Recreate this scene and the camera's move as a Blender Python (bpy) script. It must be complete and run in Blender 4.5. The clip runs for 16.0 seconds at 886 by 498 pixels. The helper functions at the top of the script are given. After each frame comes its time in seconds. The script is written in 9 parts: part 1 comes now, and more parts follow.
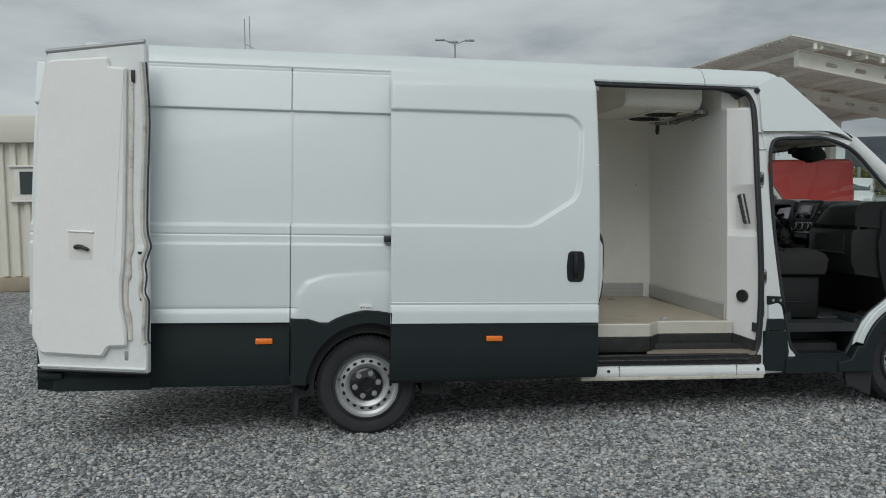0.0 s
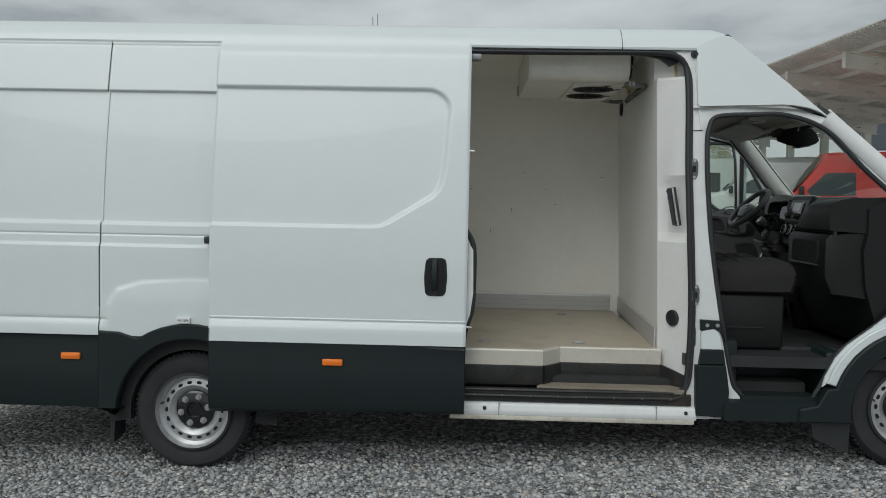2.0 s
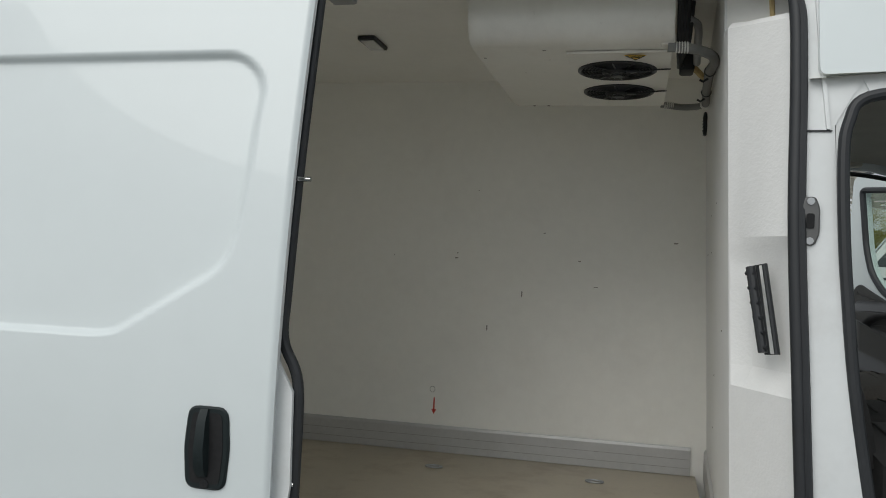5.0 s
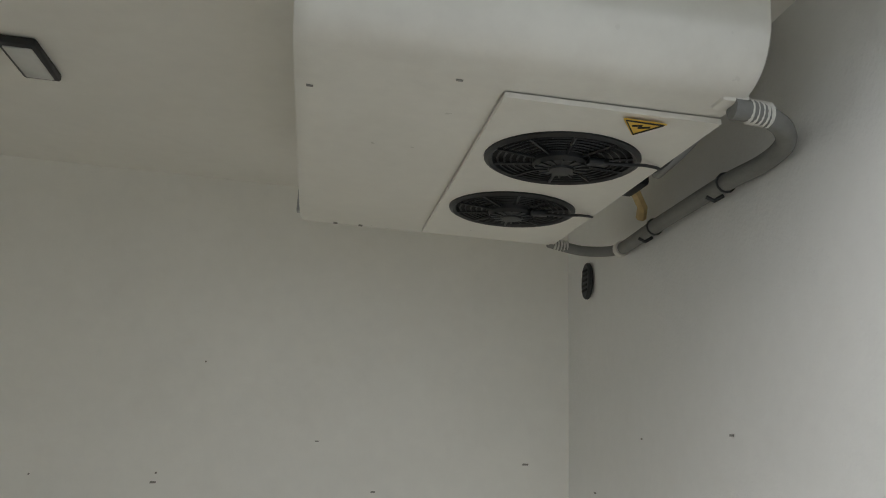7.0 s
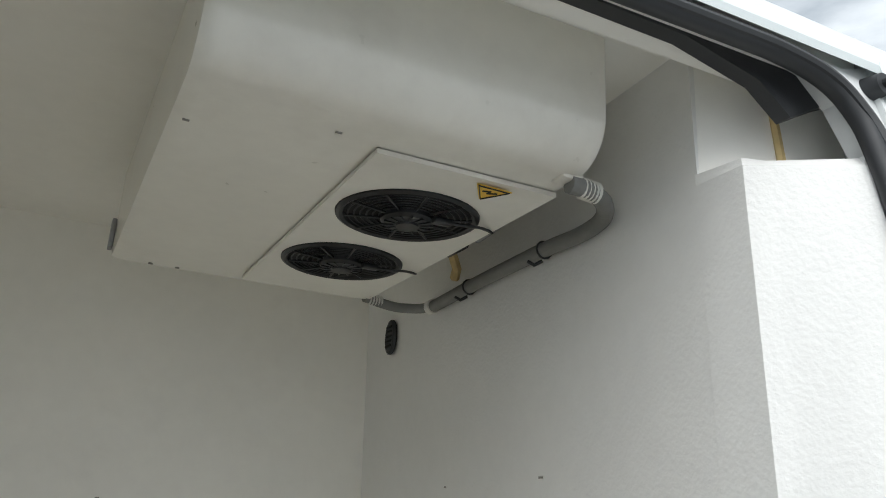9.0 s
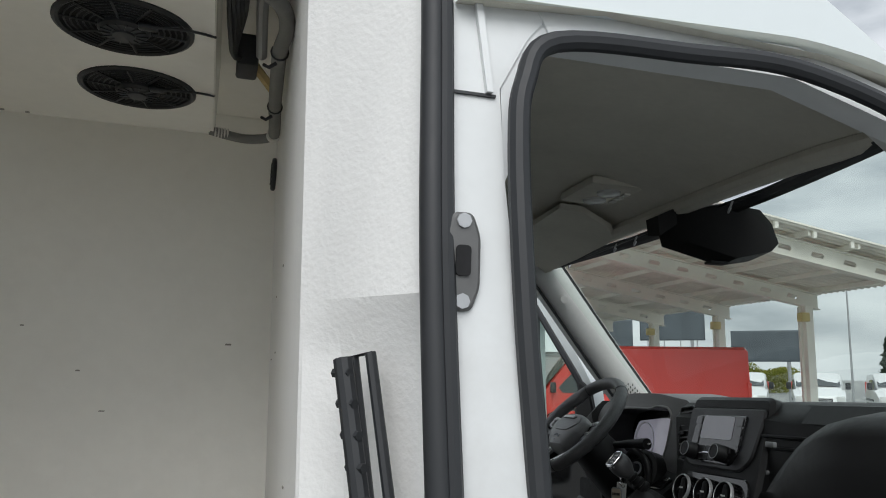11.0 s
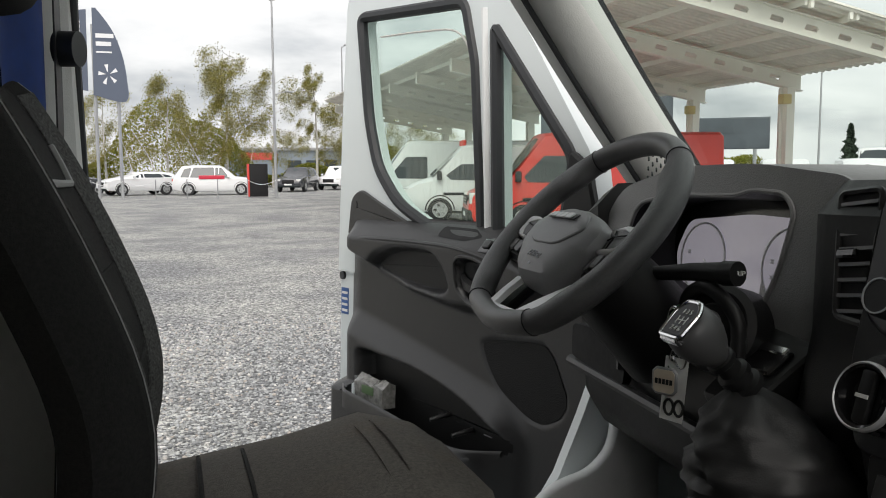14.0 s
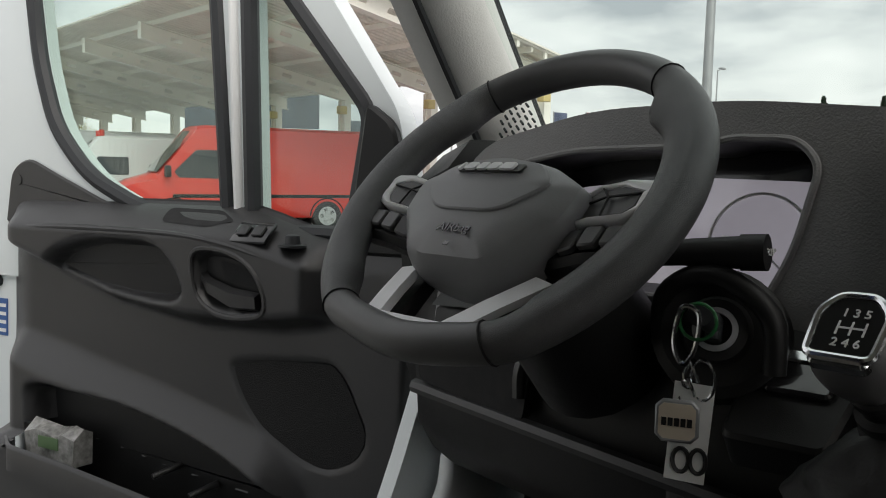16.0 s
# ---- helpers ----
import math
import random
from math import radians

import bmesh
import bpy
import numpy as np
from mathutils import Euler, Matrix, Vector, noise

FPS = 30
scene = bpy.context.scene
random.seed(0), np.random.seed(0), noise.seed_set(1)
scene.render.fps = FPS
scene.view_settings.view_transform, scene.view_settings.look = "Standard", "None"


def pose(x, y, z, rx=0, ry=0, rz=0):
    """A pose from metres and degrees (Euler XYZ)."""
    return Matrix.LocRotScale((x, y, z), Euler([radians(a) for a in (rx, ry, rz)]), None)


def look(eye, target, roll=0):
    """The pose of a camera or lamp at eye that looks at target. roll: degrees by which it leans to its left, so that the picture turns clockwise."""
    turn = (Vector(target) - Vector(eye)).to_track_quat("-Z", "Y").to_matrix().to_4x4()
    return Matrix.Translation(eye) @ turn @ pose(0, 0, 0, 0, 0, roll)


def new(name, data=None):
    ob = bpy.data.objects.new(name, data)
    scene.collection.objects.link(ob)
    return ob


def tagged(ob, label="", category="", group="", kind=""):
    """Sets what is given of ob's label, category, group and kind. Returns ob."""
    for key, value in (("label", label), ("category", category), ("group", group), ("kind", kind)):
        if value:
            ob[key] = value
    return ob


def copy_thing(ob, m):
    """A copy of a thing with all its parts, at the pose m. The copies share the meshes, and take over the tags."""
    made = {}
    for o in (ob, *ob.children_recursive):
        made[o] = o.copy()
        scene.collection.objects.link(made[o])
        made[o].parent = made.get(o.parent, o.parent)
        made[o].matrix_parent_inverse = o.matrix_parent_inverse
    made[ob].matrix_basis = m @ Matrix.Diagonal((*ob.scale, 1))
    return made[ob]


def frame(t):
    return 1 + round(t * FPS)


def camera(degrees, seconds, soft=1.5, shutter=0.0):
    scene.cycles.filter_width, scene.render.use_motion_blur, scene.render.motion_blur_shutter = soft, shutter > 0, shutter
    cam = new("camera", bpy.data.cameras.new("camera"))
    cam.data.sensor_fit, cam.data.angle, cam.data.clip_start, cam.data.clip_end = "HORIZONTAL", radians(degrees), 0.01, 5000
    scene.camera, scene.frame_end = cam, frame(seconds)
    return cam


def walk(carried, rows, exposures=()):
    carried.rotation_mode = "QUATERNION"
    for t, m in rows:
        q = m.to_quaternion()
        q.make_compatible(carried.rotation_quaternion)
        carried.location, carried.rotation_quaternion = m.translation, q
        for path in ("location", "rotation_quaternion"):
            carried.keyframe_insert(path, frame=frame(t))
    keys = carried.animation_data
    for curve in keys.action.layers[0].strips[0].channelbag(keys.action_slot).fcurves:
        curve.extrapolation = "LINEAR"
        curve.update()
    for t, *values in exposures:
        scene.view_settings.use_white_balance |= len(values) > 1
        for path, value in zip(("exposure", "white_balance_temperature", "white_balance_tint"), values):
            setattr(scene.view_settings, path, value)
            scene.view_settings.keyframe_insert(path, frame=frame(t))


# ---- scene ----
cam = camera(57.3, 16.0, soft=1.0)
scene.cycles.diffuse_bounces, scene.cycles.max_bounces = 8, 12
PATH = [
    (0, (-0.290, -5.478, 1.721), (0.010, -3.507, 1.564), -0.6),
    (0.5, (0.288, -5.407, 1.713), (0.468, -3.421, 1.559), -0.8),
    (1, (0.795, -5.156, 1.685), (0.881, -3.164, 1.528), -0.7),
    (1.5, (1.254, -4.941, 1.657), (1.268, -2.948, 1.499), -0.6),
    (2, (1.645, -4.590, 1.674), (1.583, -2.598, 1.511), -0.6),
    (2.5, (1.942, -4.197, 1.664), (1.800, -2.209, 1.503), -0.3),
    (3, (2.232, -3.771, 1.656), (2.005, -1.790, 1.497), -0.1),
    (3.5, (2.368, -3.381, 1.638), (2.045, -1.414, 1.477), 0.2),
    (4, (2.495, -2.931, 1.630), (2.066, -0.984, 1.481), 0.3),
    (4.5, (2.569, -2.471, 1.661), (2.111, -0.526, 1.565), 0.3),
    (5, (2.540, -1.978, 1.661), (2.073, -0.033, 1.665), 0.4),
    (5.2, (2.535, -1.773, 1.678), (2.075, 0.172, 1.735), 0.6),
    (7.3, (1.997, -0.357, 1.868), (2.423, 1.555, 2.273), 2.2),
    (7.5, (1.953, -0.319, 1.874), (2.449, 1.574, 2.289), 2.2),
    (8, (1.845, -0.283, 1.881), (2.533, 1.533, 2.360), 2.1),
    (8.5, (1.810, -0.340, 1.866), (2.624, 1.403, 2.413), 1.9),
    (9, (1.908, -0.464, 1.806), (2.760, 1.256, 2.366), 1.8),
    (9.5, (2.070, -0.593, 1.761), (2.799, 1.186, 2.310), 1.8),
    (10, (2.253, -0.776, 1.686), (2.839, 1.074, 2.171), 1.3),
    (10.2, (2.334, -0.839, 1.666), (2.888, 1.027, 2.124), 1.3),
    (12.3, (3.060, -0.484, 1.533), (3.616, 1.436, 1.587), 0.3),
    (12.5, (3.094, -0.405, 1.526), (3.653, 1.515, 1.552), 0.4),
    (13, (3.199, -0.112, 1.556), (3.764, 1.805, 1.490), 0.2),
    (13.5, (3.208, 0.161, 1.571), (3.797, 2.066, 1.419), 0.3),
    (14, (3.202, 0.489, 1.554), (3.822, 2.380, 1.356), -0.3),
    (14.5, (3.170, 0.748, 1.523), (3.944, 2.582, 1.328), 1.2),
    (15, (3.176, 0.896, 1.503), (4.232, 2.583, 1.312), 1.0),
    (15.5, (3.184, 0.976, 1.487), (4.422, 2.536, 1.297), 1.0),
    (16, (3.199, 1.030, 1.482), (4.555, 2.488, 1.290), 1.2),
]
EXPOSURES = [(0, -0.03, 6350, 6), (2.0, 0.02, 6380, 6), (4.0, 0.2, 6400, 7), (5.2, 0.32, 6450, 8), (7.3, 1.2, 6450, 9), (8.1, 1.45, 6420, 9), (8.5, 1.42, 6400, 8), (9.0, 1.1, 6350, 8), (9.5, 0.95, 6350, 8), (10.2, 0.6, 6250, 9), (12.3, 0.9, 6700, 10), (13.5, 1.0, 6850, 12), (16, 1.05, 6850, 12)]
walk(cam, [(t, look(eye, target, roll)) for t, eye, target, roll in PATH], EXPOSURES)

# the van stands a little nose down on the level yard
VAN = Matrix.Rotation(radians(-1.2), 4, "X") @ Matrix.Rotation(radians(1.7), 4, "Y")

# ---- world and sun: bright overcast, the brighter sky over the sliding door's side ----
SUN_ELEVATION, SUN_AZIMUTH = radians(47), radians(200)
world = bpy.data.worlds.new("overcast")
scene.world = world
world.use_nodes = True
wn, wl = world.node_tree.nodes, world.node_tree.links
wn.clear()
w_out, w_bg = wn.new("ShaderNodeOutputWorld"), wn.new("ShaderNodeBackground")
w_sky = wn.new("ShaderNodeTexSky")
w_sky.sky_type, w_sky.sun_disc = "NISHITA", False
w_sky.sun_elevation, w_sky.sun_rotation = SUN_ELEVATION, SUN_AZIMUTH
w_sky.air_density, w_sky.dust_density, w_sky.ozone_density = 1.0, 3.0, 1.0
w_co, w_map = wn.new("ShaderNodeTexCoord"), wn.new("ShaderNodeMapping")
w_map.inputs["Scale"].default_value = (1.0, 1.0, 3.2)
w_n1, w_n2 = wn.new("ShaderNodeTexNoise"), wn.new("ShaderNodeTexNoise")
w_n1.inputs["Scale"].default_value, w_n1.inputs["Detail"].default_value, w_n1.inputs["Roughness"].default_value = 2.6, 8.0, 0.55
w_n2.inputs["Scale"].default_value, w_n2.inputs["Detail"].default_value, w_n2.inputs["Roughness"].default_value = 6.5, 6.0, 0.5
w_mix = wn.new("ShaderNodeMix")
w_mix.inputs[0].default_value = 0.35
w_ramp = wn.new("ShaderNodeValToRGB")
ramp = w_ramp.color_ramp
ramp.elements[0].position, ramp.elements[0].color = 0.36, (3.6, 3.95, 4.3, 1)
ramp.elements[1].position, ramp.elements[1].color = 0.66, (8.6, 8.8, 9.0, 1)
e = ramp.elements.new(0.5)
e.color = (6.6, 6.9, 7.15, 1)
w_cov = wn.new("ShaderNodeMix")
w_cov.data_type = "RGBA"
w_cov.inputs[0].default_value = 0.92
wl.new(w_co.outputs["Generated"], w_map.inputs["Vector"])
wl.new(w_map.outputs["Vector"], w_n1.inputs["Vector"])
wl.new(w_map.outputs["Vector"], w_n2.inputs["Vector"])
wl.new(w_n1.outputs["Fac"], w_mix.inputs[2])
wl.new(w_n2.outputs["Fac"], w_mix.inputs[3])
wl.new(w_mix.outputs[0], w_ramp.inputs["Fac"])
wl.new(w_sky.outputs["Color"], w_cov.inputs[6])
wl.new(w_ramp.outputs["Color"], w_cov.inputs[7])
wl.new(w_cov.outputs[2], w_bg.inputs["Color"])
w_bg.inputs["Strength"].default_value = 0.072
wl.new(w_bg.outputs["Background"], w_out.inputs["Surface"])

sun = new("sun", bpy.data.lights.new("sun", "SUN"))
sun.data.energy, sun.data.angle, sun.data.color = 1.3, radians(50), (1.0, 0.98, 0.95)
_d = Vector((math.sin(SUN_AZIMUTH) * math.cos(SUN_ELEVATION), math.cos(SUN_AZIMUTH) * math.cos(SUN_ELEVATION), math.sin(SUN_ELEVATION)))
sun.matrix_world = look(_d * 30, (0, 0, 0))

# ---- materials ----
def material(name, color, rough=0.5, metal=0.0, vary=0.12, scale=6.0, fine=60.0, bump=0.0, bump_scale=120.0, coat=0.0, spec=0.5, tint=None, stain=0.0, stain_scale=2.0):
    """Two scales of colour variation, roughness variation and a fine relief; stain blends a second colour in blotches."""
    m = bpy.data.materials.new(name)
    m.use_nodes = True
    n, l = m.node_tree.nodes, m.node_tree.links
    b = n["Principled BSDF"]
    b.inputs["Metallic"].default_value, b.inputs["Coat Weight"].default_value = metal, coat
    b.inputs["Specular IOR Level"].default_value = spec
    co = n.new("ShaderNodeTexCoord")
    big, small = n.new("ShaderNodeTexNoise"), n.new("ShaderNodeTexNoise")
    big.inputs["Scale"].default_value, big.inputs["Detail"].default_value = scale, 5
    small.inputs["Scale"].default_value, small.inputs["Detail"].default_value = fine, 3
    l.new(co.outputs["Object"], big.inputs["Vector"])
    l.new(co.outputs["Object"], small.inputs["Vector"])
    mix = n.new("ShaderNodeMix")
    mix.inputs[0].default_value = 0.4
    l.new(big.outputs["Fac"], mix.inputs[2])
    l.new(small.outputs["Fac"], mix.inputs[3])
    r = n.new("ShaderNodeValToRGB")
    lo, hi = 1 - vary, 1 + vary
    tint = tint or color
    r.color_ramp.elements[0].position, r.color_ramp.elements[1].position = 0.32, 0.68
    r.color_ramp.elements[0].color = (*[min(1, c * lo) for c in tint], 1)
    r.color_ramp.elements[1].color = (*[min(1, c * hi) for c in color], 1)
    l.new(mix.outputs[0], r.inputs["Fac"])
    col = r.outputs["Color"]
    if stain:
        st, sr, sm = n.new("ShaderNodeTexNoise"), n.new("ShaderNodeValToRGB"), n.new("ShaderNodeMix")
        st.inputs["Scale"].default_value, st.inputs["Detail"].default_value, st.inputs["Roughness"].default_value = stain_scale, 9, 0.65
        sr.color_ramp.elements[0].position, sr.color_ramp.elements[1].position = 0.52, 0.72
        sr.color_ramp.elements[0].color, sr.color_ramp.elements[1].color = (0, 0, 0, 1), (stain, stain, stain, 1)
        l.new(co.outputs["Object"], st.inputs["Vector"])
        l.new(st.outputs["Fac"], sr.inputs["Fac"])
        sm.data_type = "RGBA"
        l.new(sr.outputs["Color"], sm.inputs[0])
        l.new(col, sm.inputs[6])
        sm.inputs[7].default_value = (0.19, 0.12, 0.065, 1)
        col = sm.outputs[2]
    l.new(col, b.inputs["Base Color"])
    mr = n.new("ShaderNodeMapRange")
    mr.inputs["To Min"].default_value, mr.inputs["To Max"].default_value = max(0.02, rough * 0.82), min(1, rough * 1.18)
    l.new(small.outputs["Fac"], mr.inputs["Value"])
    l.new(mr.outputs["Result"], b.inputs["Roughness"])
    if bump:
        bn, bp = n.new("ShaderNodeTexNoise"), n.new("ShaderNodeBump")
        bn.inputs["Scale"].default_value, bn.inputs["Detail"].default_value = bump_scale, 4
        bp.inputs["Strength"].default_value, bp.inputs["Distance"].default_value = bump, 0.004
        l.new(co.outputs["Object"], bn.inputs["Vector"])
        l.new(bn.outputs["Fac"], bp.inputs["Height"])
        l.new(bp.outputs["Normal"], b.inputs["Normal"])
    return m


def glass(name, color=(0.9, 0.95, 0.93), rough=0.0):
    """A thin pane: clear, with a reflection that grows with the angle."""
    m = bpy.data.materials.new(name)
    m.use_nodes = True
    n, l = m.node_tree.nodes, m.node_tree.links
    n.clear()
    o, mx, tr, gl, lw, pw, sc = (n.new(k) for k in ("ShaderNodeOutputMaterial", "ShaderNodeMixShader", "ShaderNodeBsdfTransparent", "ShaderNodeBsdfGlossy", "ShaderNodeLayerWeight", "ShaderNodeMath", "ShaderNodeMath"))
    tr.inputs["Color"].default_value = (*color, 1)
    gl.inputs["Roughness"].default_value = rough
    lw.inputs["Blend"].default_value = 0.5
    pw.operation, sc.operation = "POWER", "MULTIPLY_ADD"
    pw.inputs[1].default_value = 4.0
    sc.inputs[1].default_value, sc.inputs[2].default_value = 0.5, 0.035
    l.new(lw.outputs["Facing"], pw.inputs[0])
    l.new(pw.outputs["Value"], sc.inputs[0])
    l.new(sc.outputs["Value"], mx.inputs[0])
    l.new(tr.outputs["BSDF"], mx.inputs[1])
    l.new(gl.outputs["BSDF"], mx.inputs[2])
    l.new(mx.outputs["Shader"], o.inputs["Surface"])
    return m


def gravel_material():
    """Crushed grey stone: cells of different greys with gaps, and dust in broad patches."""
    m = bpy.data.materials.new("gravel")
    m.use_nodes = True
    n, l = m.node_tree.nodes, m.node_tree.links
    b = n["Principled BSDF"]
    b.inputs["Roughness"].default_value, b.inputs["Specular IOR Level"].default_value = 0.8, 0.3
    co = n.new("ShaderNodeTexCoord")
    v, v2, nz = n.new("ShaderNodeTexVoronoi"), n.new("ShaderNodeTexVoronoi"), n.new("ShaderNodeTexNoise")
    v.inputs["Scale"].default_value, v2.inputs["Scale"].default_value = 42, 19
    nz.inputs["Scale"].default_value, nz.inputs["Detail"].default_value = 0.55, 8
    for k in (v, v2, nz):
        l.new(co.outputs["Object"], k.inputs["Vector"])
    bw = n.new("ShaderNodeSeparateColor")
    l.new(v.outputs["Color"], bw.inputs["Color"])
    r = n.new("ShaderNodeValToRGB")
    r.color_ramp.elements[0].color, r.color_ramp.elements[1].color = (0.115, 0.119, 0.123, 1), (0.72, 0.73, 0.72, 1)
    e = r.color_ramp.elements.new(0.7)
    e.color = (0.435, 0.448, 0.455, 1)
    l.new(bw.outputs["Red"], r.inputs["Fac"])
    r2 = n.new("ShaderNodeValToRGB")
    r2.color_ramp.elements[0].position, r2.color_ramp.elements[1].position = 0.38, 0.62
    r2.color_ramp.elements[0].color, r2.color_ramp.elements[1].color = (0.72, 0.72, 0.73, 1), (1.12, 1.1, 1.05, 1)
    l.new(nz.outputs["Fac"], r2.inputs["Fac"])
    mu = n.new("ShaderNodeMix")
    mu.data_type, mu.blend_type = "RGBA", "MULTIPLY"
    mu.inputs[0].default_value = 1
    l.new(r.outputs["Color"], mu.inputs[6])
    l.new(r2.outputs["Color"], mu.inputs[7])
    l.new(mu.outputs[2], b.inputs["Base Color"])
    ad, bp = n.new("ShaderNodeMath"), n.new("ShaderNodeBump")
    l.new(v.outputs["Distance"], ad.inputs[0])
    l.new(v2.outputs["Distance"], ad.inputs[1])
    bp.invert = True
    bp.inputs["Strength"].default_value, bp.inputs["Distance"].default_value = 1.0, 0.03
    l.new(ad.outputs["Value"], bp.inputs["Height"])
    l.new(bp.outputs["Normal"], b.inputs["Normal"])
    return m


def stone_material():
    """Loose stones, each with its own grey."""
    m = bpy.data.materials.new("stone_chips")
    m.use_nodes = True
    n, l = m.node_tree.nodes, m.node_tree.links
    b = n["Principled BSDF"]
    b.inputs["Roughness"].default_value, b.inputs["Specular IOR Level"].default_value = 0.75, 0.3
    g, r = n.new("ShaderNodeNewGeometry"), n.new("ShaderNodeValToRGB")
    r.color_ramp.elements[0].color, r.color_ramp.elements[1].color = (0.115, 0.119, 0.124, 1), (0.73, 0.72, 0.70, 1)
    for p, c in ((0.4, (0.30, 0.312, 0.32, 1)), (0.8, (0.50, 0.51, 0.515, 1)), (0.93, (0.40, 0.36, 0.32, 1))):
        e = r.color_ramp.elements.new(p)
        e.color = c
    l.new(g.outputs["Random Per Island"], r.inputs["Fac"])
    l.new(r.outputs["Color"], b.inputs["Base Color"])
    return m


def chequer_material(name, color, scale, rough=0.6):
    """Rubber or plastic with a small raised pattern."""
    m = material(name, color, rough, vary=0.2, scale=5)
    m.node_tree.nodes["Principled BSDF"].inputs["Specular IOR Level"].default_value = 0.5
    n, l = m.node_tree.nodes, m.node_tree.links
    co, v, bp = n.new("ShaderNodeTexCoord"), n.new("ShaderNodeTexVoronoi"), n.new("ShaderNodeBump")
    v.inputs["Scale"].default_value, v.inputs["Randomness"].default_value = scale, 0.0
    bp.inputs["Strength"].default_value, bp.inputs["Distance"].default_value = 0.8, 0.004
    l.new(co.outputs["Object"], v.inputs["Vector"])
    l.new(v.outputs["Distance"], bp.inputs["Height"])
    l.new(bp.outputs["Normal"], n["Principled BSDF"].inputs["Normal"])
    return m


def leaf_material(name, c0, c1):
    """Thin leaves that let light through, each with its own tint."""
    m = bpy.data.materials.new(name)
    m.use_nodes = True
    n, l = m.node_tree.nodes, m.node_tree.links
    n.clear()
    o, mx, df, tr, g, r = (n.new(k) for k in ("ShaderNodeOutputMaterial", "ShaderNodeMixShader", "ShaderNodeBsdfDiffuse", "ShaderNodeBsdfTranslucent", "ShaderNodeNewGeometry", "ShaderNodeValToRGB"))
    r.color_ramp.elements[0].color, r.color_ramp.elements[1].color = (*c0, 1), (*c1, 1)
    e = r.color_ramp.elements.new(0.85)
    e.color = (*[v * 0.55 for v in c1], 1)
    l.new(g.outputs["Random Per Island"], r.inputs["Fac"])
    mx.inputs[0].default_value = 0.45
    for b in (df, tr):
        l.new(r.outputs["Color"], b.inputs["Color"])
    l.new(df.outputs["BSDF"], mx.inputs[1])
    l.new(tr.outputs["BSDF"], mx.inputs[2])
    l.new(mx.outputs["Shader"], o.inputs["Surface"])
    return m


def sky_sheen_display():
    """Instrument cover: the sky's reflection painted as a pale base with faint emission."""
    m = material("cover_with_painted_sky_sheen", (0.5, 0.49, 0.55), 0.15, vary=0.04, coat=0.6)
    b = m.node_tree.nodes["Principled BSDF"]
    # emission lifts the painted reflection; it is no backlight
    b.inputs["Emission Color"].default_value = (0.80, 0.78, 0.92, 1)
    b.inputs["Emission Strength"].default_value = 0.10
    return m


WHITE = material("white_van_paint", (0.68, 0.73, 0.735), 0.32, vary=0.015, scale=1.5, fine=9, coat=0.35)
JAMB = material("white_jamb_paint", (0.72, 0.74, 0.74), 0.42, vary=0.04, scale=3, fine=30, stain=0.12, stain_scale=5)
FLANGE = material("sealant_stained_flange", (0.62, 0.60, 0.54), 0.5, vary=0.15, scale=12, stain=0.6, stain_scale=11)
CLAD = material("dark_grey_plastic_cladding", (0.011, 0.0175, 0.0185), 0.5, spec=0.3, vary=0.12, scale=3, bump=0.15, bump_scale=300)
RUBBER = material("black_rubber", (0.022, 0.024, 0.027), 0.55, vary=0.15, scale=10)
TYRE = material("tyre_rubber", (0.025, 0.026, 0.028), 0.78, vary=0.25, scale=9, bump=0.2, bump_scale=90)
STEEL = material("silver_rim_paint", (0.50, 0.51, 0.52), 0.38, metal=0.6, vary=0.08, scale=12)
# near black for trim, and for flat plates standing in for shade in holes
DARK = material("near_black_trim_and_hole_shade", (0.008, 0.008, 0.009), 0.8, vary=0.1)
UNDER = material("underbody", (0.02, 0.02, 0.021), 0.8, vary=0.3, scale=8)
AMBER = material("amber_lens", (0.85, 0.20, 0.015), 0.18, vary=0.06, coat=0.6)
GRP = material("cream_glassfibre_lining", (0.88, 0.87, 0.825), 0.42, vary=0.03, scale=2.5, fine=25, bump=0.10, bump_scale=45, stain=0.05, stain_scale=3)
FOAM = material("white_painted_foam_lining", (0.80, 0.80, 0.785), 0.55, vary=0.03, scale=3, fine=30, bump=0.30, bump_scale=120)
FLOORM = material("resin_coated_load_floor", (0.44, 0.39, 0.30), 0.36, vary=0.1, scale=3, fine=40, stain=0.5, stain_scale=3.2)
ALUDULL = material("grey_kick_plate", (0.50, 0.50, 0.495), 0.42, metal=0.25, vary=0.07, scale=4, fine=50)
UNITM = material("cream_plastic_evaporator_case", (0.82, 0.805, 0.74), 0.30, vary=0.04, scale=4, fine=30, coat=0.3, stain=0.13, stain_scale=2.6)
FANM = material("black_fan_plastic", (0.008, 0.010, 0.0125), 0.40, vary=0.15, scale=14)
HOSE = material("grey_pipe_insulation", (0.20, 0.20, 0.19), 0.75, vary=0.12, scale=20, bump=0.4, bump_scale=140)
WPLAST = material("white_plastic", (0.72, 0.71, 0.67), 0.4, vary=0.04)
YELLOW = material("yellow_sticker", (0.80, 0.52, 0.05), 0.4, vary=0.03)
BLACKINK = material("black_print", (0.012, 0.012, 0.012), 0.5, vary=0.05)
REDINK = material("red_marker_ink", (0.55, 0.05, 0.03), 0.6, vary=0.1)
SCUFF = material("grey_scuff", (0.27, 0.26, 0.24), 0.6, vary=0.2, scale=40)
RUST = material("yellowed_sealant", (0.60, 0.46, 0.22), 0.6, vary=0.15, scale=30)
STEP = chequer_material("dirty_step_tread", (0.23, 0.20, 0.16), 48)
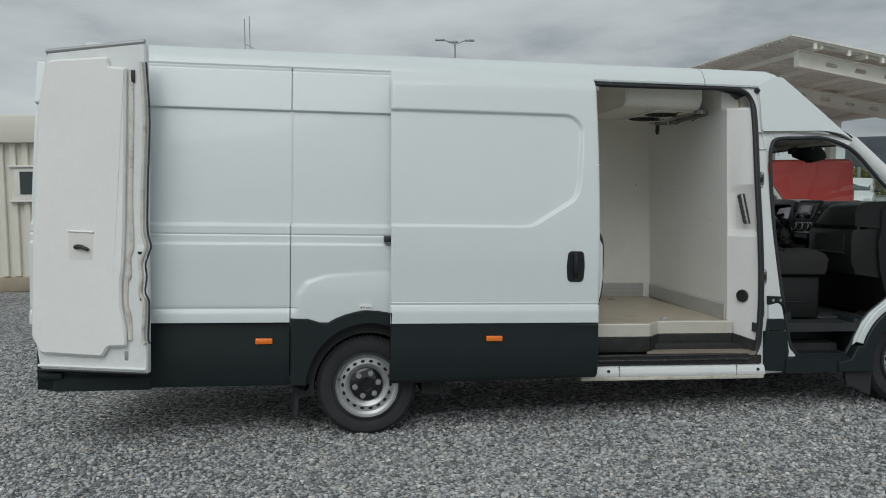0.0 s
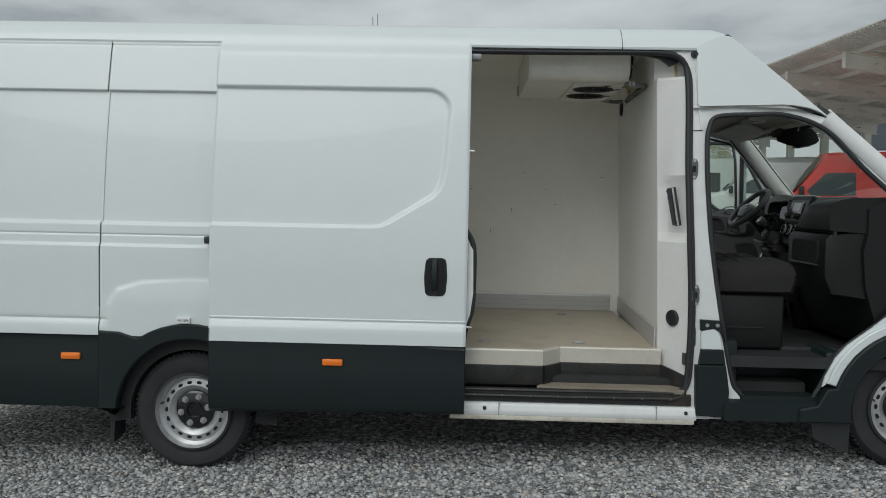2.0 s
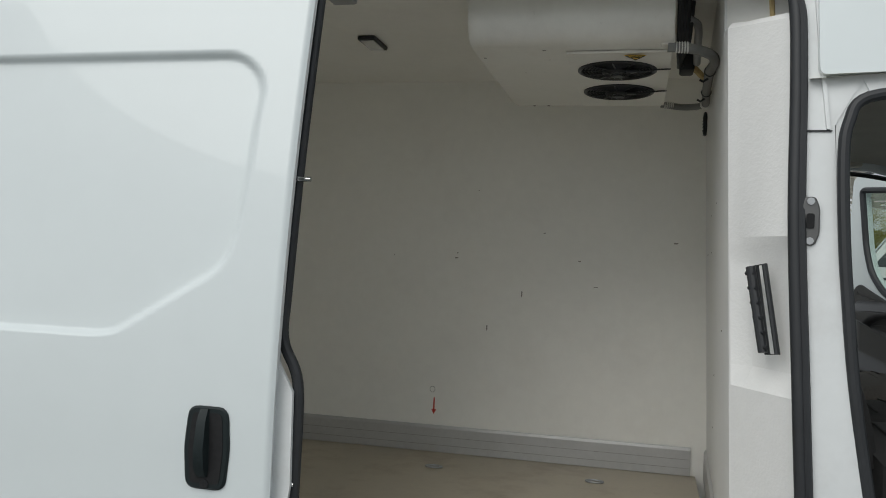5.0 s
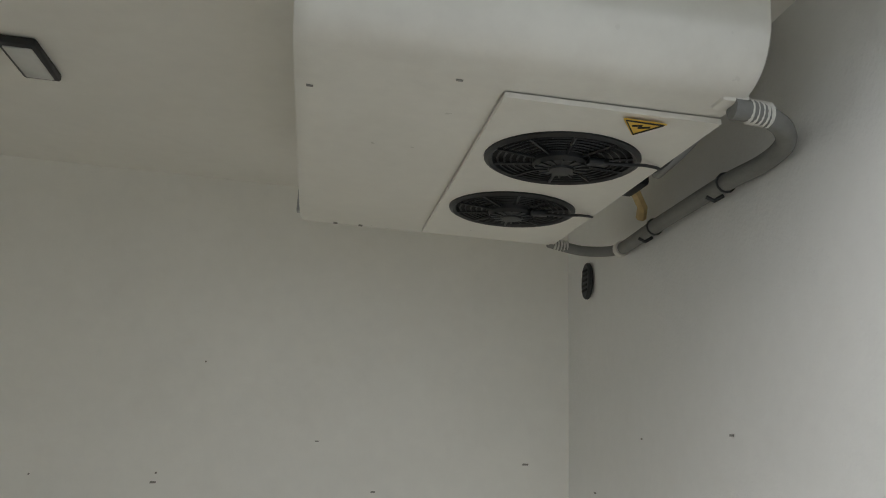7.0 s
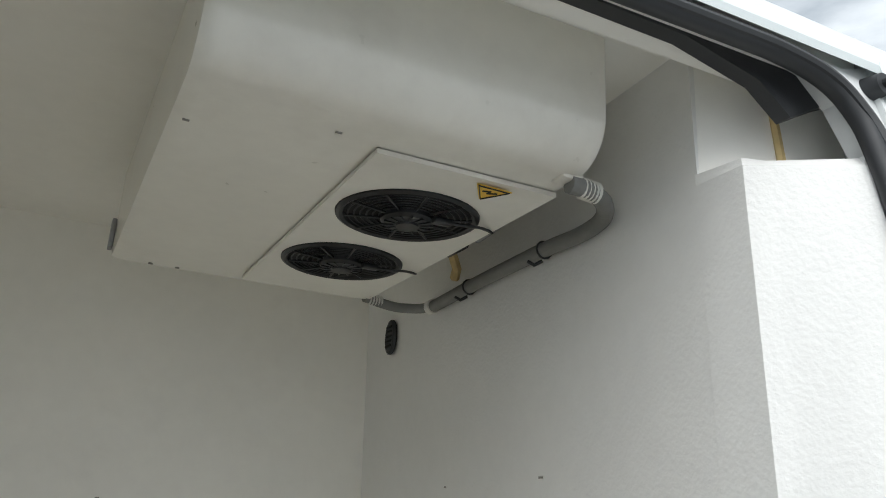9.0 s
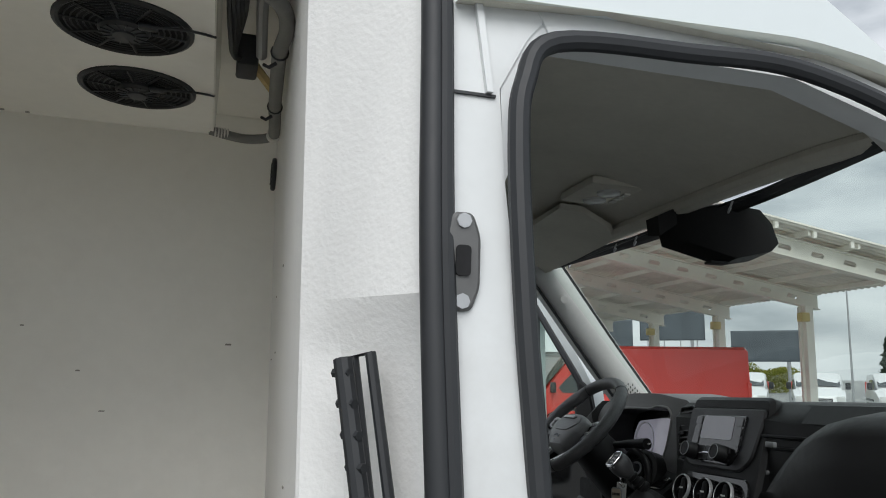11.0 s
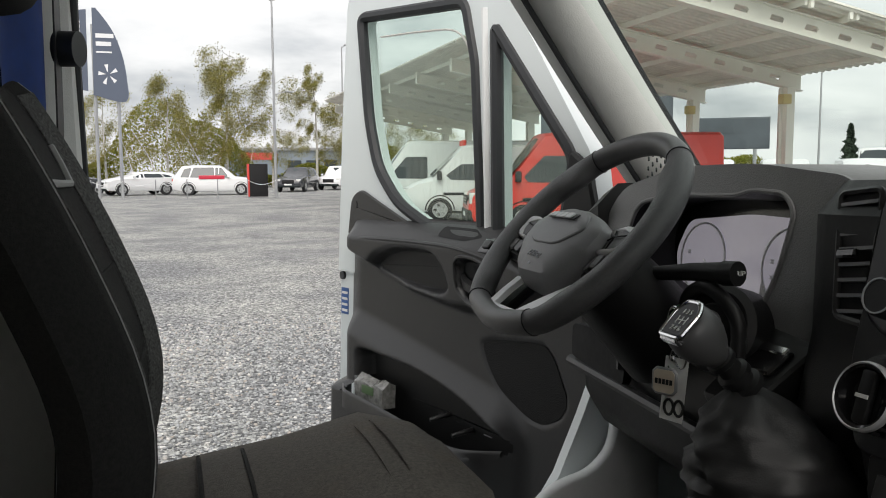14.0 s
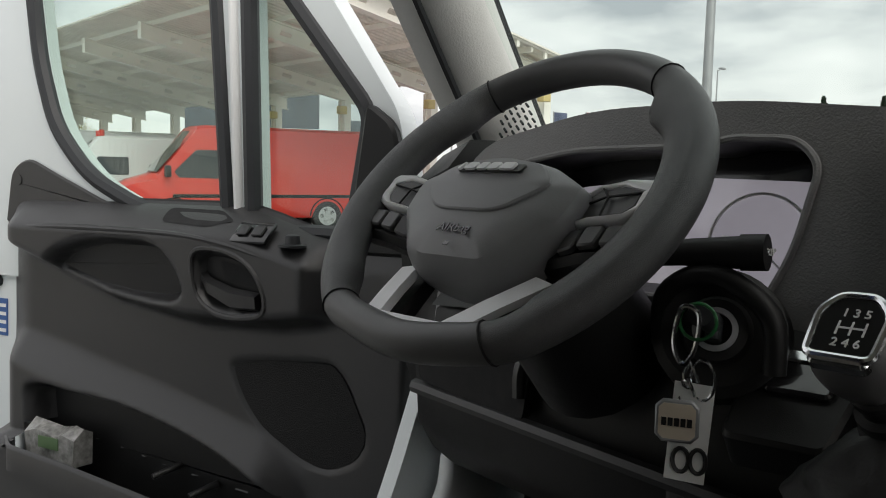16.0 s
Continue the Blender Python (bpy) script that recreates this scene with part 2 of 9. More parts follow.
STEPBLK = material("scuffed_black_step_plastic", (0.018, 0.019, 0.019), 0.45, vary=0.5, scale=11, fine=45, stain=0.16, stain_scale=5)
NOSING = material("dull_aluminium_nosing", (0.60, 0.575, 0.51), 0.42, metal=0.25, vary=0.07, scale=5, fine=50, stain=0.12, stain_scale=6)
STRIKER = material("dark_zinc_striker", (0.15, 0.15, 0.148), 0.45, metal=0.5, vary=0.12, scale=20)
SILLDIRT = material("grimy_painted_sill_lip", (0.55, 0.53, 0.46), 0.55, vary=0.2, scale=7, stain=0.6, stain_scale=5)
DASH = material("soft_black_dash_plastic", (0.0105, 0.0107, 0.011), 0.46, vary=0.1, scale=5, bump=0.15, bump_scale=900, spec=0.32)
BINNACLE = material("grey_binnacle_plastic", (0.19, 0.19, 0.192), 0.46, vary=0.08, scale=5, bump=0.3, bump_scale=420)
VENTGREY = material("grey_vent_slats", (0.16, 0.16, 0.163), 0.4, vary=0.05)
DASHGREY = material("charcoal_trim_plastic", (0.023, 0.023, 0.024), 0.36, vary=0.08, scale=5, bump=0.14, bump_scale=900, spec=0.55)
PLATEBLK = material("black_shift_plate", (0.006, 0.006, 0.006), 0.35, vary=0.05, spec=0.3)
GLOSSBLK = material("gloss_black_plastic", (0.010, 0.010, 0.011), 0.15, vary=0.05, coat=0.5)
LEATHER = material("black_leather", (0.082, 0.082, 0.083), 0.40, vary=0.1, scale=14, bump=0.12, bump_scale=1200, spec=0.6)
PERFORATED = material("perforated_black_leather", (0.082, 0.082, 0.083), 0.40, vary=0.2, scale=30, fine=500, bump=0.35, bump_scale=1300, spec=0.6)
CHROME = material("satin_chrome", (0.72, 0.73, 0.74), 0.16, metal=1.0, vary=0.03)
RING = material("satin_silver_ring", (0.52, 0.53, 0.54), 0.3, metal=0.25, vary=0.03)
SILVER = material("silver_trim", (0.80, 0.80, 0.81), 0.30, metal=0.1, vary=0.03)
FABRIC = material("black_seat_cloth", (0.026, 0.0255, 0.025), 0.9, vary=0.30, scale=260, fine=400, bump=0.5, bump_scale=700, spec=0.2)
CUSHION = material("worn_brown_black_seat_cloth", (0.14, 0.127, 0.113), 0.9, vary=0.3, scale=200, fine=420, bump=0.6, bump_scale=600, spec=0.2, stain=0.15, stain_scale=9)
FABRIC2 = material("speckled_grey_seat_cloth", (0.11, 0.109, 0.107), 0.9, vary=0.75, scale=260, fine=700, bump=0.5, bump_scale=700, spec=0.2)
PIPING = material("light_grey_stitching", (0.42, 0.42, 0.42), 0.8, vary=0.1)
HEADL = material("beige_headliner", (0.62, 0.60, 0.53), 0.85, vary=0.06, scale=8, bump=0.2, bump_scale=300, spec=0.2)
PILLARM = material("light_grey_pillar_trim", (0.68, 0.68, 0.66), 0.6, vary=0.05, scale=6, bump=0.2, bump_scale=350)
DISPLAY = sky_sheen_display()
# pale base paints the windscreen's reflection onto a switched-off screen
SCREEN = material("unlit_display_painted_sheen", (0.42, 0.41, 0.46), 0.15, vary=0.03, coat=0.6)
LENS = material("clear_lamp_lens", (0.62, 0.63, 0.62), 0.2, vary=0.05, coat=0.5)
BLUE = material("blue_cloth", (0.015, 0.05, 0.22), 0.85, vary=0.2, scale=20)
REDPLAST = material("red_plastic", (0.62, 0.06, 0.045), 0.35, vary=0.05)
BOOT = material("worn_black_boot_leather", (0.016, 0.0165, 0.017), 0.52, vary=0.2, scale=14, bump=0.12, bump_scale=500)
WRAP = material("clear_wrapping", (0.26, 0.26, 0.25), 0.18, vary=0.6, scale=40, fine=90, coat=0.4)
PAPER = material("white_paper", (0.75, 0.76, 0.75), 0.6, vary=0.03)
STICKBLUE = material("blue_sticker", (0.03, 0.10, 0.30), 0.4, vary=0.05)
CREAMTAG = material("cream_enamel", (0.66, 0.58, 0.47), 0.3, vary=0.03)
GREENP = material("green_plastic", (0.015, 0.14, 0.04), 0.4, vary=0.05)
SANDW = material("corrugated_cream_cladding", (0.70, 0.68, 0.60), 0.5, vary=0.04, scale=2)
PLINTH = material("sandstone_plinth", (0.36, 0.30, 0.23), 0.8, vary=0.15, scale=3, bump=0.3)
CANW = material("white_painted_steel", (0.86, 0.84, 0.77), 0.5, vary=0.06, scale=1.2, stain=0.06)
CANROOF = material("weathered_corrugated_roof", (0.80, 0.77, 0.70), 0.7, vary=0.2, scale=1.0, fine=12)
VRED = material("red_van_paint", (0.66, 0.045, 0.032), 0.3, vary=0.03, scale=1, coat=0.5)
VWHITE = material("white_car_paint", (0.76, 0.77, 0.78), 0.3, vary=0.02, scale=1, coat=0.5)
VDARK = material("dark_car_paint", (0.045, 0.048, 0.055), 0.25, vary=0.05, scale=1, coat=0.6)
CARGLASS = material("dark_car_glass", (0.035, 0.045, 0.05), 0.06, vary=0.05, coat=0.5)
GALV = material("galvanised_steel", (0.36, 0.37, 0.38), 0.5, metal=0.5, vary=0.1, scale=4)
BARK = material("birch_bark", (0.46, 0.44, 0.40), 0.8, vary=0.4, scale=4, fine=12)
LEAF = leaf_material("birch_leaves", (0.36, 0.305, 0.11), (0.30, 0.31, 0.08))
LEAFG = leaf_material("shrub_leaves", (0.33, 0.31, 0.07), (0.28, 0.33, 0.06))
CONIFER = material("conifer_needles", (0.03, 0.05, 0.03), 0.8, vary=0.4, scale=2, fine=8)
SIGNM = material("slate_blue_sign", (0.085, 0.105, 0.15), 0.5, vary=0.05, scale=0.5)
SIGNW = material("white_sign_print", (0.75, 0.76, 0.78), 0.5, vary=0.02)
FLAGB = material("blue_flag_cloth", (0.10, 0.12, 0.19), 0.8, vary=0.1, scale=1)
FLAGR = material("red_flag_cloth", (0.50, 0.07, 0.06), 0.8, vary=0.1, scale=1)
BOARD = material("dark_billboard", (0.07, 0.085, 0.10), 0.5, vary=0.35, scale=0.7)
HALL = material("distant_hall_wall", (0.20, 0.24, 0.28), 0.6, vary=0.2, scale=0.3)
GRAVEL, CHIPS = gravel_material(), stone_material()
TINT = glass("greenish_windscreen", (0.84, 0.91, 0.87))
HUBM = material("grey_airbag_plastic", (0.25, 0.25, 0.255), 0.42, vary=0.05, scale=8, bump=0.10, bump_scale=1100)

# ---- building tools ----
def finish(bm, name, smooth=True, sharp=32):
    bmesh.ops.remove_doubles(bm, verts=bm.verts, dist=1e-5)
    bmesh.ops.recalc_face_normals(bm, faces=bm.faces)
    if smooth:
        for fc in bm.faces:
            fc.smooth = True
        lim = radians(sharp)
        for ed in bm.edges:
            ed.smooth = len(ed.link_faces) == 2 and ed.calc_face_angle(0) < lim
    me = bpy.data.meshes.new(name)
    bm.to_mesh(me)
    bm.free()
    return me


def part(name, bm, mat, parent=None, label="", smooth=True, sharp=32, m=None):
    """Links a bmesh or a mesh as one object under a thing or a part."""
    me = finish(bm, name, smooth, sharp) if isinstance(bm, bmesh.types.BMesh) else bm
    if not me.materials:
        me.materials.append(mat)
    ob = new(name, me)
    if parent is not None:
        ob.parent = parent
    if m is not None:
        ob.matrix_basis = m
    return tagged(ob, label)


def thing(name, label, category, m=None, group="", kind=""):
    ob = new(name)
    ob.empty_display_size = 0.1
    ob.matrix_basis = VAN if m is None else m
    return tagged(ob, label, category, group, kind)


def box(a, b, bev=0.0, bm=None, m=None, seg=2):
    bm = bm or bmesh.new()
    a, b = Vector(a), Vector(b)
    r = bmesh.ops.create_cube(bm, size=1, matrix=Matrix.Translation((a + b) / 2) @ Matrix.Diagonal((*[abs(v) for v in (b - a)], 1)))
    vs = r["verts"]
    if bev:
        es = list({e for v in vs for e in v.link_edges})
        r2 = bmesh.ops.bevel(bm, geom=es, offset=bev, segments=seg, profile=0.5, affect="EDGES", clamp_overlap=True)
        vs = list({v for fc in r2["faces"] for v in fc.verts} | {v for v in vs if v.is_valid})
    if m is not None:
        bmesh.ops.transform(bm, matrix=m, verts=[v for v in vs if v.is_valid])
    return bm


def cyl(p0, p1, r, r2=None, seg=20, bm=None, cap=True):
    bm = bm or bmesh.new()
    p0, p1 = Vector(p0), Vector(p1)
    d = p1 - p0
    m = Matrix.Translation((p0 + p1) / 2) @ d.to_track_quat("Z", "Y").to_matrix().to_4x4()
    bmesh.ops.create_cone(bm, cap_ends=cap, segments=seg, radius1=r, radius2=r if r2 is None else r2, depth=d.length, matrix=m)
    return bm


def loft(rings, bm=None, caps=True, closed=True):
    """Skin through rings of points of one length."""
    bm = bm or bmesh.new()
    vs = [[bm.verts.new(p) for p in ring] for ring in rings]
    n = len(rings[0])
    for a, b in zip(vs, vs[1:]):
        for i in range(n if closed else n - 1):
            j = (i + 1) % n
            bm.faces.new((a[i], a[j], b[j], b[i]))
    if caps and closed:
        bm.faces.new(vs[0][::-1])
        bm.faces.new(vs[-1])
    return bm


def tube(pts, r, seg=10, bm=None, closed=False, flat=1.0, caps=True):
    """A round bar along points; flat squeezes it across."""
    pts = [Vector(p) for p in pts]
    n = len(pts)
    rings, up = [], None
    for i, p in enumerate(pts):
        t = (pts[(i + 1) % n] - pts[i - 1]) if closed else (pts[min(i + 1, n - 1)] - pts[max(i - 1, 0)])
        t.normalize()
        if up is None:
            up = Vector((0, 0, 1)) if abs(t.z) < 0.9 else Vector((0, 1, 0))
        side = t.cross(up).normalized()
        up = side.cross(t).normalized()
        rr = r[i] if isinstance(r, (list, tuple)) else r
        rings.append([p + side * math.cos(2 * math.pi * k / seg) * rr + up * math.sin(2 * math.pi * k / seg) * rr * flat for k in range(seg)])
    if closed:
        rings.append(rings[0])
    return loft(rings, bm, caps and not closed)


def spline(pts, n=6, closed=False):
    """Catmull-Rom through the points."""
    pts = [Vector(p) for p in pts]
    m, out = len(pts), []
    for i in range(m if closed else m - 1):
        g = (lambda k: pts[k % m]) if closed else (lambda k: pts[max(0, min(m - 1, k))])
        p0, p1, p2, p3 = g(i - 1), g(i), g(i + 1), g(i + 2)
        for k in range(n):
            t = k / n
            out.append(0.5 * (2 * p1 + (p2 - p0) * t + (2 * p0 - 5 * p1 + 4 * p2 - p3) * t * t + (3 * p1 - p0 - 3 * p2 + p3) * t ** 3))
    if not closed:
        out.append(pts[-1])
    return out


def rounded(poly, r, n=4):
    """A polygon in the plane with rounded corners; r is one radius or one for each corner."""
    out, m = [], len(poly)
    for i, p in enumerate(poly):
        p, a, b = Vector(p), Vector(poly[i - 1]), Vector(poly[(i + 1) % m])
        ri = r[i] if isinstance(r, (list, tuple)) else r
        da, db = (a - p), (b - p)
        k = min(ri, da.length * 0.45, db.length * 0.45)
        if k < 1e-5:
            out.append(tuple(p))
            continue
        s, e = p + da.normalized() * k, p + db.normalized() * k
        for j in range(n + 1):
            t = j / n
            out.append(tuple((1 - t) ** 2 * s + 2 * t * (1 - t) * p + t * t * e))
    return out


def prism(poly, place, w0, w1, bm=None, bev=0.0):
    """A polygon (u, v) drawn out from w0 to w1; place(u, v, w) gives the point. bev chamfers both rims inwards."""
    bm = bm or bmesh.new()
    if not bev:
        return loft([[place(u, v, w0) for u, v in poly], [place(u, v, w1) for u, v in poly]], bm)
    inner = inset(poly, bev)
    s = bev if w1 > w0 else -bev
    return loft([[place(u, v, w0) for u, v in inner], [place(u, v, w0 + s) for u, v in poly], [place(u, v, w1 - s) for u, v in poly], [place(u, v, w1) for u, v in inner]], bm)


def inset(poly, d):
    a = sum(p[0] * q[1] - q[0] * p[1] for p, q in zip(poly, poly[1:] + poly[:1]))
    s = 1 if a > 0 else -1
    out, m = [], len(poly)
    for i in range(m):
        p, a1, b1 = Vector(poly[i]), Vector(poly[i - 1]), Vector(poly[(i + 1) % m])
        e1, e2 = (p - a1), (b1 - p)
        if e1.length < 1e-7 or e2.length < 1e-7:
            out.append(tuple(p))
            continue
        n1, n2 = Vector((-e1.y, e1.x)).normalized() * s, Vector((-e2.y, e2.x)).normalized() * s
        k = (n1 + n2)
        k = k / max(0.5, k.length_squared / 2)
        out.append(tuple(p + k * d))
    return out


def lathe(profile, seg=40, bm=None, m=None, closed=False, open_=False):
    """Turn (radius, height) pairs about the z axis."""
    bm = bm or bmesh.new()
    rings = [[(r * math.cos(2 * math.pi * k / seg), r * math.sin(2 * math.pi * k / seg), h) for k in range(seg)] for r, h in profile]
    if closed:
        rings.append(rings[0])
    before = set(bm.verts)
    loft(rings, bm, caps=not (closed or open_))
    if m is not None:
        bmesh.ops.transform(bm, matrix=m, verts=[v for v in bm.verts if v not in before])
    return bm


def grid_mesh(name, us, vs, place, keep=None):
    """A sheet over us and vs, from place(u, v)."""
    us, vs = list(us), list(vs)
    verts = [place(u, v) for v in vs for u in us]
    n, faces = len(us), []
    for j in range(len(vs) - 1):
        for i in range(n - 1):
            if keep is None or keep((us[i] + us[i + 1]) / 2, (vs[j] + vs[j + 1]) / 2):
                faces.append((j * n + i, j * n + i + 1, (j + 1) * n + i + 1, (j + 1) * n + i))
    me = bpy.data.meshes.new(name)
    me.from_pydata(verts, [], faces)
    for p in me.polygons:
        p.use_smooth = True
    me.update()
    return me


def steps(a, b, d):
    n = max(1, round((b - a) / d))
    return [a + (b - a) * i / n for i in range(n + 1)]


def smooth01(t):
    t = max(0.0, min(1.0, t))
    return t * t * (3 - 2 * t)


def inside_by(poly, x, z):
    """Signed distance to a polygon's outline, positive inside."""
    d, inn, m = 1e9, False, len(poly)
    for i in range(m):
        (x0, z0), (x1, z1) = poly[i - 1], poly[i]
        dx, dz = x1 - x0, z1 - z0
        t = max(0, min(1, ((x - x0) * dx + (z - z0) * dz) / (dx * dx + dz * dz + 1e-12)))
        d = min(d, (x - x0 - t * dx) ** 2 + (z - z0 - t * dz) ** 2)
        if (z0 > z) != (z1 > z) and x < dx * (z - z0) / (z1 - z0 + 1e-12) + x0:
            inn = not inn
    return math.sqrt(d) * (1 if inn else -1)


def writing(text, size, mat, parent, m, name="writing", depth=0.0005):
    cu = bpy.data.curves.new(name, "FONT")
    cu.body, cu.size, cu.align_x, cu.align_y, cu.extrude = text, size, "CENTER", "CENTER", depth
    tmp = bpy.data.objects.new(name, cu)
    scene.collection.objects.link(tmp)
    me = bpy.data.meshes.new_from_object(tmp.evaluated_get(bpy.context.evaluated_depsgraph_get()))
    bpy.data.objects.remove(tmp)
    me.materials.clear()
    return part(name, me, mat, parent, m=m)


def facing(origin, right, up):
    """A pose whose x runs along right and y along up."""
    right, up = Vector(right).normalized(), Vector(up).normalized()
    n = right.cross(up).normalized()
    up = n.cross(right)
    m = Matrix((right, up, n)).transposed().to_4x4()
    m.translation = Vector(origin)
    return m


def holed(outline, holes, place, w0, w1):
    """A plate with holes, drawn out from w0 to w1."""
    from mathutils import geometry
    loops = [outline] + holes
    flat = [p for lp in loops for p in lp]
    tris = geometry.tessellate_polygon([[Vector((u, v, 0)) for u, v in lp] for lp in loops])
    bm = bmesh.new()
    a = [bm.verts.new(place(u, v, w0)) for u, v in flat]
    b = [bm.verts.new(place(u, v, w1)) for u, v in flat]
    for t in tris:
        bm.faces.new([a[i] for i in t])
        bm.faces.new([b[i] for i in t][::-1])
    k = 0
    for lp in loops:
        n = len(lp)
        for i in range(n):
            j = (i + 1) % n
            bm.faces.new((a[k + i], a[k + j], b[k + j], b[k + i]))
        k += n
    return bm


WIDTH = 1.96


def skin(z):
    """How far the van's side leans in at a height."""
    return 0.0 if z < 1.2 else 0.113 * (z - 1.2) ** 1.7


def panel(poly, off, thick, step=0.12, left=False):
    """A side panel cut to a polygon (x, z), bent to the side's lean, off metres inboard of the skin."""
    bm = bmesh.new()
    fc = bm.faces.new([bm.verts.new((x, 0, z)) for x, z in poly])
    z0, z1 = min(p[1] for p in poly), max(p[1] for p in poly)
    z = max(1.2, z0) + step
    while z < z1 - 0.01:
        bmesh.ops.bisect_plane(bm, geom=bm.verts[:] + bm.edges[:] + bm.faces[:], plane_co=(0, 0, z), plane_no=(0, 0, 1))
        z += step
    bmesh.ops.triangulate(bm, faces=[f_ for f_ in bm.faces if len(f_.verts) > 4])
    r = bmesh.ops.extrude_face_region(bm, geom=bm.faces[:])
    back = {v for v in r["geom"] if isinstance(v, bmesh.types.BMVert)}
    for v in bm.verts:
        y = skin(v.co.z) + off + (thick if v in back else 0)
        v.co.y = WIDTH - y if left else y
    return bm

# ---- ground ----
def build_ground():
    bm = bmesh.new()
    xs = [-900, -200, -60, -20, -8, 0, 8, 20, 40, 80, 200, 900]
    rows_ = [[bm.verts.new((x, y, 0)) for x in xs] for y in [-900, -200, -60, -20, -6, 0, 6, 20, 50, 90, 200, 900]]
    for a, b in zip(rows_, rows_[1:]):
        for i in range(len(xs) - 1):
            bm.faces.new((a[i], a[i + 1], b[i + 1], b[i]))
    g = part("ground", bm, GRAVEL)
    tagged(g, "grey crushed stone yard reaching to the horizon", "ground", kind="structure")


def chips(name, x0, x1, y0, y1, count, seed, size):
    """Loose angular stones scattered over a stretch of the yard."""
    rng = np.random.default_rng(seed)
    t = (1 + 5 ** 0.5) / 2
    base = np.array([(-1, t, 0), (1, t, 0), (-1, -t, 0), (1, -t, 0), (0, -1, t), (0, 1, t), (0, -1, -t), (0, 1, -t), (t, 0, -1), (t, 0, 1), (-t, 0, -1), (-t, 0, 1)]) / 1.9
    tri = np.array([(0, 11, 5), (0, 5, 1), (0, 1, 7), (0, 7, 10), (0, 10, 11), (1, 5, 9), (5, 11, 4), (11, 10, 2), (10, 7, 6), (7, 1, 8), (3, 9, 4), (3, 4, 2), (3, 2, 6), (3, 6, 8), (3, 8, 9), (4, 9, 5), (2, 4, 11), (6, 2, 10), (8, 6, 7), (9, 8, 1)])
    r = size * (0.45 + 0.75 * rng.random(count) ** 1.6)
    v = base[None] * (1 + 0.5 * (rng.random((count, 12, 1)) - 0.5)) * np.stack([r * (0.8 + 0.6 * rng.random(count)), r, r * (0.5 + 0.35 * rng.random(count))], 1)[:, None, :]
    a = rng.random(count) * 6.283
    tilt = (rng.random(count) - 0.5) * 0.9
    ca, sa, ct, st = np.cos(a)[:, None], np.sin(a)[:, None], np.cos(tilt)[:, None], np.sin(tilt)[:, None]
    x, y, z = v[..., 0], v[..., 1], v[..., 2]
    x, z = x * ct - z * st, x * st + z * ct
    x, y = x * ca - y * sa, x * sa + y * ca
    x += (x0 + (x1 - x0) * rng.random(count))[:, None]
    y += (y0 + (y1 - y0) * rng.random(count))[:, None]
    z += (r * 0.28)[:, None]
    co = np.stack([x, y, z], -1).reshape(-1, 3)
    fc = (tri[None] + (np.arange(count) * 12)[:, None, None]).reshape(-1, 3)
    me = bpy.data.meshes.new(name)
    me.vertices.add(len(co))
    me.vertices.foreach_set("co", co.astype(np.float32).ravel())
    me.loops.add(fc.size)
    me.loops.foreach_set("vertex_index", fc.astype(np.int32).ravel())
    me.polygons.add(len(fc))
    me.polygons.foreach_set("loop_start", np.arange(0, fc.size, 3, dtype=np.int32))
    me.update()
    me.validate()
    tagged(part(name, me, CHIPS), "loose angular grey stone chips covering the yard", "gravel", kind="stuff")


build_ground()

# ---- the van: shell ----
van = thing("panel_van", "long white refrigerated panel van with side and rear doors open", "van")


def step_in(z, zc, w=0.008):
    """0 below zc, 1 above."""
    return smooth01((z - zc + w) / (2 * w))


def side_relief(z):
    """Pressed lines of the rear side panels: metres inboard."""
    d = 0.022 * step_in(z, 1.452, 0.011) * (1 - step_in(z, 2.222, 0.006)) 
    d -= 0.015 * (1 - step_in(z, 1.325, 0.009))
    d += 0.006 * math.exp(-((z - 1.385) / 0.0045) ** 2)
    d += 0.008 * math.exp(-((z - 0.892) / 0.007) ** 2) - 0.012 * (1 - step_in(z, 0.872, 0.03))
    d += 0.003 * math.exp(-((z - 2.497) / 0.006) ** 2)
    return d


BULGE = [(-0.50, 0.76), (-0.475, 0.98), (-0.42, 1.07), (-0.28, 1.118), (0.0, 1.138), (0.9, 1.14), (0.9, 0.6), (-0.5, 0.6)]


def mid_relief(x, z):
    k = smooth01((inside_by(BULGE, x, z) + 0.012) / 0.03)
    flat = side_relief(z) * (1 - k) + k * (-0.012)
    return flat - 0.022 * k * smooth01((1.14 - z) / 0.25 + 0.35)


def wheel_well(cx, cz, r, rim, y0, y1, parent):
    """The upper half of a drum round a wheel with a liner ring at its mouth."""
    arc = [radians(a) for a in range(-8, 189, 7)]
    pt = lambda a, q, y: (cx + q * math.cos(a), y, cz + q * math.sin(a))
    bm = loft([[pt(a, r, y) for a in arc] for y in (y0, y1)], caps=False, closed=False)
    loft([[pt(a, r, y0) for a in arc], [pt(a, rim, y0) for a in arc]], bm, caps=False, closed=False)
    loft([[pt(a, 0.01, y1) for a in arc], [pt(a, r, y1) for a in arc]], bm, caps=False, closed=False)
    part("wheel_house", bm, UNDER, parent)


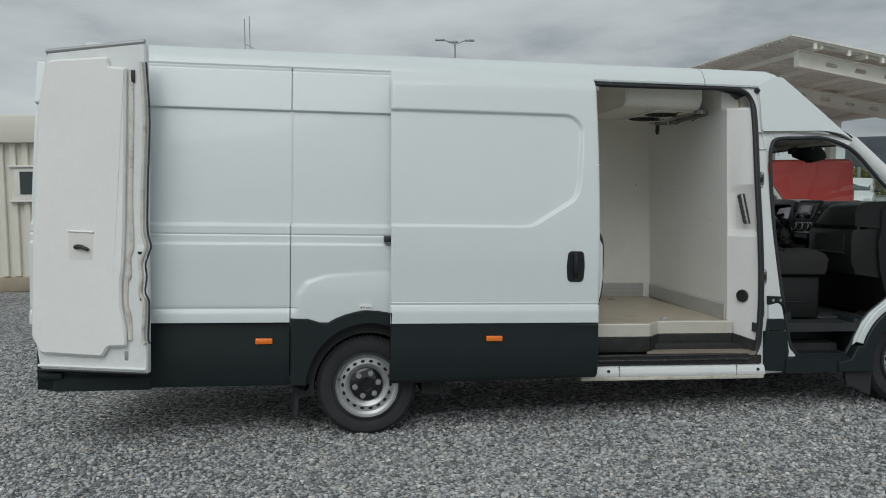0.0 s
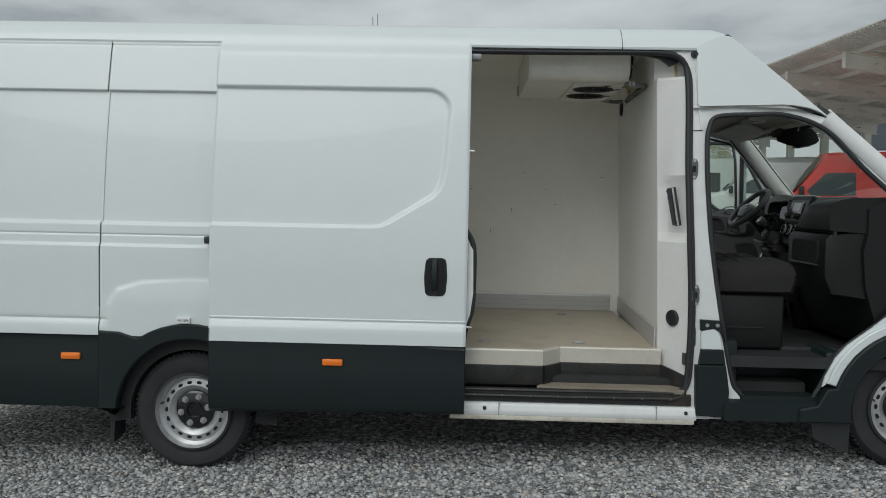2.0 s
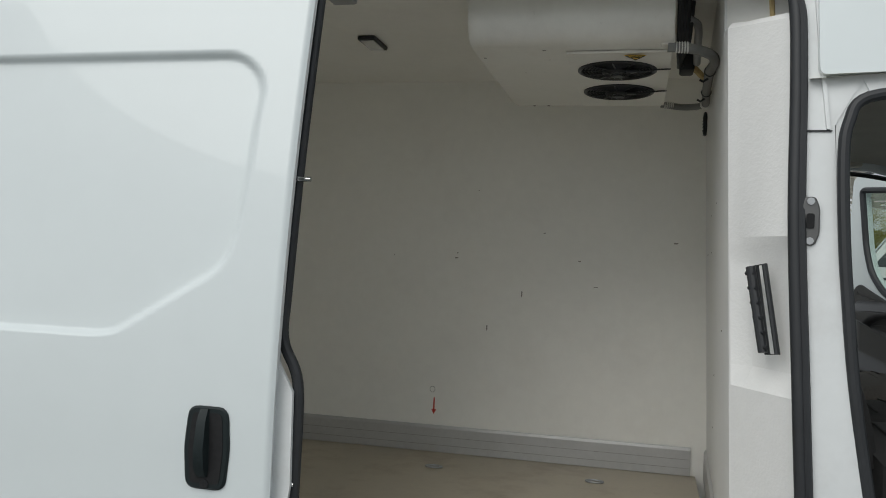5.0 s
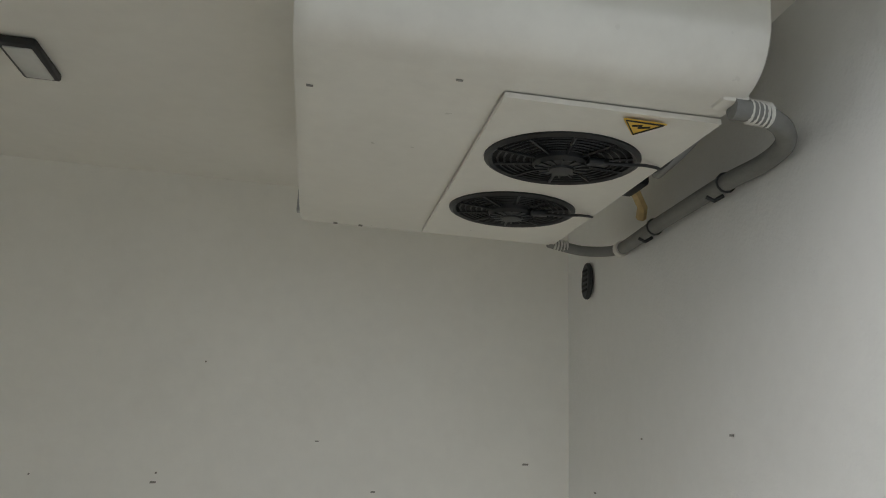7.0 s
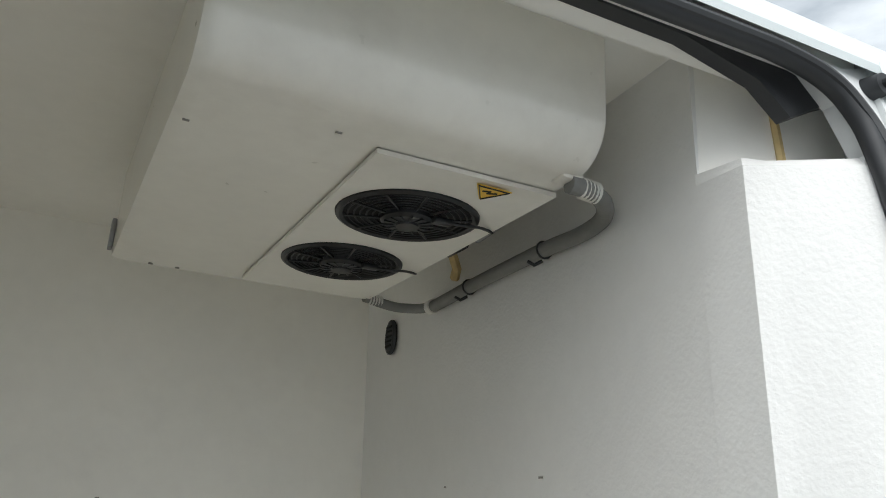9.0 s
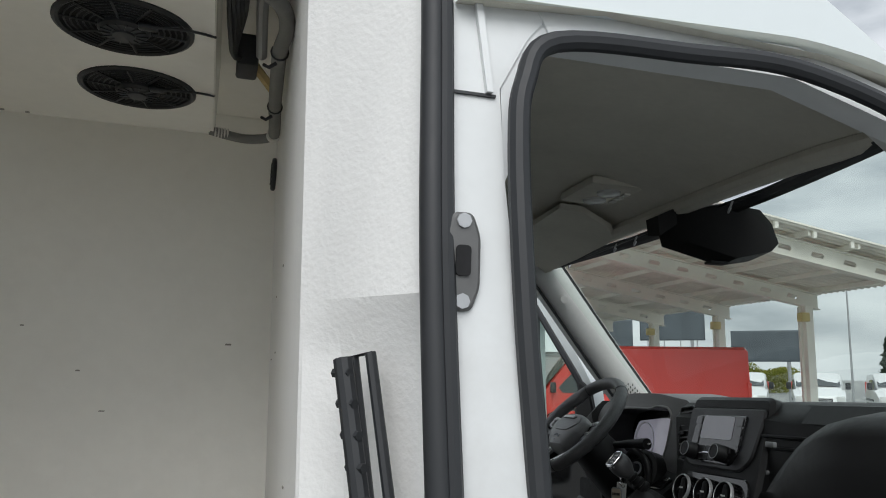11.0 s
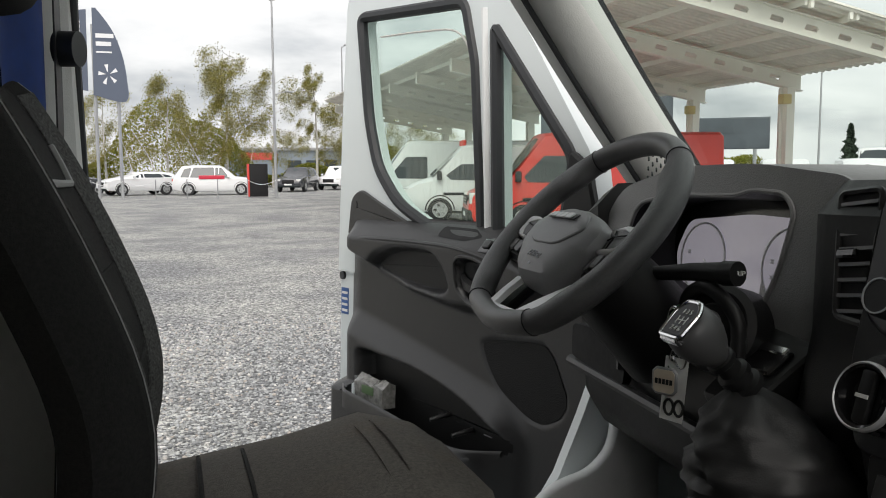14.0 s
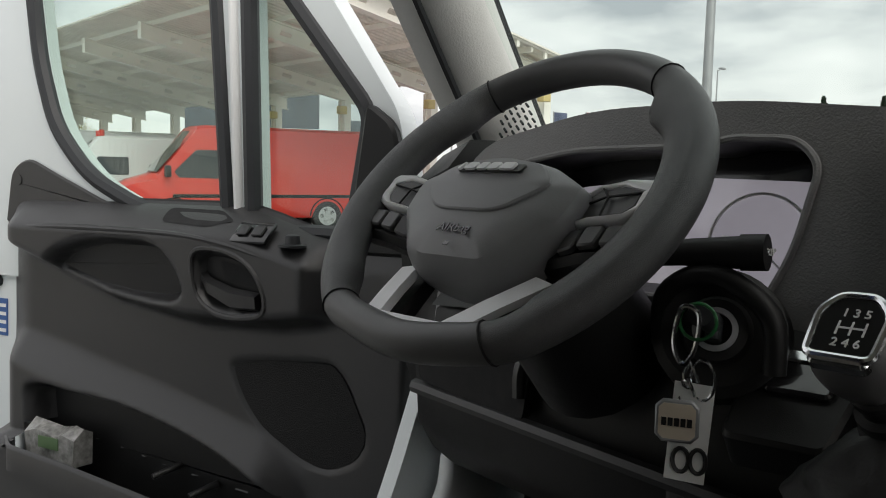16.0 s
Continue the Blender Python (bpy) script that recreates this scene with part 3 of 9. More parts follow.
def build_sides():
    zs = sorted(set(steps(0.80, 2.515, 0.03) + [z + d for z in (0.872, 0.892, 1.325, 1.385, 1.452, 2.222, 2.497) for d in (-0.012, -0.008, -0.004, 0, 0.004, 0.008, 0.012)]))
    part("side_panel", grid_mesh("side_panel", steps(-2.16, -0.527, 0.4), zs, lambda x, z: (x, skin(z) + side_relief(z), z)), WHITE, van, "white pressed steel rear side panel")
    zs2 = sorted(set(zs + steps(0.80, 1.18, 0.012)))
    part("side_panel", grid_mesh("side_panel", steps(-0.519, 0.25, 0.014) + [0.4, 0.8, 1.2, 1.57], zs2, lambda x, z: (x, skin(z) + mid_relief(x, z), z)), WHITE, van, "white side panel with wheel arch bulge and door rail")
    part("panel_joint", panel([(-0.528, 0.8), (-0.518, 0.8), (-0.518, 2.5), (-0.528, 2.5)], 0.016, 0.004), JAMB, van)
    # lower cladding
    part("lower_cladding", prism([(-0.004, 0.37), (-0.014, 0.40), (-0.012, 0.62), (-0.002, 0.70), (0.0, 0.828), (0.06, 0.833), (0.06, 0.37)], lambda u, v, w: (w, u, v), -2.12, -0.527), CLAD, van, "dark grey lower side cladding")
    arc_o = [(0.01 + 0.535 * math.cos(radians(a)), 0.345 + 0.535 * math.sin(radians(a))) for a in range(124, 20, -8)]
    arc_i = [(0.01 + 0.425 * math.cos(radians(a)), 0.345 + 0.445 * math.sin(radians(a))) for a in range(0, 186, 10)]
    poly = [(-0.519, 0.37), (-0.519, 0.828), (-0.40, 0.824)] + arc_o + [(0.6, 0.40)] + arc_i + [(-0.40, 0.37)]
    part("wheel_arch_cladding", prism(poly, lambda u, v, w: (u, w, v), -0.052, 0.03, bev=0.008), CLAD, van, "dark grey flared wheel arch cladding")
    part("lower_cladding", prism([(0.52, 0.40), (0.52, 0.82), (1.57, 0.82), (1.57, 0.40)], lambda u, v, w: (u, w, v), -0.005, 0.05), CLAD, van)
    # wheel house
    wheel_well(0.01, 0.345, 0.372, 0.50, 0.032, 0.42, van)
    ml = part("marker_lamp", box((-0.752, -0.024, 0.652), (-0.637, -0.004, 0.692), 0.008), AMBER, van, "amber side marker lamp")
    part("lamp_rib", box((-0.735, -0.026, 0.668), (-0.655, -0.0235, 0.676), 0.001), AMBER, ml)
    st = part("pressure_sticker", box((-0.062, -0.0525, 0.884), (0.018, -0.030, 0.914)), PAPER, van, "white tyre pressure sticker")
    writing("450 kPa", 0.022, BLACKINK, st, facing((-0.022, -0.0528, 0.899), (1, 0, 0), (0, 0, 1)))
    # left side, closed, with the cab door's opening
    part("left_side_panel", box((-2.16, WIDTH - 0.02, 0.37), (2.95, WIDTH + 0.01, 2.66)), WHITE, van)
    part("left_cab_frame", panel([(2.95, 2.10), (3.0, 2.17), (3.06, 2.185), (3.46, 2.16), (3.63, 2.12), (3.73, 2.06), (3.89, 1.89), (4.10, 1.66), (4.16, 1.72), (3.74, 2.19), (3.08, 2.62), (2.95, 2.6)], 0.0, 0.05, left=True), WHITE, van)
    part("left_sill", box((2.9, WIDTH - 0.10, 0.42), (3.72, WIDTH, 0.56), 0.02), JAMB, van)


def build_rear():
    # bumper and closed left rear door
    part("rear_bumper", loft([[(x, y0 - 0.0, 0.36), (x, y0, 0.44), (x, y0 + 0.04, 0.50), (x, 1.0, 0.50), (x, 1.0, 0.36)] for x, y0 in ((-2.09, 0.1), (-2.08, 0.02), (-2.0, -0.03), (-1.75, -0.03), (-1.42, -0.02))]), CLAD, van, "dark grey rear bumper corner")
    part("bumper_step", box((-2.10, -0.05, 0.44), (-1.96, 0.08, 0.485), 0.01), CLAD, van)
    part("rear_header", box((-2.0, 0.20, 2.44), (-1.92, 1.8, 2.53), 0.02), WHITE, van)


def build_roof():
    def section(x, drop=0.0):
        half = [(skin(2.515), 2.515), (skin(2.515) - 0.003, 2.528), (skin(2.515) + 0.010, 2.560), (skin(2.515) + 0.035, 2.598), (0.255, 2.636), (0.30, 2.656), (0.36, 2.668), (0.62, 2.685), (WIDTH / 2, 2.69)]
        s0 = skin(2.515)
        pts = half + [(WIDTH - y + s0 * max(0.0, 1 - (y - s0) / 0.5), z) for y, z in half[-2::-1]]
        return [(x, y, z - drop) for y, z in pts]
    outer = [section(x) for x in (-1.88, -1.0, 0.5, 1.5, 2.469, 2.475)]
    part("roof", loft(outer, caps=False, closed=False), WHITE, van, "white roof with rounded edges")
    part("roof", loft([section(x, 0) for x in (2.479, 2.9, 3.02)] + [section(3.09, 0.018)], caps=False, closed=False), WHITE, van)
    part("roof_joint", loft([section(2.474, 0.004), section(2.480, 0.004)], caps=False, closed=False), RUBBER, van)
    # sloping front of the high roof, down to the windscreen
    def front(t):
        x, z = 3.09 + (3.66 - 3.09) * t, 2.615 + (2.14 - 2.615) * t
        y0, crown = 0.20 - 0.02 * t, 0.07 - 0.03 * t
        ys = steps(y0, WIDTH - y0, 0.13)
        return [(x + 0.10 * math.sin(math.pi * (y - y0) / (WIDTH - 2 * y0)) * (0.3 + t), y, z + crown * math.sin(math.pi * (y - y0) / (WIDTH - 2 * y0))) for y in ys]
    part("roof_front", loft([front(t) for t in (0, 0.25, 0.5, 0.75, 1)], caps=False, closed=False), WHITE, van, "white sloping front of the high roof")


def build_pillars():
    # white panel over the cab door, B pillar jamb, sill
    part("cab_side_panel", panel(rounded([(2.905, 2.535), (3.03, 2.60), (3.10, 2.605), (3.655, 2.125), (3.56, 2.185), (3.42, 2.205), (2.905, 2.185)], [0.01, 0.03, 0.03, 0.005, 0.06, 0.05, 0.02]), -0.006, 0.03, 0.06), WHITE, van, "white panel over the cab door")
    jamb = [(2.845, 2.515), (2.95, 2.55), (2.95, 2.21), (3.02, 2.185), (2.985, 2.14), (2.942, 2.06), (2.944, 1.93), (2.962, 1.65), (2.985, 1.41), (3.045, 1.06), (3.135, 0.62), (3.19, 0.52), (3.22, 0.40), (2.90, 0.39), (2.87, 0.48), (2.885, 0.60), (2.893, 1.0), (2.875, 1.45), (2.860, 1.82), (2.868, 2.20), (2.868, 2.36), (2.842, 2.46), (2.79, 2.505), (2.72, 2.516)]
    part("door_pillar", panel(jamb, 0.018, 0.05), JAMB, van, "white painted pillar between side door and cab door")
    part("pillar_bead", panel([(2.895, 2.5), (2.912, 2.5), (2.916, 2.25), (2.930, 2.05), (2.922, 2.05), (2.906, 2.25)], 0.008, 0.02), JAMB, van)
    part("header_frame", panel([(3.00, 2.195), (3.42, 2.2), (3.64, 2.13), (3.92, 1.87), (4.10, 1.68), (4.08, 1.63), (3.83, 1.86), (3.63, 2.07), (3.40, 2.145), (3.02, 2.145)], 0.016, 0.05), JAMB, van)
    part("header_fillet", panel(rounded([(2.944, 1.93), (2.945, 2.205), (3.42, 2.205), (3.42, 2.150), (3.2, 2.152), (3.03, 2.143), (2.985, 2.10), (2.962, 2.04), (2.956, 1.96)], [0.003, 0.01, 0.003, 0.003, 0.02, 0.03, 0.03, 0.02, 0.003]), 0.021, 0.03), JAMB, van)
    # rectangle joint, latches, hinge cover
    part("pillar_joint", panel([(2.868, 2.045), (2.935, 2.045), (2.935, 2.049), (2.868, 2.049)], 0.014, 0.01), RUBBER, van)
    for z, x in ((1.825, 2.884), (1.108, 2.905)):
        y = skin(z)
        st = part("door_striker", prism(rounded([(-0.012, -0.058), (0.012, -0.058), (0.022, -0.030), (0.022, 0.030), (0.012, 0.058), (-0.012, 0.058), (-0.022, 0.030), (-0.022, -0.030)], 0.008), lambda u, v, w: (x + u, y + w, z + v), 0.004, 0.020, bev=0.004), STRIKER, van, "grey steel door striker")
        part("striker_hole", prism(rounded([(-0.009, -0.018), (0.009, -0.018), (0.009, 0.018), (-0.009, 0.018)], 0.006), lambda u, v, w: (x + u, y + w, z + v), 0.001, 0.008), DARK, st)
        for dz in (-0.047, 0.047):
            part("screw", cyl((x, y + 0.001, z + dz), (x, y + 0.008, z + dz), 0.009, seg=8), STEEL, st)
    bx, bz = 2.895, 2.49
    by = skin(bz)
    bu = part("door_buffer", cyl((bx, by - 0.008, bz), (bx, by + 0.03, bz), 0.017, 0.022, 20), RUBBER, van, "black rubber door buffer")
    part("buffer_pin", cyl((bx, by - 0.018, bz), (bx, by - 0.007, bz), 0.007, seg=10), RUBBER, bu)
    # dark bracket and grey panels low on the pillar
    part("hinge_cover", prism(rounded([(2.94, 0.905), (2.935, 0.97), (3.05, 0.965), (3.065, 0.90), (3.075, 0.84), (3.055, 0.90), (3.02, 0.92)], 0.006), lambda u, v, w: (u, w, v), -0.012, 0.02, bev=0.003), CLAD, van, "black plastic hinge cover with two screws")
    for xx in (2.972, 3.03):
        part("screw", cyl((xx, -0.016, 0.94), (xx, -0.008, 0.94), 0.011, seg=10), GALV, van)
    part("pillar_flap", prism(rounded([(2.945, 0.80), (2.94, 0.905), (3.00, 0.925), (3.045, 0.90), (3.068, 0.80)], [0.01, 0.02, 0.05, 0.04, 0.01]), lambda u, v, w: (u, w, v), -0.010, 0.02, bev=0.004), WHITE, van)
    part("pillar_cladding", prism([(2.935, 0.715), (2.945, 0.797), (3.070, 0.797), (3.085, 0.715)], lambda u, v, w: (u, w, v), -0.014, 0.02, bev=0.004), CLAD, van)
    part("pillar_cladding", prism([(2.925, 0.42), (2.915, 0.71), (3.085, 0.71), (3.11, 0.56), (3.10, 0.41)], lambda u, v, w: (u, w, v), -0.02, 0.02, bev=0.004), CLAD, van, "dark grey pillar cladding")
    part("pull_slot", prism(rounded([(2.895, 0.815), (2.892, 0.925), (2.912, 0.925), (2.915, 0.815)], 0.008), lambda u, v, w: (u, w, v), 0.0, 0.02, bev=0.004), RUBBER, van)
    # painted sill of the side door
    sill = prism(rounded([(-0.010, 0.385), (-0.016, 0.415), (-0.006, 0.452), (0.02, 0.468), (0.10, 0.47), (0.10, 0.385)], 0.01), lambda u, v, w: (w, u, v), 1.52, 2.93)
    part("door_sill", sill, JAMB, van, "white painted sill of the side door")
    for xx in (1.72, 2.87):
        part("sill_plug", cyl((xx, -0.0175, 0.43), (xx, -0.01, 0.43), 0.011, seg=12), RUBBER, van)
    part("sill_lip", box((1.52, -0.012, 0.362), (2.92, 0.03, 0.388), 0.004), SILLDIRT, van, "grimy lower lip of the sill")
    for xx in (1.80, 2.70):
        part("sill_joint", box((xx, -0.0172, 0.39), (xx + 0.004, -0.004, 0.466)), SCUFF, van)


def opening_seal():
    path = [(1.52, 2.492), (2.1, 2.495), (2.60, 2.50), (2.715, 2.498), (2.795, 2.480), (2.838, 2.44), (2.855, 2.37), (2.857, 2.17), (2.853, 1.82), (2.868, 1.40), (2.886, 1.0), (2.880, 0.66), (2.855, 0.54), (2.78, 0.492), (2.5, 0.485), (1.52, 0.485)]
    p3 = [Vector((x, skin(z) + 0.020, z)) for x, z in path]
    part("door_seal", tube(spline(p3, 8), 0.0165, 12), RUBBER, van, "thick black rubber seal round the side door")
    ease = lambda z: smooth01((2.46 - z) / 0.12) * smooth01((z - 0.52) / 0.12)
    part("seal_lip", tube([p + Vector((0.014 * ease(p.z), -0.012, 0)) for p in spline(p3, 8)], 0.009, 8), RUBBER, van)
    # black trim plate in the upper front corner
    part("corner_trim", prism([(2.10, 2.53), (2.95, 2.53), (2.93, 2.508), (2.85, 2.472), (2.771, 2.429), (2.712, 2.473), (2.573, 2.502), (2.10, 2.509)], lambda u, v, w: (u, w, v), 0.235, 0.262), RUBBER, van)
    cab = [(3.56, 0.522), (3.26, 0.512), (3.17, 0.56), (3.125, 0.66), (3.045, 1.06), (2.99, 1.40), (2.967, 1.65), (2.958, 1.80), (2.955, 1.97), (2.965, 2.06), (3.01, 2.125), (3.2, 2.14), (3.40, 2.14), (3.62, 2.06), (3.83, 1.85), (4.06, 1.62), (4.09, 1.4), (4.05, 1.11), (3.985, 1.005), (3.90, 0.935), (3.775, 0.838), (3.71, 0.765), (3.655, 0.645), (3.61, 0.56)]
    part("cab_door_seal", tube(spline([(x, 0.62 * skin(z) + 0.022, z) for x, z in cab], 6, True), 0.014, 10, closed=True), RUBBER, van, "black rubber seal round the cab door opening")


def build_front():
    # bonnet, front wing and arch, A pillar from outside
    ax, az = 4.16, 0.47
    arc = lambda r, a0, a1, st: [(ax + r * math.cos(radians(a)), az + r * math.sin(radians(a))) for a in range(a0, a1, st)]
    part("front_wing", panel([(4.10, 1.32), (4.04, 1.10), (3.985, 1.015), (3.90, 0.945), (3.77, 0.845), (3.705, 0.77), (3.652, 0.66), (3.635, 0.60)] + arc(0.522, 164, 20, -8) + [(4.75, 0.75), (4.75, 1.30), (4.15, 1.66)], 0.0, 0.03), WHITE, van)
    part("left_wing", panel([(3.72, 0.42), (3.76, 0.85), (3.85, 1.0), (3.90, 1.08), (3.95, 1.2), (3.985, 1.30), (4.03, 1.40), (4.15, 1.42), (4.75, 1.3), (4.75, 0.5), (4.5, 0.42)], 0.0, 0.03, left=True), WHITE, van)
    part("kick_panel", panel([(4.02, 1.415), (4.2, 1.425), (4.2, 1.64), (4.09, 1.64)], 0.03, 0.03, left=True), DASH, van)
    part("front_arch_cladding", prism([(3.50, 0.405), (3.50, 0.478), (3.60, 0.50), (3.650, 0.595)] + arc(0.477, 164, 20, -8) + arc(0.375, 20, 190, 8) + [(3.80, 0.405)], lambda u, v, w: (u, w, v), -0.05, 0.05, bev=0.008), CLAD, van, "dark grey front wheel arch cladding")
    part("arch_band", prism(arc(0.527, 163, 60, -8) + arc(0.477, 67, 165, 8), lambda u, v, w: (u, w, v), -0.032, 0.03, bev=0.006), WHITE, van, "white lip of the front wheel arch")
    wheel_well(ax, az, 0.372, 0.40, 0.052, 0.44, van)
    part("cab_sill", prism([(-0.03, 0.40), (-0.03, 0.50), (0.0, 0.515), (0.14, 0.515), (0.14, 0.40)], lambda u, v, w: (w, u, v), 3.08, 3.62), CLAD, van, "dark grey cab entry sill")
    part("mud_flap", prism(rounded([(3.60, 0.30), (3.575, 0.43), (3.805, 0.43), (3.80, 0.215)], 0.02), lambda u, v, w: (u + 0.2 * w, w, v), 0.0, 0.04), RUBBER, van, "black front mud flap")
    part("bonnet", loft([[(x, 0.03 + i_, z - 0.02), (x, 0.12 + i_, z + 0.03), (x, 0.98, z + 0.07), (x, 1.84 - i_, z + 0.03), (x, 1.93 - i_, z - 0.02)] for x, z, i_ in ((4.16, 1.60, 0.0), (4.4, 1.46, 0.0), (4.62, 1.30, 0.03), (4.75, 1.10, 0.07), (4.80, 0.8, 0.08), (4.8, 0.45, 0.08))], caps=False, closed=False), WHITE, van)
    # outer A pillar: paint, black edge strip
    yo = lambda z: skin(z) + 0.02
    part("a_pillar", tube(spline([(3.63, yo(2.10), 2.13), (3.88, yo(1.9), 1.91), (4.14, yo(1.66), 1.67)], 6), 0.040, 12, flat=1.3), JAMB, van)
    part("windscreen_edge", tube(spline([(3.60, 0.20, 2.185), (3.68, 0.175, 2.125), (3.92, 0.145, 1.915), (4.20, 0.10, 1.67)], 6), 0.028, 10, flat=1.4), RUBBER, van, "black windscreen edge strip")
    ws = loft([[(3.685 + 0.11 * math.sin(math.pi * k), 0.24 + 1.48 * k, 2.135 + 0.02 * math.sin(math.pi * k)) for k in steps(0, 1, 0.1)], [(3.93 + 0.13 * math.sin(math.pi * k), 0.17 + 1.62 * k, 1.90) for k in steps(0, 1, 0.1)], [(4.18 + 0.15 * math.sin(math.pi * k), 0.11 + 1.74 * k, 1.655) for k in steps(0, 1, 0.1)]], caps=False, closed=False)
    part("windscreen", ws, TINT, van, "greenish laminated windscreen").visible_shadow = False
    part("windscreen_border", tube([(3.69 + 0.11 * math.sin(math.pi * k), 0.24 + 1.48 * k, 2.125 + 0.02 * math.sin(math.pi * k)) for k in steps(0, 1, 0.1)], 0.016, 8), RUBBER, van)
    part("wiper", tube([(4.10, 0.06, 1.74), (3.95, 0.10, 1.88), (3.80, 0.14, 2.0)], 0.012, 6), RUBBER, van)


def wheel(x, y, z, side):
    """A steel wheel whose outer face looks along -y on the near side."""
    m = Matrix.Translation((x, y, z)) @ Matrix.Rotation(radians(90 if side < 0 else -90), 4, "X")
    w = part("wheel", lathe([(0.217, 0.0), (0.232, -0.004), (0.235, -0.02), (0.28, -0.006), (0.318, -0.010), (0.336, -0.026), (0.345, -0.045), (0.345, -0.185), (0.33, -0.21), (0.24, -0.215), (0.217, -0.2)], 64, m=m, open_=True), TYRE, van, "black tyre on a silver steel rim")
    groove = bmesh.new()
    for k in range(72):
        a = 2 * math.pi * k / 72
        for h0, h1 in ((-0.035, -0.085), (-0.125, -0.195)):
            box((-0.006, 0.338, h1), (0.006, 0.3505, h0), 0.0, groove, m @ Matrix.Rotation(a + (0.04 if h0 < -0.1 else 0), 4, "Z"))
    tagged(part("tyre_tread", groove, TYRE, w, smooth=False), kind="stuff")
    rim = part("rim", lathe([(0.232, -0.006), (0.222, -0.002), (0.215, -0.012), (0.208, -0.04), (0.190, -0.055), (0.172, -0.050), (0.150, -0.045), (0.128, -0.060), (0.105, -0.085), (0.0, -0.088), (0.0, -0.12), (0.2, -0.14), (0.232, -0.1)], 56, m=m, open_=True), STEEL, w, "silver steel rim with round holes")
    for k in range(18):
        a = 2 * math.pi * k / 18
        c = Vector((0.166 * math.cos(a), 0.166 * math.sin(a), -0.0485))
        hole = bmesh.new()
        bmesh.ops.create_cone(hole, cap_ends=True, segments=12, radius1=0.0125, radius2=0.0125, depth=0.004, matrix=m @ Matrix.Translation(c) @ Matrix.Rotation(a, 4, "Z") @ Matrix.Diagonal((0.75, 1.25, 1, 1)))
        part("rim_hole", hole, DARK, rim)
    cap = part("hub_cap", lathe([(0.118, -0.082), (0.112, -0.062), (0.095, -0.054), (0.05, -0.050), (0.044, -0.044), (0.040, -0.058), (0.0, -0.060), (0.0, -0.09)], 36, m=m), GLOSSBLK, w, "black plastic hub cap")
    for k in range(6):
        a = 2 * math.pi * k / 6 + 0.2
        c = Vector((0.082 * math.cos(a), 0.082 * math.sin(a), 0))
        part("wheel_bolt", lathe([(0.020, -0.056), (0.019, -0.044), (0.011, -0.044), (0.010, -0.034), (0.0, -0.033), (0, -0.06)], 12, m=m @ Matrix.Translation(c)), GALV, w)
    part("valve", cyl(m @ Vector((-0.185, 0.04, -0.05)), m @ Vector((-0.19, 0.04, -0.02)), 0.005, seg=8), RUBBER, w)


def build_under():
    part("underbody", box((-2.0, 0.12, 0.44), (3.6, 1.84, 0.60), 0.02), UNDER, van)
    part("rear_axle", cyl((0, 0.2, 0.345), (0, 1.75, 0.345), 0.06), UNDER, van)
    part("differential", lathe([(0.0, -0.15), (0.12, -0.12), (0.16, 0), (0.12, 0.12), (0.0, 0.15)], 20, m=Matrix.Translation((0, 0.98, 0.345))), UNDER, van)
    for y in (0.45, 1.5):
        part("frame_rail", box((-2.0, y, 0.34), (3.4, y + 0.08, 0.46), 0.01), UNDER, van)
    part("mud_flap", prism(rounded([(-0.50, 0.14), (-0.47, 0.46), (-0.455, 0.46), (-0.47, 0.14)], 0.004), lambda u, v, w: (u - 0.12 * (w - 0.05), w, v), 0.05, 0.27), RUBBER, van, "black rear mud flap")
    part("arch_bracket", box((-0.425, 0.05, 0.42), (-0.395, 0.12, 0.57), 0.005), GALV, van)
    wheel(0.0, 0.035, 0.345, -1)
    wheel(0.0, WIDTH - 0.04, 0.345, 1)
    wheel(4.16, 0.05, 0.472, -1)
    wheel(4.16, WIDTH - 0.05, 0.512, 1)


build_sides()
build_rear()
build_roof()
build_pillars()
opening_seal()
build_front()
build_under()


# ---- the sliding door, slid back along the side ----
DOOR_OUT = -0.105
DX0, DX1 = 0.143, 1.603
FIELD = rounded([(-0.6, 1.462), (1.06, 1.462), (1.12, 1.468), (1.43, 1.66), (1.462, 1.78), (1.487, 2.17), (1.41, 2.243), (-0.6, 2.243)], [0, 0.02, 0.1, 0.1, 0.1, 0.09, 0.09, 0], 5)


def door_face(x, z):
    d = 0.022 * smooth01((inside_by(FIELD, x, z) + 0.010) / 0.020)
    d += 0.007 * math.exp(-((z - 0.925) / 0.006) ** 2) - 0.013 * (1 - step_in(z, 0.90, 0.03))
    edge = min(x - DX0, DX1 - x)
    return skin(z) + DOOR_OUT + d + 0.010 * (1 - smooth01(edge / 0.012)) + 0.035 * smooth01((z - 2.43) / 0.09)


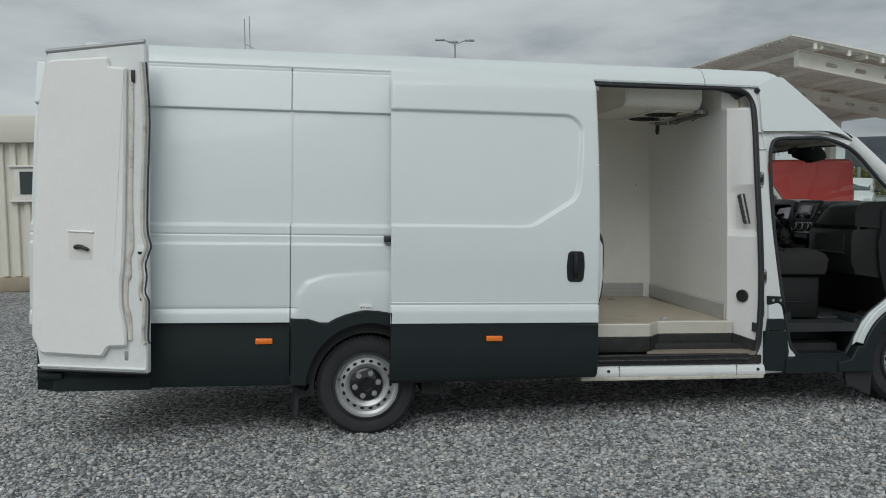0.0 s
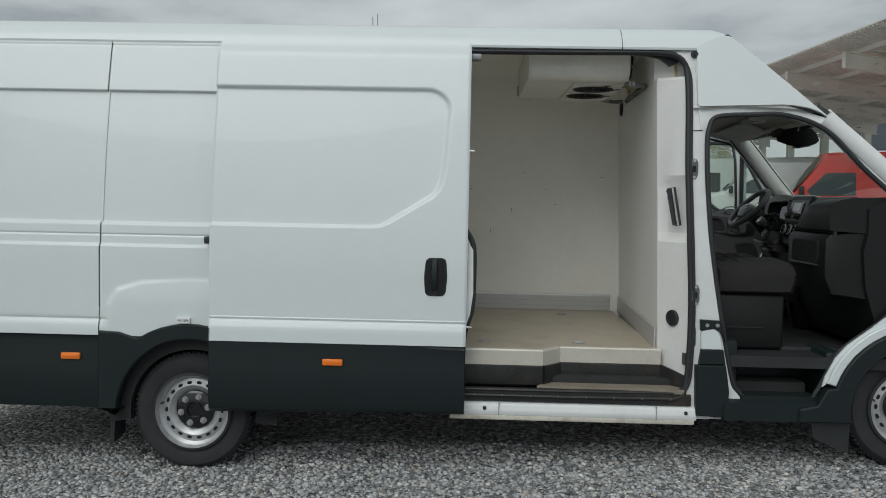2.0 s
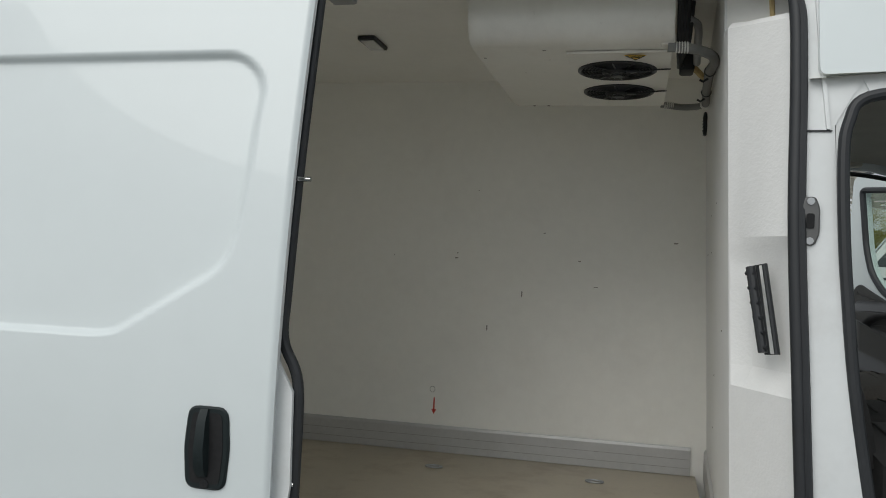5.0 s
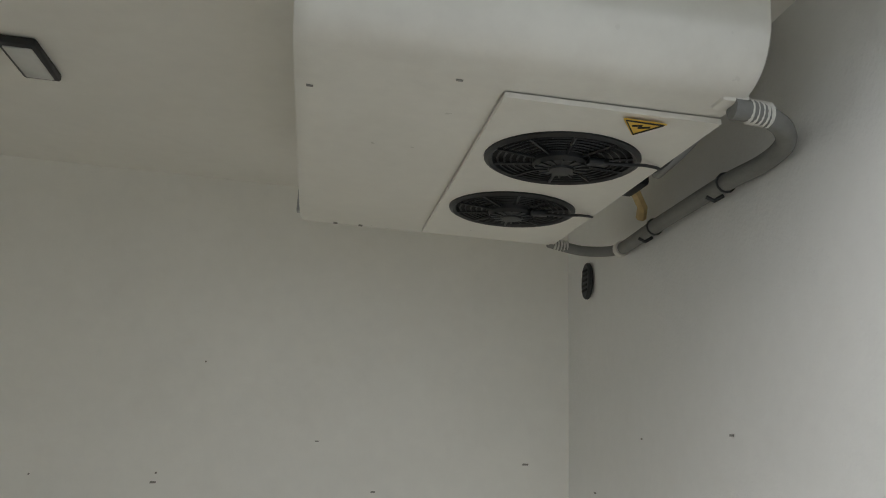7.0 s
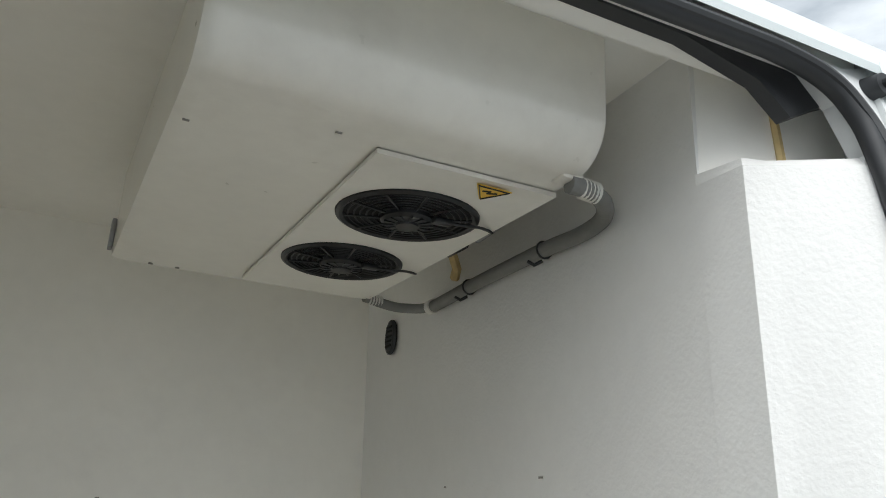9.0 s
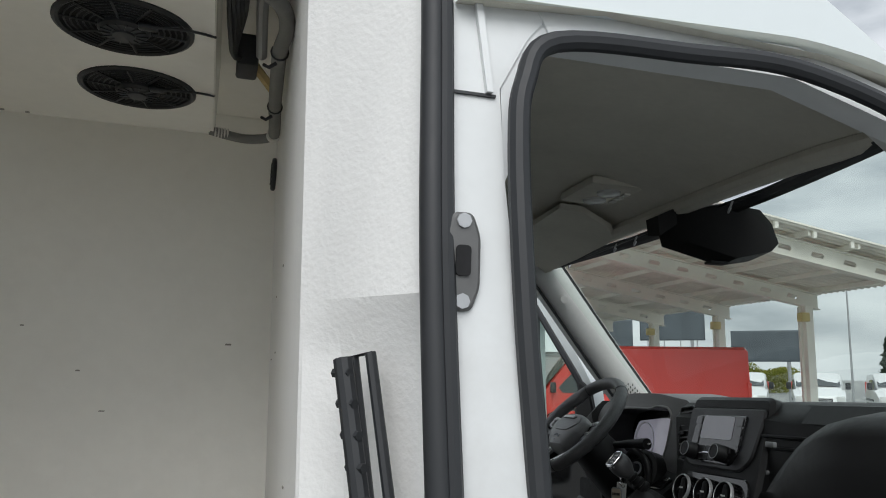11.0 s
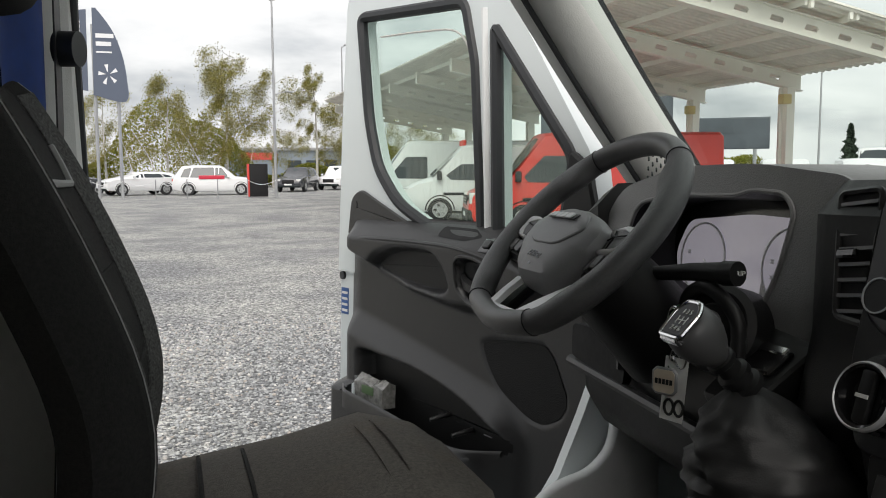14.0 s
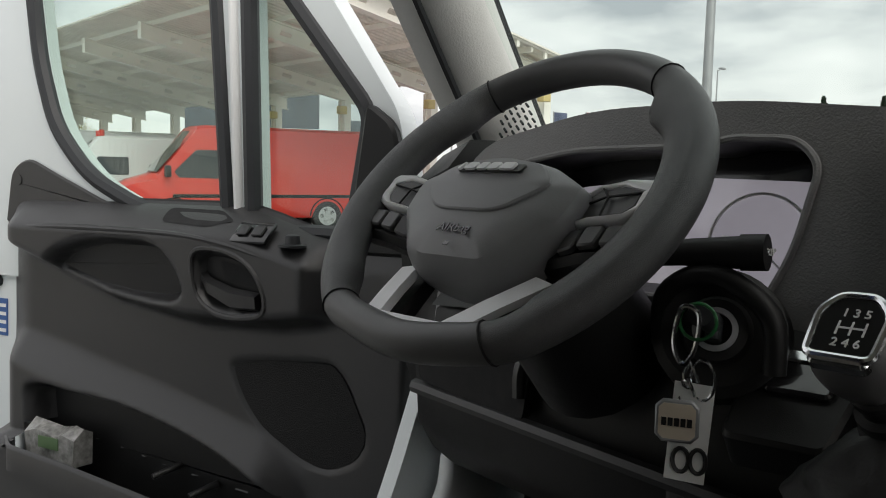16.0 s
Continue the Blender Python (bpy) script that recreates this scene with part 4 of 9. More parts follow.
def build_sliding_door():
    d = part("sliding_door", grid_mesh("sliding_door", steps(DX0, DX0 + 0.02, 0.004) + steps(DX0 + 0.05, 1.0, 0.03) + steps(1.012, 1.52, 0.011) + steps(1.54, DX1, 0.006), sorted(set(steps(0.80, 2.52, 0.02) + steps(1.44, 1.80, 0.009) + steps(1.448, 1.476, 0.003) + steps(2.12, 2.26, 0.008) + steps(0.88, 0.945, 0.005))), lambda x, z: (x, door_face(x, z), z)), WHITE, van, "white sliding side door slid fully back")
    top = [(DX0, 0.880), (1.04, 0.879), (1.16, 0.866), (1.31, 0.818), (1.41, 0.797), (DX1, 0.790)]
    cl = bmesh.new()
    lo = [(0.030, 0.365), (-0.004, 0.39), (-0.016, 0.43), (-0.014, 0.63), (-0.008, 0.70)]
    rings = []
    for x in [DX0 + 0.001] + steps(DX0 + 0.006, DX1 - 0.006, 0.05) + [DX1 - 0.001]:
        zt = float(np.interp(x, [p[0] for p in top], [p[1] for p in top]))
        rim = 0.008 if x < DX0 + 0.004 or x > DX1 - 0.004 else 0
        rings.append([(x, DOOR_OUT + y + rim, z + (0.02 + 0.015 * (x - DX0))) for y, z in lo] + [(x, DOOR_OUT - 0.012 + rim, zt - 0.012), (x, DOOR_OUT - 0.004 + rim, zt), (x, DOOR_OUT + 0.03, zt), (x, DOOR_OUT + 0.05, 0.40)])
    loft(rings, cl)
    part("door_cladding", cl, CLAD, d, "dark grey lower door cladding")
    part("door_inner", panel([(DX0 + 0.01, 0.42), (DX1 - 0.012, 0.43), (DX1 - 0.012, 2.5), (DX0 + 0.01, 2.5)], DOOR_OUT + 0.032, 0.020), JAMB, d, "white inner edge of the sliding door")
    part("door_lining", panel([(DX0 + 0.06, 0.6), (DX1 - 0.06, 0.6), (DX1 - 0.06, 2.42), (DX0 + 0.06, 2.42)], DOOR_OUT + 0.054, 0.03), FOAM, d)
    seal = [(1.592, 2.50), (1.592, 2.0), (1.590, 1.60), (1.592, 1.47), (1.64, 1.36), (1.645, 1.15), (1.638, 1.0), (1.60, 0.86), (1.592, 0.70), (1.592, 0.45)]
    part("door_edge_seal", tube(spline([(x - 0.004, skin(z) + DOOR_OUT + 0.075, z) for x, z in seal], 8), 0.015, 10), RUBBER, d, "black rubber seal on the door's edge")
    part("door_edge_plate", panel([(1.57, 1.45), (1.635, 1.34), (1.64, 1.1), (1.625, 0.98), (1.58, 0.84), (1.57, 0.84)], DOOR_OUT + 0.045, 0.012), JAMB, d)
    for z, x in ((1.90, 1.595), (1.10, 1.61), (0.90, 1.60)):
        part("lock_pin", cyl((x, skin(z) + DOOR_OUT + 0.06, z), (x + 0.035, skin(z) + DOOR_OUT + 0.06, z), 0.008, 0.006, 12), CHROME, d, "steel locating pin")
    part("lock_block", box((1.585, DOOR_OUT + 0.05, 1.085), (1.615, DOOR_OUT + 0.085, 1.155), 0.005), GALV, d)
    part("lock_block", box((1.59, DOOR_OUT + 0.05, 1.30), (1.612, DOOR_OUT + 0.08, 1.35), 0.004), RUBBER, d)
    ml = part("marker_lamp", box((0.797, DOOR_OUT - 0.030, 0.676), (0.913, DOOR_OUT - 0.010, 0.714), 0.008), AMBER, d, "amber side marker lamp")
    # handle: dark oval cup, arched grip, lock
    hx, hz = 1.428, 1.19
    y = skin(1.19) + DOOR_OUT
    ov = rounded([(-0.058, -0.108), (0.055, -0.108), (0.064, 0.0), (0.056, 0.106), (-0.056, 0.106), (-0.066, 0.0)], [0.03, 0.03, 0.02, 0.03, 0.03, 0.02])
    h = part("door_handle", prism(ov, lambda u, v, w: (hx + u, y + w, hz + v), -0.008, 0.004, bev=0.005), CLAD, d, "black oval door handle")
    cup = inset(ov, 0.016)
    part("handle_cup", prism(cup, lambda u, v, w: (hx + u, y + w, hz + v), -0.0095, -0.006), DARK, h)
    part("handle_grip", loft([[(hx - 0.008 + s * 0.017 * k, y - o_, hz + v) for s, o_ in ((-1, 0.008), (-0.8, t_), (0.8, t_), (1, 0.008))] for v, t_, k in ((0.100, 0.012, 0.8), (0.07, 0.026, 0.9), (0.0, 0.036, 1.0), (-0.05, 0.030, 1.05), (-0.074, 0.014, 0.9))]), CLAD, h, "black arched grip")
    part("key_lock", cyl((hx, y - 0.012, hz - 0.092), (hx, y - 0.006, hz - 0.092), 0.012, seg=14), GLOSSBLK, h)
    part("rail_bracket", box((0.10, -0.06, 1.345), (0.165, 0.012, 1.385), 0.006), RUBBER, d, "black roller bracket in the side rail")
    part("roller_arm", tube([(1.60, 0.02, 0.50), (1.66, 0.03, 0.505), (1.72, 0.05, 0.50)], 0.012, 8), GALV, d)
    part("upper_roller", box((1.585, 0.16, 2.44), (1.66, 0.24, 2.475), 0.008), GALV, d)


build_sliding_door()


# ---- right rear door folded round against the side ----
def build_rear_door():
    a, b = Vector((-2.13, -0.06, 0)), Vector((-1.395, -0.215, 0))
    u = (b - a).normalized()
    n = Vector((u.y, -u.x, 0))
    L = (b - a).length
    P = lambda k, z, w: a + u * (k * L) + n * w + Vector((0, 0, z)) + Vector((0, 0.055 * (z - 0.5), 0))
    shell = [(0.07, 0.515), (1.0, 0.505), (0.995, 0.80), (0.985, 1.4), (0.975, 2.2), (0.955, 2.60), (0.10, 2.53), (0.045, 2.2), (0.0, 1.3), (0.01, 0.75)]
    sh = bmesh.new()
    prism(rounded(shell, [0.02, 0.02, 0.02, 0.02, 0.05, 0.02, 0.03, 0.1, 0.1, 0.05]), P, -0.05, 0.015, sh, bev=0.012)
    d = part("rear_door", sh, JAMB, van, "white rear door folded back, inner side out")
    edge = [(0.985, 0.70), (0.968, 0.74), (0.975, 0.95), (0.94, 1.02), (0.95, 1.12), (0.94, 1.2), (0.975, 1.28), (0.985, 1.32), (0.955, 1.42), (0.955, 1.7), (0.965, 2.1), (0.94, 2.4), (0.93, 2.47)]
    part("edge_flange", tube(spline([P(k, z, 0.022) for k, z in edge], 5), 0.020, 8, flat=0.6), FLANGE, d, "buckled pressed flange with yellowed sealant")
    ridge = [(0.855, 0.72), (0.845, 0.86), (0.815, 0.94), (0.815, 1.08), (0.84, 1.13), (0.835, 1.24), (0.86, 1.32), (0.845, 1.6), (0.85, 2.1), (0.845, 2.42)]
    part("lining_ridge", tube(spline([P(k, z, 0.020) for k, z in ridge], 5), 0.016, 8, flat=0.8), FLANGE, d, "crumpled sealant bead along the lining")
    part("edge_seal", tube(spline([P(k + 0.035, z, 0.012) for k, z in edge], 5), 0.006, 6), RUBBER, d)
    lin = rounded([(0.02, 0.73), (0.10, 0.625), (0.63, 0.612), (0.68, 0.675), (0.835, 0.68), (0.83, 0.78), (0.79, 0.93), (0.785, 1.10), (0.80, 1.17), (0.81, 1.4), (0.815, 2.43), (0.665, 2.44), (0.655, 2.50), (0.13, 2.475), (0.06, 2.2), (0.02, 1.35)], [0.02, 0.02, 0.02, 0.02, 0.02, 0.02, 0.02, 0.02, 0.02, 0.01, 0.01, 0.01, 0.02, 0.05, 0.05, 0.05])
    part("inner_lining", prism(lin, P, 0.012, 0.055, bev=0.014), FOAM, d, "white foam lined inner panel, slightly grubby")
    cup = part("handle_recess", prism(rounded([(0.345, 1.225), (0.545, 1.225), (0.55, 1.39), (0.34, 1.395)], 0.01), P, 0.050, 0.057), WPLAST, d)
    part("recess_shadow_lip", tube([P(0.335, 1.40, 0.056), P(0.555, 1.395, 0.056)], 0.008, 6), FOAM, cup)
    part("inner_handle", tube(spline([P(0.40, 1.30, 0.062), P(0.45, 1.305, 0.075), P(0.52, 1.285, 0.07)], 5), [0.014, 0.015, 0.015, 0.014, 0.014, 0.013, 0.013, 0.012, 0.012, 0.012, 0.011], 10), RUBBER, cup, "black inside door handle")
    for k, z in ((0.94, 2.30), (0.945, 1.55), (0.94, 0.98)):
        part("plug_hole", box(P(k, z, 0.014) - Vector((0.008, 0.004, 0.012)), P(k, z, 0.014) + Vector((0.008, 0.004, 0.012)), 0.003), DARK, d)
    lt = part("latch", box(P(0.77, 2.37, 0.02) - Vector((0.02, 0.01, 0.03)), P(0.77, 2.37, 0.02) + Vector((0.02, 0.01, 0.03)), 0.006), GALV, d, "steel latch")
    part("latch_arm", box(P(0.86, 2.38, 0.02) - Vector((0.012, 0.012, 0.04)), P(0.86, 2.38, 0.02) + Vector((0.012, 0.012, 0.04)), 0.004), RUBBER, lt)
    part("lock_plate", box(P(0.95, 1.27, 0.02) - Vector((0.03, 0.006, 0.045)), P(0.95, 1.27, 0.02) + Vector((0.03, 0.006, 0.045)), 0.005), JAMB, d)
    part("lock_slot", box(P(0.945, 1.27, 0.028) - Vector((0.02, 0.004, 0.008)), P(0.945, 1.27, 0.028) + Vector((0.02, 0.004, 0.008)), 0.002), DARK, d)
    part("bottom_rail", tube([P(0.06, 0.545, 0.02), P(0.99, 0.535, 0.02)], 0.010, 6), JAMB, d)
    part("bottom_seal", tube([P(0.06, 0.517, 0.012), P(0.99, 0.508, 0.012)], 0.006, 6), RUBBER, d)
    part("rust_streak", box(P(0.82, 0.62, 0.017) - Vector((0.012, 0.002, 0.03)), P(0.82, 0.62, 0.017) + Vector((0.012, 0.002, 0.03)), 0.002), GALV, d)
    part("door_top_edge", tube([P(0.10, 2.535, 0.004), P(0.95, 2.600, 0.004)], 0.018, 8), GALV, d, "grey rubber strip on the door's top")


build_rear_door()

# ---- cargo hold ----
BX0, BX1, BY0, BY1 = 2.70, 2.775, 0.275, 1.90
FLOOR_Z, CEIL_Z = 0.755, 2.59


def bulk(y, z=2.36):
    return 0.035 * (2.36 - z) + BX0 + (BX1 - BX0) * (y - BY0) / (BY1 - BY0)


def build_cargo():
    fl = [(-2.1, 0.12), (1.0, 0.12), (1.0, 0.075), (2.055, 0.075), (2.165, 0.20), (2.76, 0.20), (2.78, 1.91), (-2.1, 1.91)]
    f = part("load_floor", prism(fl, lambda u, v, w: (u, v, w), FLOOR_Z - 0.03, FLOOR_Z), FLOORM, van, "brown resin-coated load floor with rust stains", smooth=False)
    for x, y in ((1.72, 0.33), (2.34, 1.62), (2.30, 0.36), (1.62, 1.60), (0.6, 1.6), (0.7, 0.4)):
        part("lashing_ring", tube([(x + 0.038 * math.cos(a), y + 0.022 * math.sin(a), FLOOR_Z + 0.004) for a in [2 * math.pi * k / 16 for k in range(16)]], 0.004, 6, closed=True), GALV, f)
        part("ring_pan", prism([(0.030 * math.cos(2 * math.pi * k / 14), 0.017 * math.sin(2 * math.pi * k / 14)) for k in range(14)], lambda u, v, w: (x + u, y + v, w), FLOOR_Z + 0.001, FLOOR_Z + 0.003), SCUFF, f)
    # aluminium nosing along the cut edge
    edge = [(1.0, 0.075), (2.055, 0.075), (2.165, 0.20), (2.765, 0.20)]
    for (x0, y0), (x1, y1) in zip(edge, edge[1:]):
        t = Vector((x1 - x0, y1 - y0, 0)).normalized()
        nn = Vector((t.y, -t.x, 0))
        a, b = Vector((x0, y0, 0)), Vector((x1, y1, 0))
        prof = [(0.012, 0.668), (0.012, 0.752), (0.006, 0.760), (-0.025, 0.760), (-0.025, 0.757), (0.0, 0.752), (0.0, 0.668)]
        part("floor_nosing", loft([[p + nn * d + Vector((0, 0, z)) for d, z in prof] for p in (a, b)]), NOSING, van, "aluminium nosing on the floor's edge", smooth=False)
        part("step_riser", loft([[p + nn * d + Vector((0, 0, z)) for d, z in ((-0.02, 0.555), (0.016, 0.555), (0.022, 0.60), (0.018, 0.662), (0.004, 0.672), (-0.02, 0.672))] for p in (a, b)]), STEPBLK, van, "scuffed black plastic step riser")
        L = (b - a).length
        for k in range(1, int(L / 0.19) + 1):
            p = a + t * (k * L / (int(L / 0.19) + 1)) + nn * 0.02 + Vector((0, 0, 0.643))
            part("riser_screw", cyl(p - nn * 0.004, p + nn * 0.004, 0.009, seg=10), RUBBER, van)
    part("step_tread", prism([(2.02, 0.02), (2.86, 0.0), (2.86, 0.14), (2.78, 0.21), (2.165, 0.21), (2.06, 0.085)], lambda u, v, w: (u, v, w), 0.535, 0.560), STEP, van, "dirty chequered entry step")
    part("step_well", prism([(1.3, 0.0), (2.9, -0.0), (2.9, 0.25), (1.3, 0.25)], lambda u, v, w: (u, v, w), 0.47, 0.533), STEPBLK, van)
    part("step_side", prism([(2.765, 0.555), (2.86, 0.555), (2.885, 0.60), (2.885, 0.63), (2.765, 0.67)], lambda u, v, w: (u, w - (u - 2.765) * 1.2, v), 0.17, 0.21), STEPBLK, van)
    for z, y in ((0.535, 0.012), (0.505, -0.002)):
        part("sill_guide", tube([(1.5, y, z), (2.2, y, z), (2.80, y + 0.004, z + 0.004), (2.86, y + 0.02, z + 0.02)], 0.017, 10, flat=0.75), STEPBLK, van, "black rubber sill guide")
    for k in range(8):
        part("guide_screw", cyl((1.66 + 0.16 * k, -0.019, 0.508), (1.66 + 0.16 * k, -0.012, 0.508), 0.006, seg=8), STRIKER, van)
    # lining
    part("left_lining", box((-2.1, BY1, 0.6), (2.9, BY1 + 0.035, 2.64)), GRP, van, "cream glassfibre wall lining with scuffs", smooth=False)
    part("right_lining", panel([(-2.1, 0.95), (1.50, 0.95), (1.50, 2.5), (-2.1, 2.5)], 0.04, 0.05), GRP, van)
    part("ceiling_lining", box((-1.86, 0.28, CEIL_Z), (2.95, BY1 + 0.03, CEIL_Z + 0.02)), GRP, van, "cream ceiling lining", smooth=False)
    part("header_lining", box((1.0, 0.215, 2.508), (2.9, 0.30, CEIL_Z)), GRP, van, smooth=False)
    bw = bmesh.new()
    loft([[(bulk(y, z), y, z) for z in (0.6, CEIL_Z)] + [(bulk(y) + 0.09, y, z) for z in (CEIL_Z, 0.6)] for y in (0.36, 0.9, 1.4, 1.92)], bw)
    part("bulkhead", bw, FOAM, van, "cream lined bulkhead behind the cab", smooth=False)
    # foam covered pillar with the recessed grip
    zs = [0.62, 1.40, 1.455, 1.50, 1.70, 1.752, 1.79, 2.35, 2.368]
    dep = [0, 0, 0.030, 0.034, 0.034, 0.020, 0, 0, 0.012]
    rings = []
    def foam(z, c=0.0):
        x1 = float(np.interp(z, (0.6, 1.05, 1.4, 1.75, 2.36), (2.885, 2.89, 2.872, 2.856, 2.85)))
        return Vector((2.703 + c + 0.035 * (2.36 - z), 0.270 + c - 0.008 * (2.36 - z), z)), Vector((x1, skin(z) + 0.034, z))
    for z, d in zip(zs, dep):
        f0, f1 = foam(z, 0.012 if z > 2.36 else 0.0)
        t = (f1 - f0).normalized()
        off = Vector((-t.y, t.x, 0)) * d
        mid = f0.lerp(f1, 0.22)
        rings.append([Vector((bulk(0.362, z) - 0.0006, 0.364, z)), f0, f0.lerp(f1, 0.03), mid + off, f0.lerp(f1, 0.97) + off, f1, Vector((f1.x + 0.01, f1.y + 0.02, z)), Vector((f1.x + 0.01, 0.3602, z))])
    part("foam_pillar", loft(rings), FOAM, van, "white foam covered pillar with a recessed grip", sharp=20)
    nook = [(bulk(0.36) + 0.03, 0.3598), (bulk(0.36) + 0.004, 0.3596), (2.82, 0.301), (2.95, 0.285), (2.95, 0.3598)]
    part("pillar_nook", prism(nook, lambda u, v, w: (u, v, w), 2.37, CEIL_Z), GRP, van, smooth=False)
    part("sealant", tube([(2.812, 0.304, 2.50), (2.815, 0.301, 2.45), (2.82, 0.297, 2.375)], 0.007, 6), RUST, van, "yellowed sealant bead")
    part("sealant", tube([(2.66, 1.12, 2.46), (2.715, 1.18, 2.42), (2.72, 1.2, 2.40)], 0.012, 6), RUST, van)
    def on_face(k, z, w=0.0):
        f0, f1 = foam(z)
        t = (f1 - f0).normalized()
        return f0 + t * k + Vector((t.y, -t.x, 0)) * w
    face0, face1 = foam(0.955)
    right = (face1 - face0).normalized()
    gp = [(0.105, 1.716), (0.135, 1.72), (0.185, 1.50), (0.150, 1.497)]
    g = part("grab_handle", tube([on_face(0.108, 1.712, 0.022), on_face(0.158, 1.502, 0.022)], 0.012, 10), RUBBER, van, "black plastic grab handle")
    part("grip_frame", tube([on_face(k, z, 0.002) for k, z in gp], 0.007, 8, closed=True), RUBBER, g)
    for k in range(6):
        t = k / 5
        part("grip_rib", tube([on_face(0.100 + 0.05 * t - 0.004, 1.695 - 0.18 * t, 0.024), on_face(0.100 + 0.05 * t + 0.024, 1.695 - 0.18 * t, 0.024)], 0.006, 6), RUBBER, g)
    vm = facing(on_face(0.130, 0.955, 0.004), right, (0, 0, 1))
    v = part("round_vent", lathe([(0.048, 0.0), (0.047, 0.010), (0.040, 0.014), (0.036, 0.006), (0.0, 0.006), (0, 0)], 28, m=vm), RUBBER, van, "round black air vent")
    for k in range(5):
        part("vent_slat", box((-0.033, -0.030 + 0.014 * k, 0.006), (0.033, -0.026 + 0.014 * k, 0.012), 0.001, m=vm), RUBBER, v)
    ovm = facing((bulk(1.655) - 0.004, 1.655, 2.335), (0, -1, 0), (0, 0, 1))
    o = part("oval_vent", prism([(0.033 * math.cos(2 * math.pi * k / 24), 0.052 * math.sin(2 * math.pi * k / 24)) for k in range(24)], lambda u, v_, w: ovm @ Vector((u, v_, w)), 0.0, 0.014, bev=0.004), RUBBER, van, "black oval wall vent")
    for k in range(5):
        part("vent_slat", box((-0.020, -0.03 + 0.014 * k, 0.012), (0.020, -0.024 + 0.014 * k, 0.0165), 0.001, m=ovm), DARK, o)
    # kick plates
    part("kick_plate", prism(rounded([(1.886, 0.756), (1.886, 0.872), (1.892, 0.886), (1.899, 0.886), (1.899, 0.756)], 0.002), lambda u, v_, w: (w, u, v_), -2.1, 2.757), ALUDULL, van, "grey metal kick plate along the wall", smooth=False)
    for z in (0.79, 0.83):
        part("plate_groove", box((-2.1, 1.8845, z), (2.755, 1.8865, z + 0.0016)), SCUFF, van, smooth=False)
    kp = bmesh.new()
    loft([[(bulk(y, 0.8) - d, y, z) for d, z in ((0.002, 0.756), (0.014, 0.756), (0.014, 0.872), (0.004, 0.886))] for y in (0.28, 1.886)], kp)
    part("kick_plate", kp, ALUDULL, van, "grey metal kick plate along the bulkhead", smooth=False)
    # wall marks
    rng = random.Random(5)
    for x, z, w, h in ((1.62, 1.715, 0.018, 0.006), (1.625, 1.74, 0.006, 0.006), (1.785, 1.378, 0.006, 0.028), (2.22, 1.72, 0.014, 0.005), (1.95, 1.55, 0.006, 0.03), (2.3, 1.60, 0.02, 0.004), (1.30, 1.72, 0.005, 0.005), (2.66, 1.82, 0.02, 0.006), (2.05, 1.85, 0.012, 0.004), (1.72, 2.05, 0.005, 0.005)):
        part("scuff", prism(rounded([(-w / 2, -h / 2), (w / 2, -h / 3), (w / 2, h / 2), (-w / 3, h / 2)], 0.002), lambda u, v_, q: (x + u, BY1 - q, z + v_), 0.0005, 0.0015), SCUFF, van, smooth=False)
    ax = 1.535
    part("marker_arrow", prism([(ax - 0.004, 0.955), (ax + 0.004, 0.955), (ax + 0.004, 1.02), (ax - 0.003, 1.02)], lambda u, v_, q: (u, BY1 - q, v_), 0.0005, 0.0015), REDINK, van, "red arrow drawn on the wall")
    part("marker_arrow_head", prism([(ax, 0.938), (ax + 0.013, 0.962), (ax - 0.012, 0.962)], lambda u, v_, q: (u, BY1 - q, v_), 0.0005, 0.0015), REDINK, van)
    part("pencil_ring", tube([(ax - 0.01 + 0.013 * math.cos(a), BY1 - 0.001, 1.06 + 0.015 * math.sin(a)) for a in [2 * math.pi * k / 14 for k in range(14)]], 0.0012, 5, closed=True), SCUFF, van)
    for k in range(7):
        y, z = 0.5 + rng.random() * 1.2, 1.1 + rng.random() * 0.9
        part("scuff", box((bulk(y, z) - 0.0015, y, z), (bulk(y, z) - 0.0002, y + 0.006 + 0.01 * rng.random(), z + 0.004)), SCUFF, van)
    # ceiling lamp
    lm = part("ceiling_lamp", box((1.36, 1.06, CEIL_Z - 0.018), (1.435, 1.235, CEIL_Z), 0.006), RUBBER, van, "small unlit ceiling lamp")
    part("lamp_lens", box((1.37, 1.075, CEIL_Z - 0.021), (1.425, 1.22, CEIL_Z - 0.015), 0.002), LENS, lm)


build_cargo()


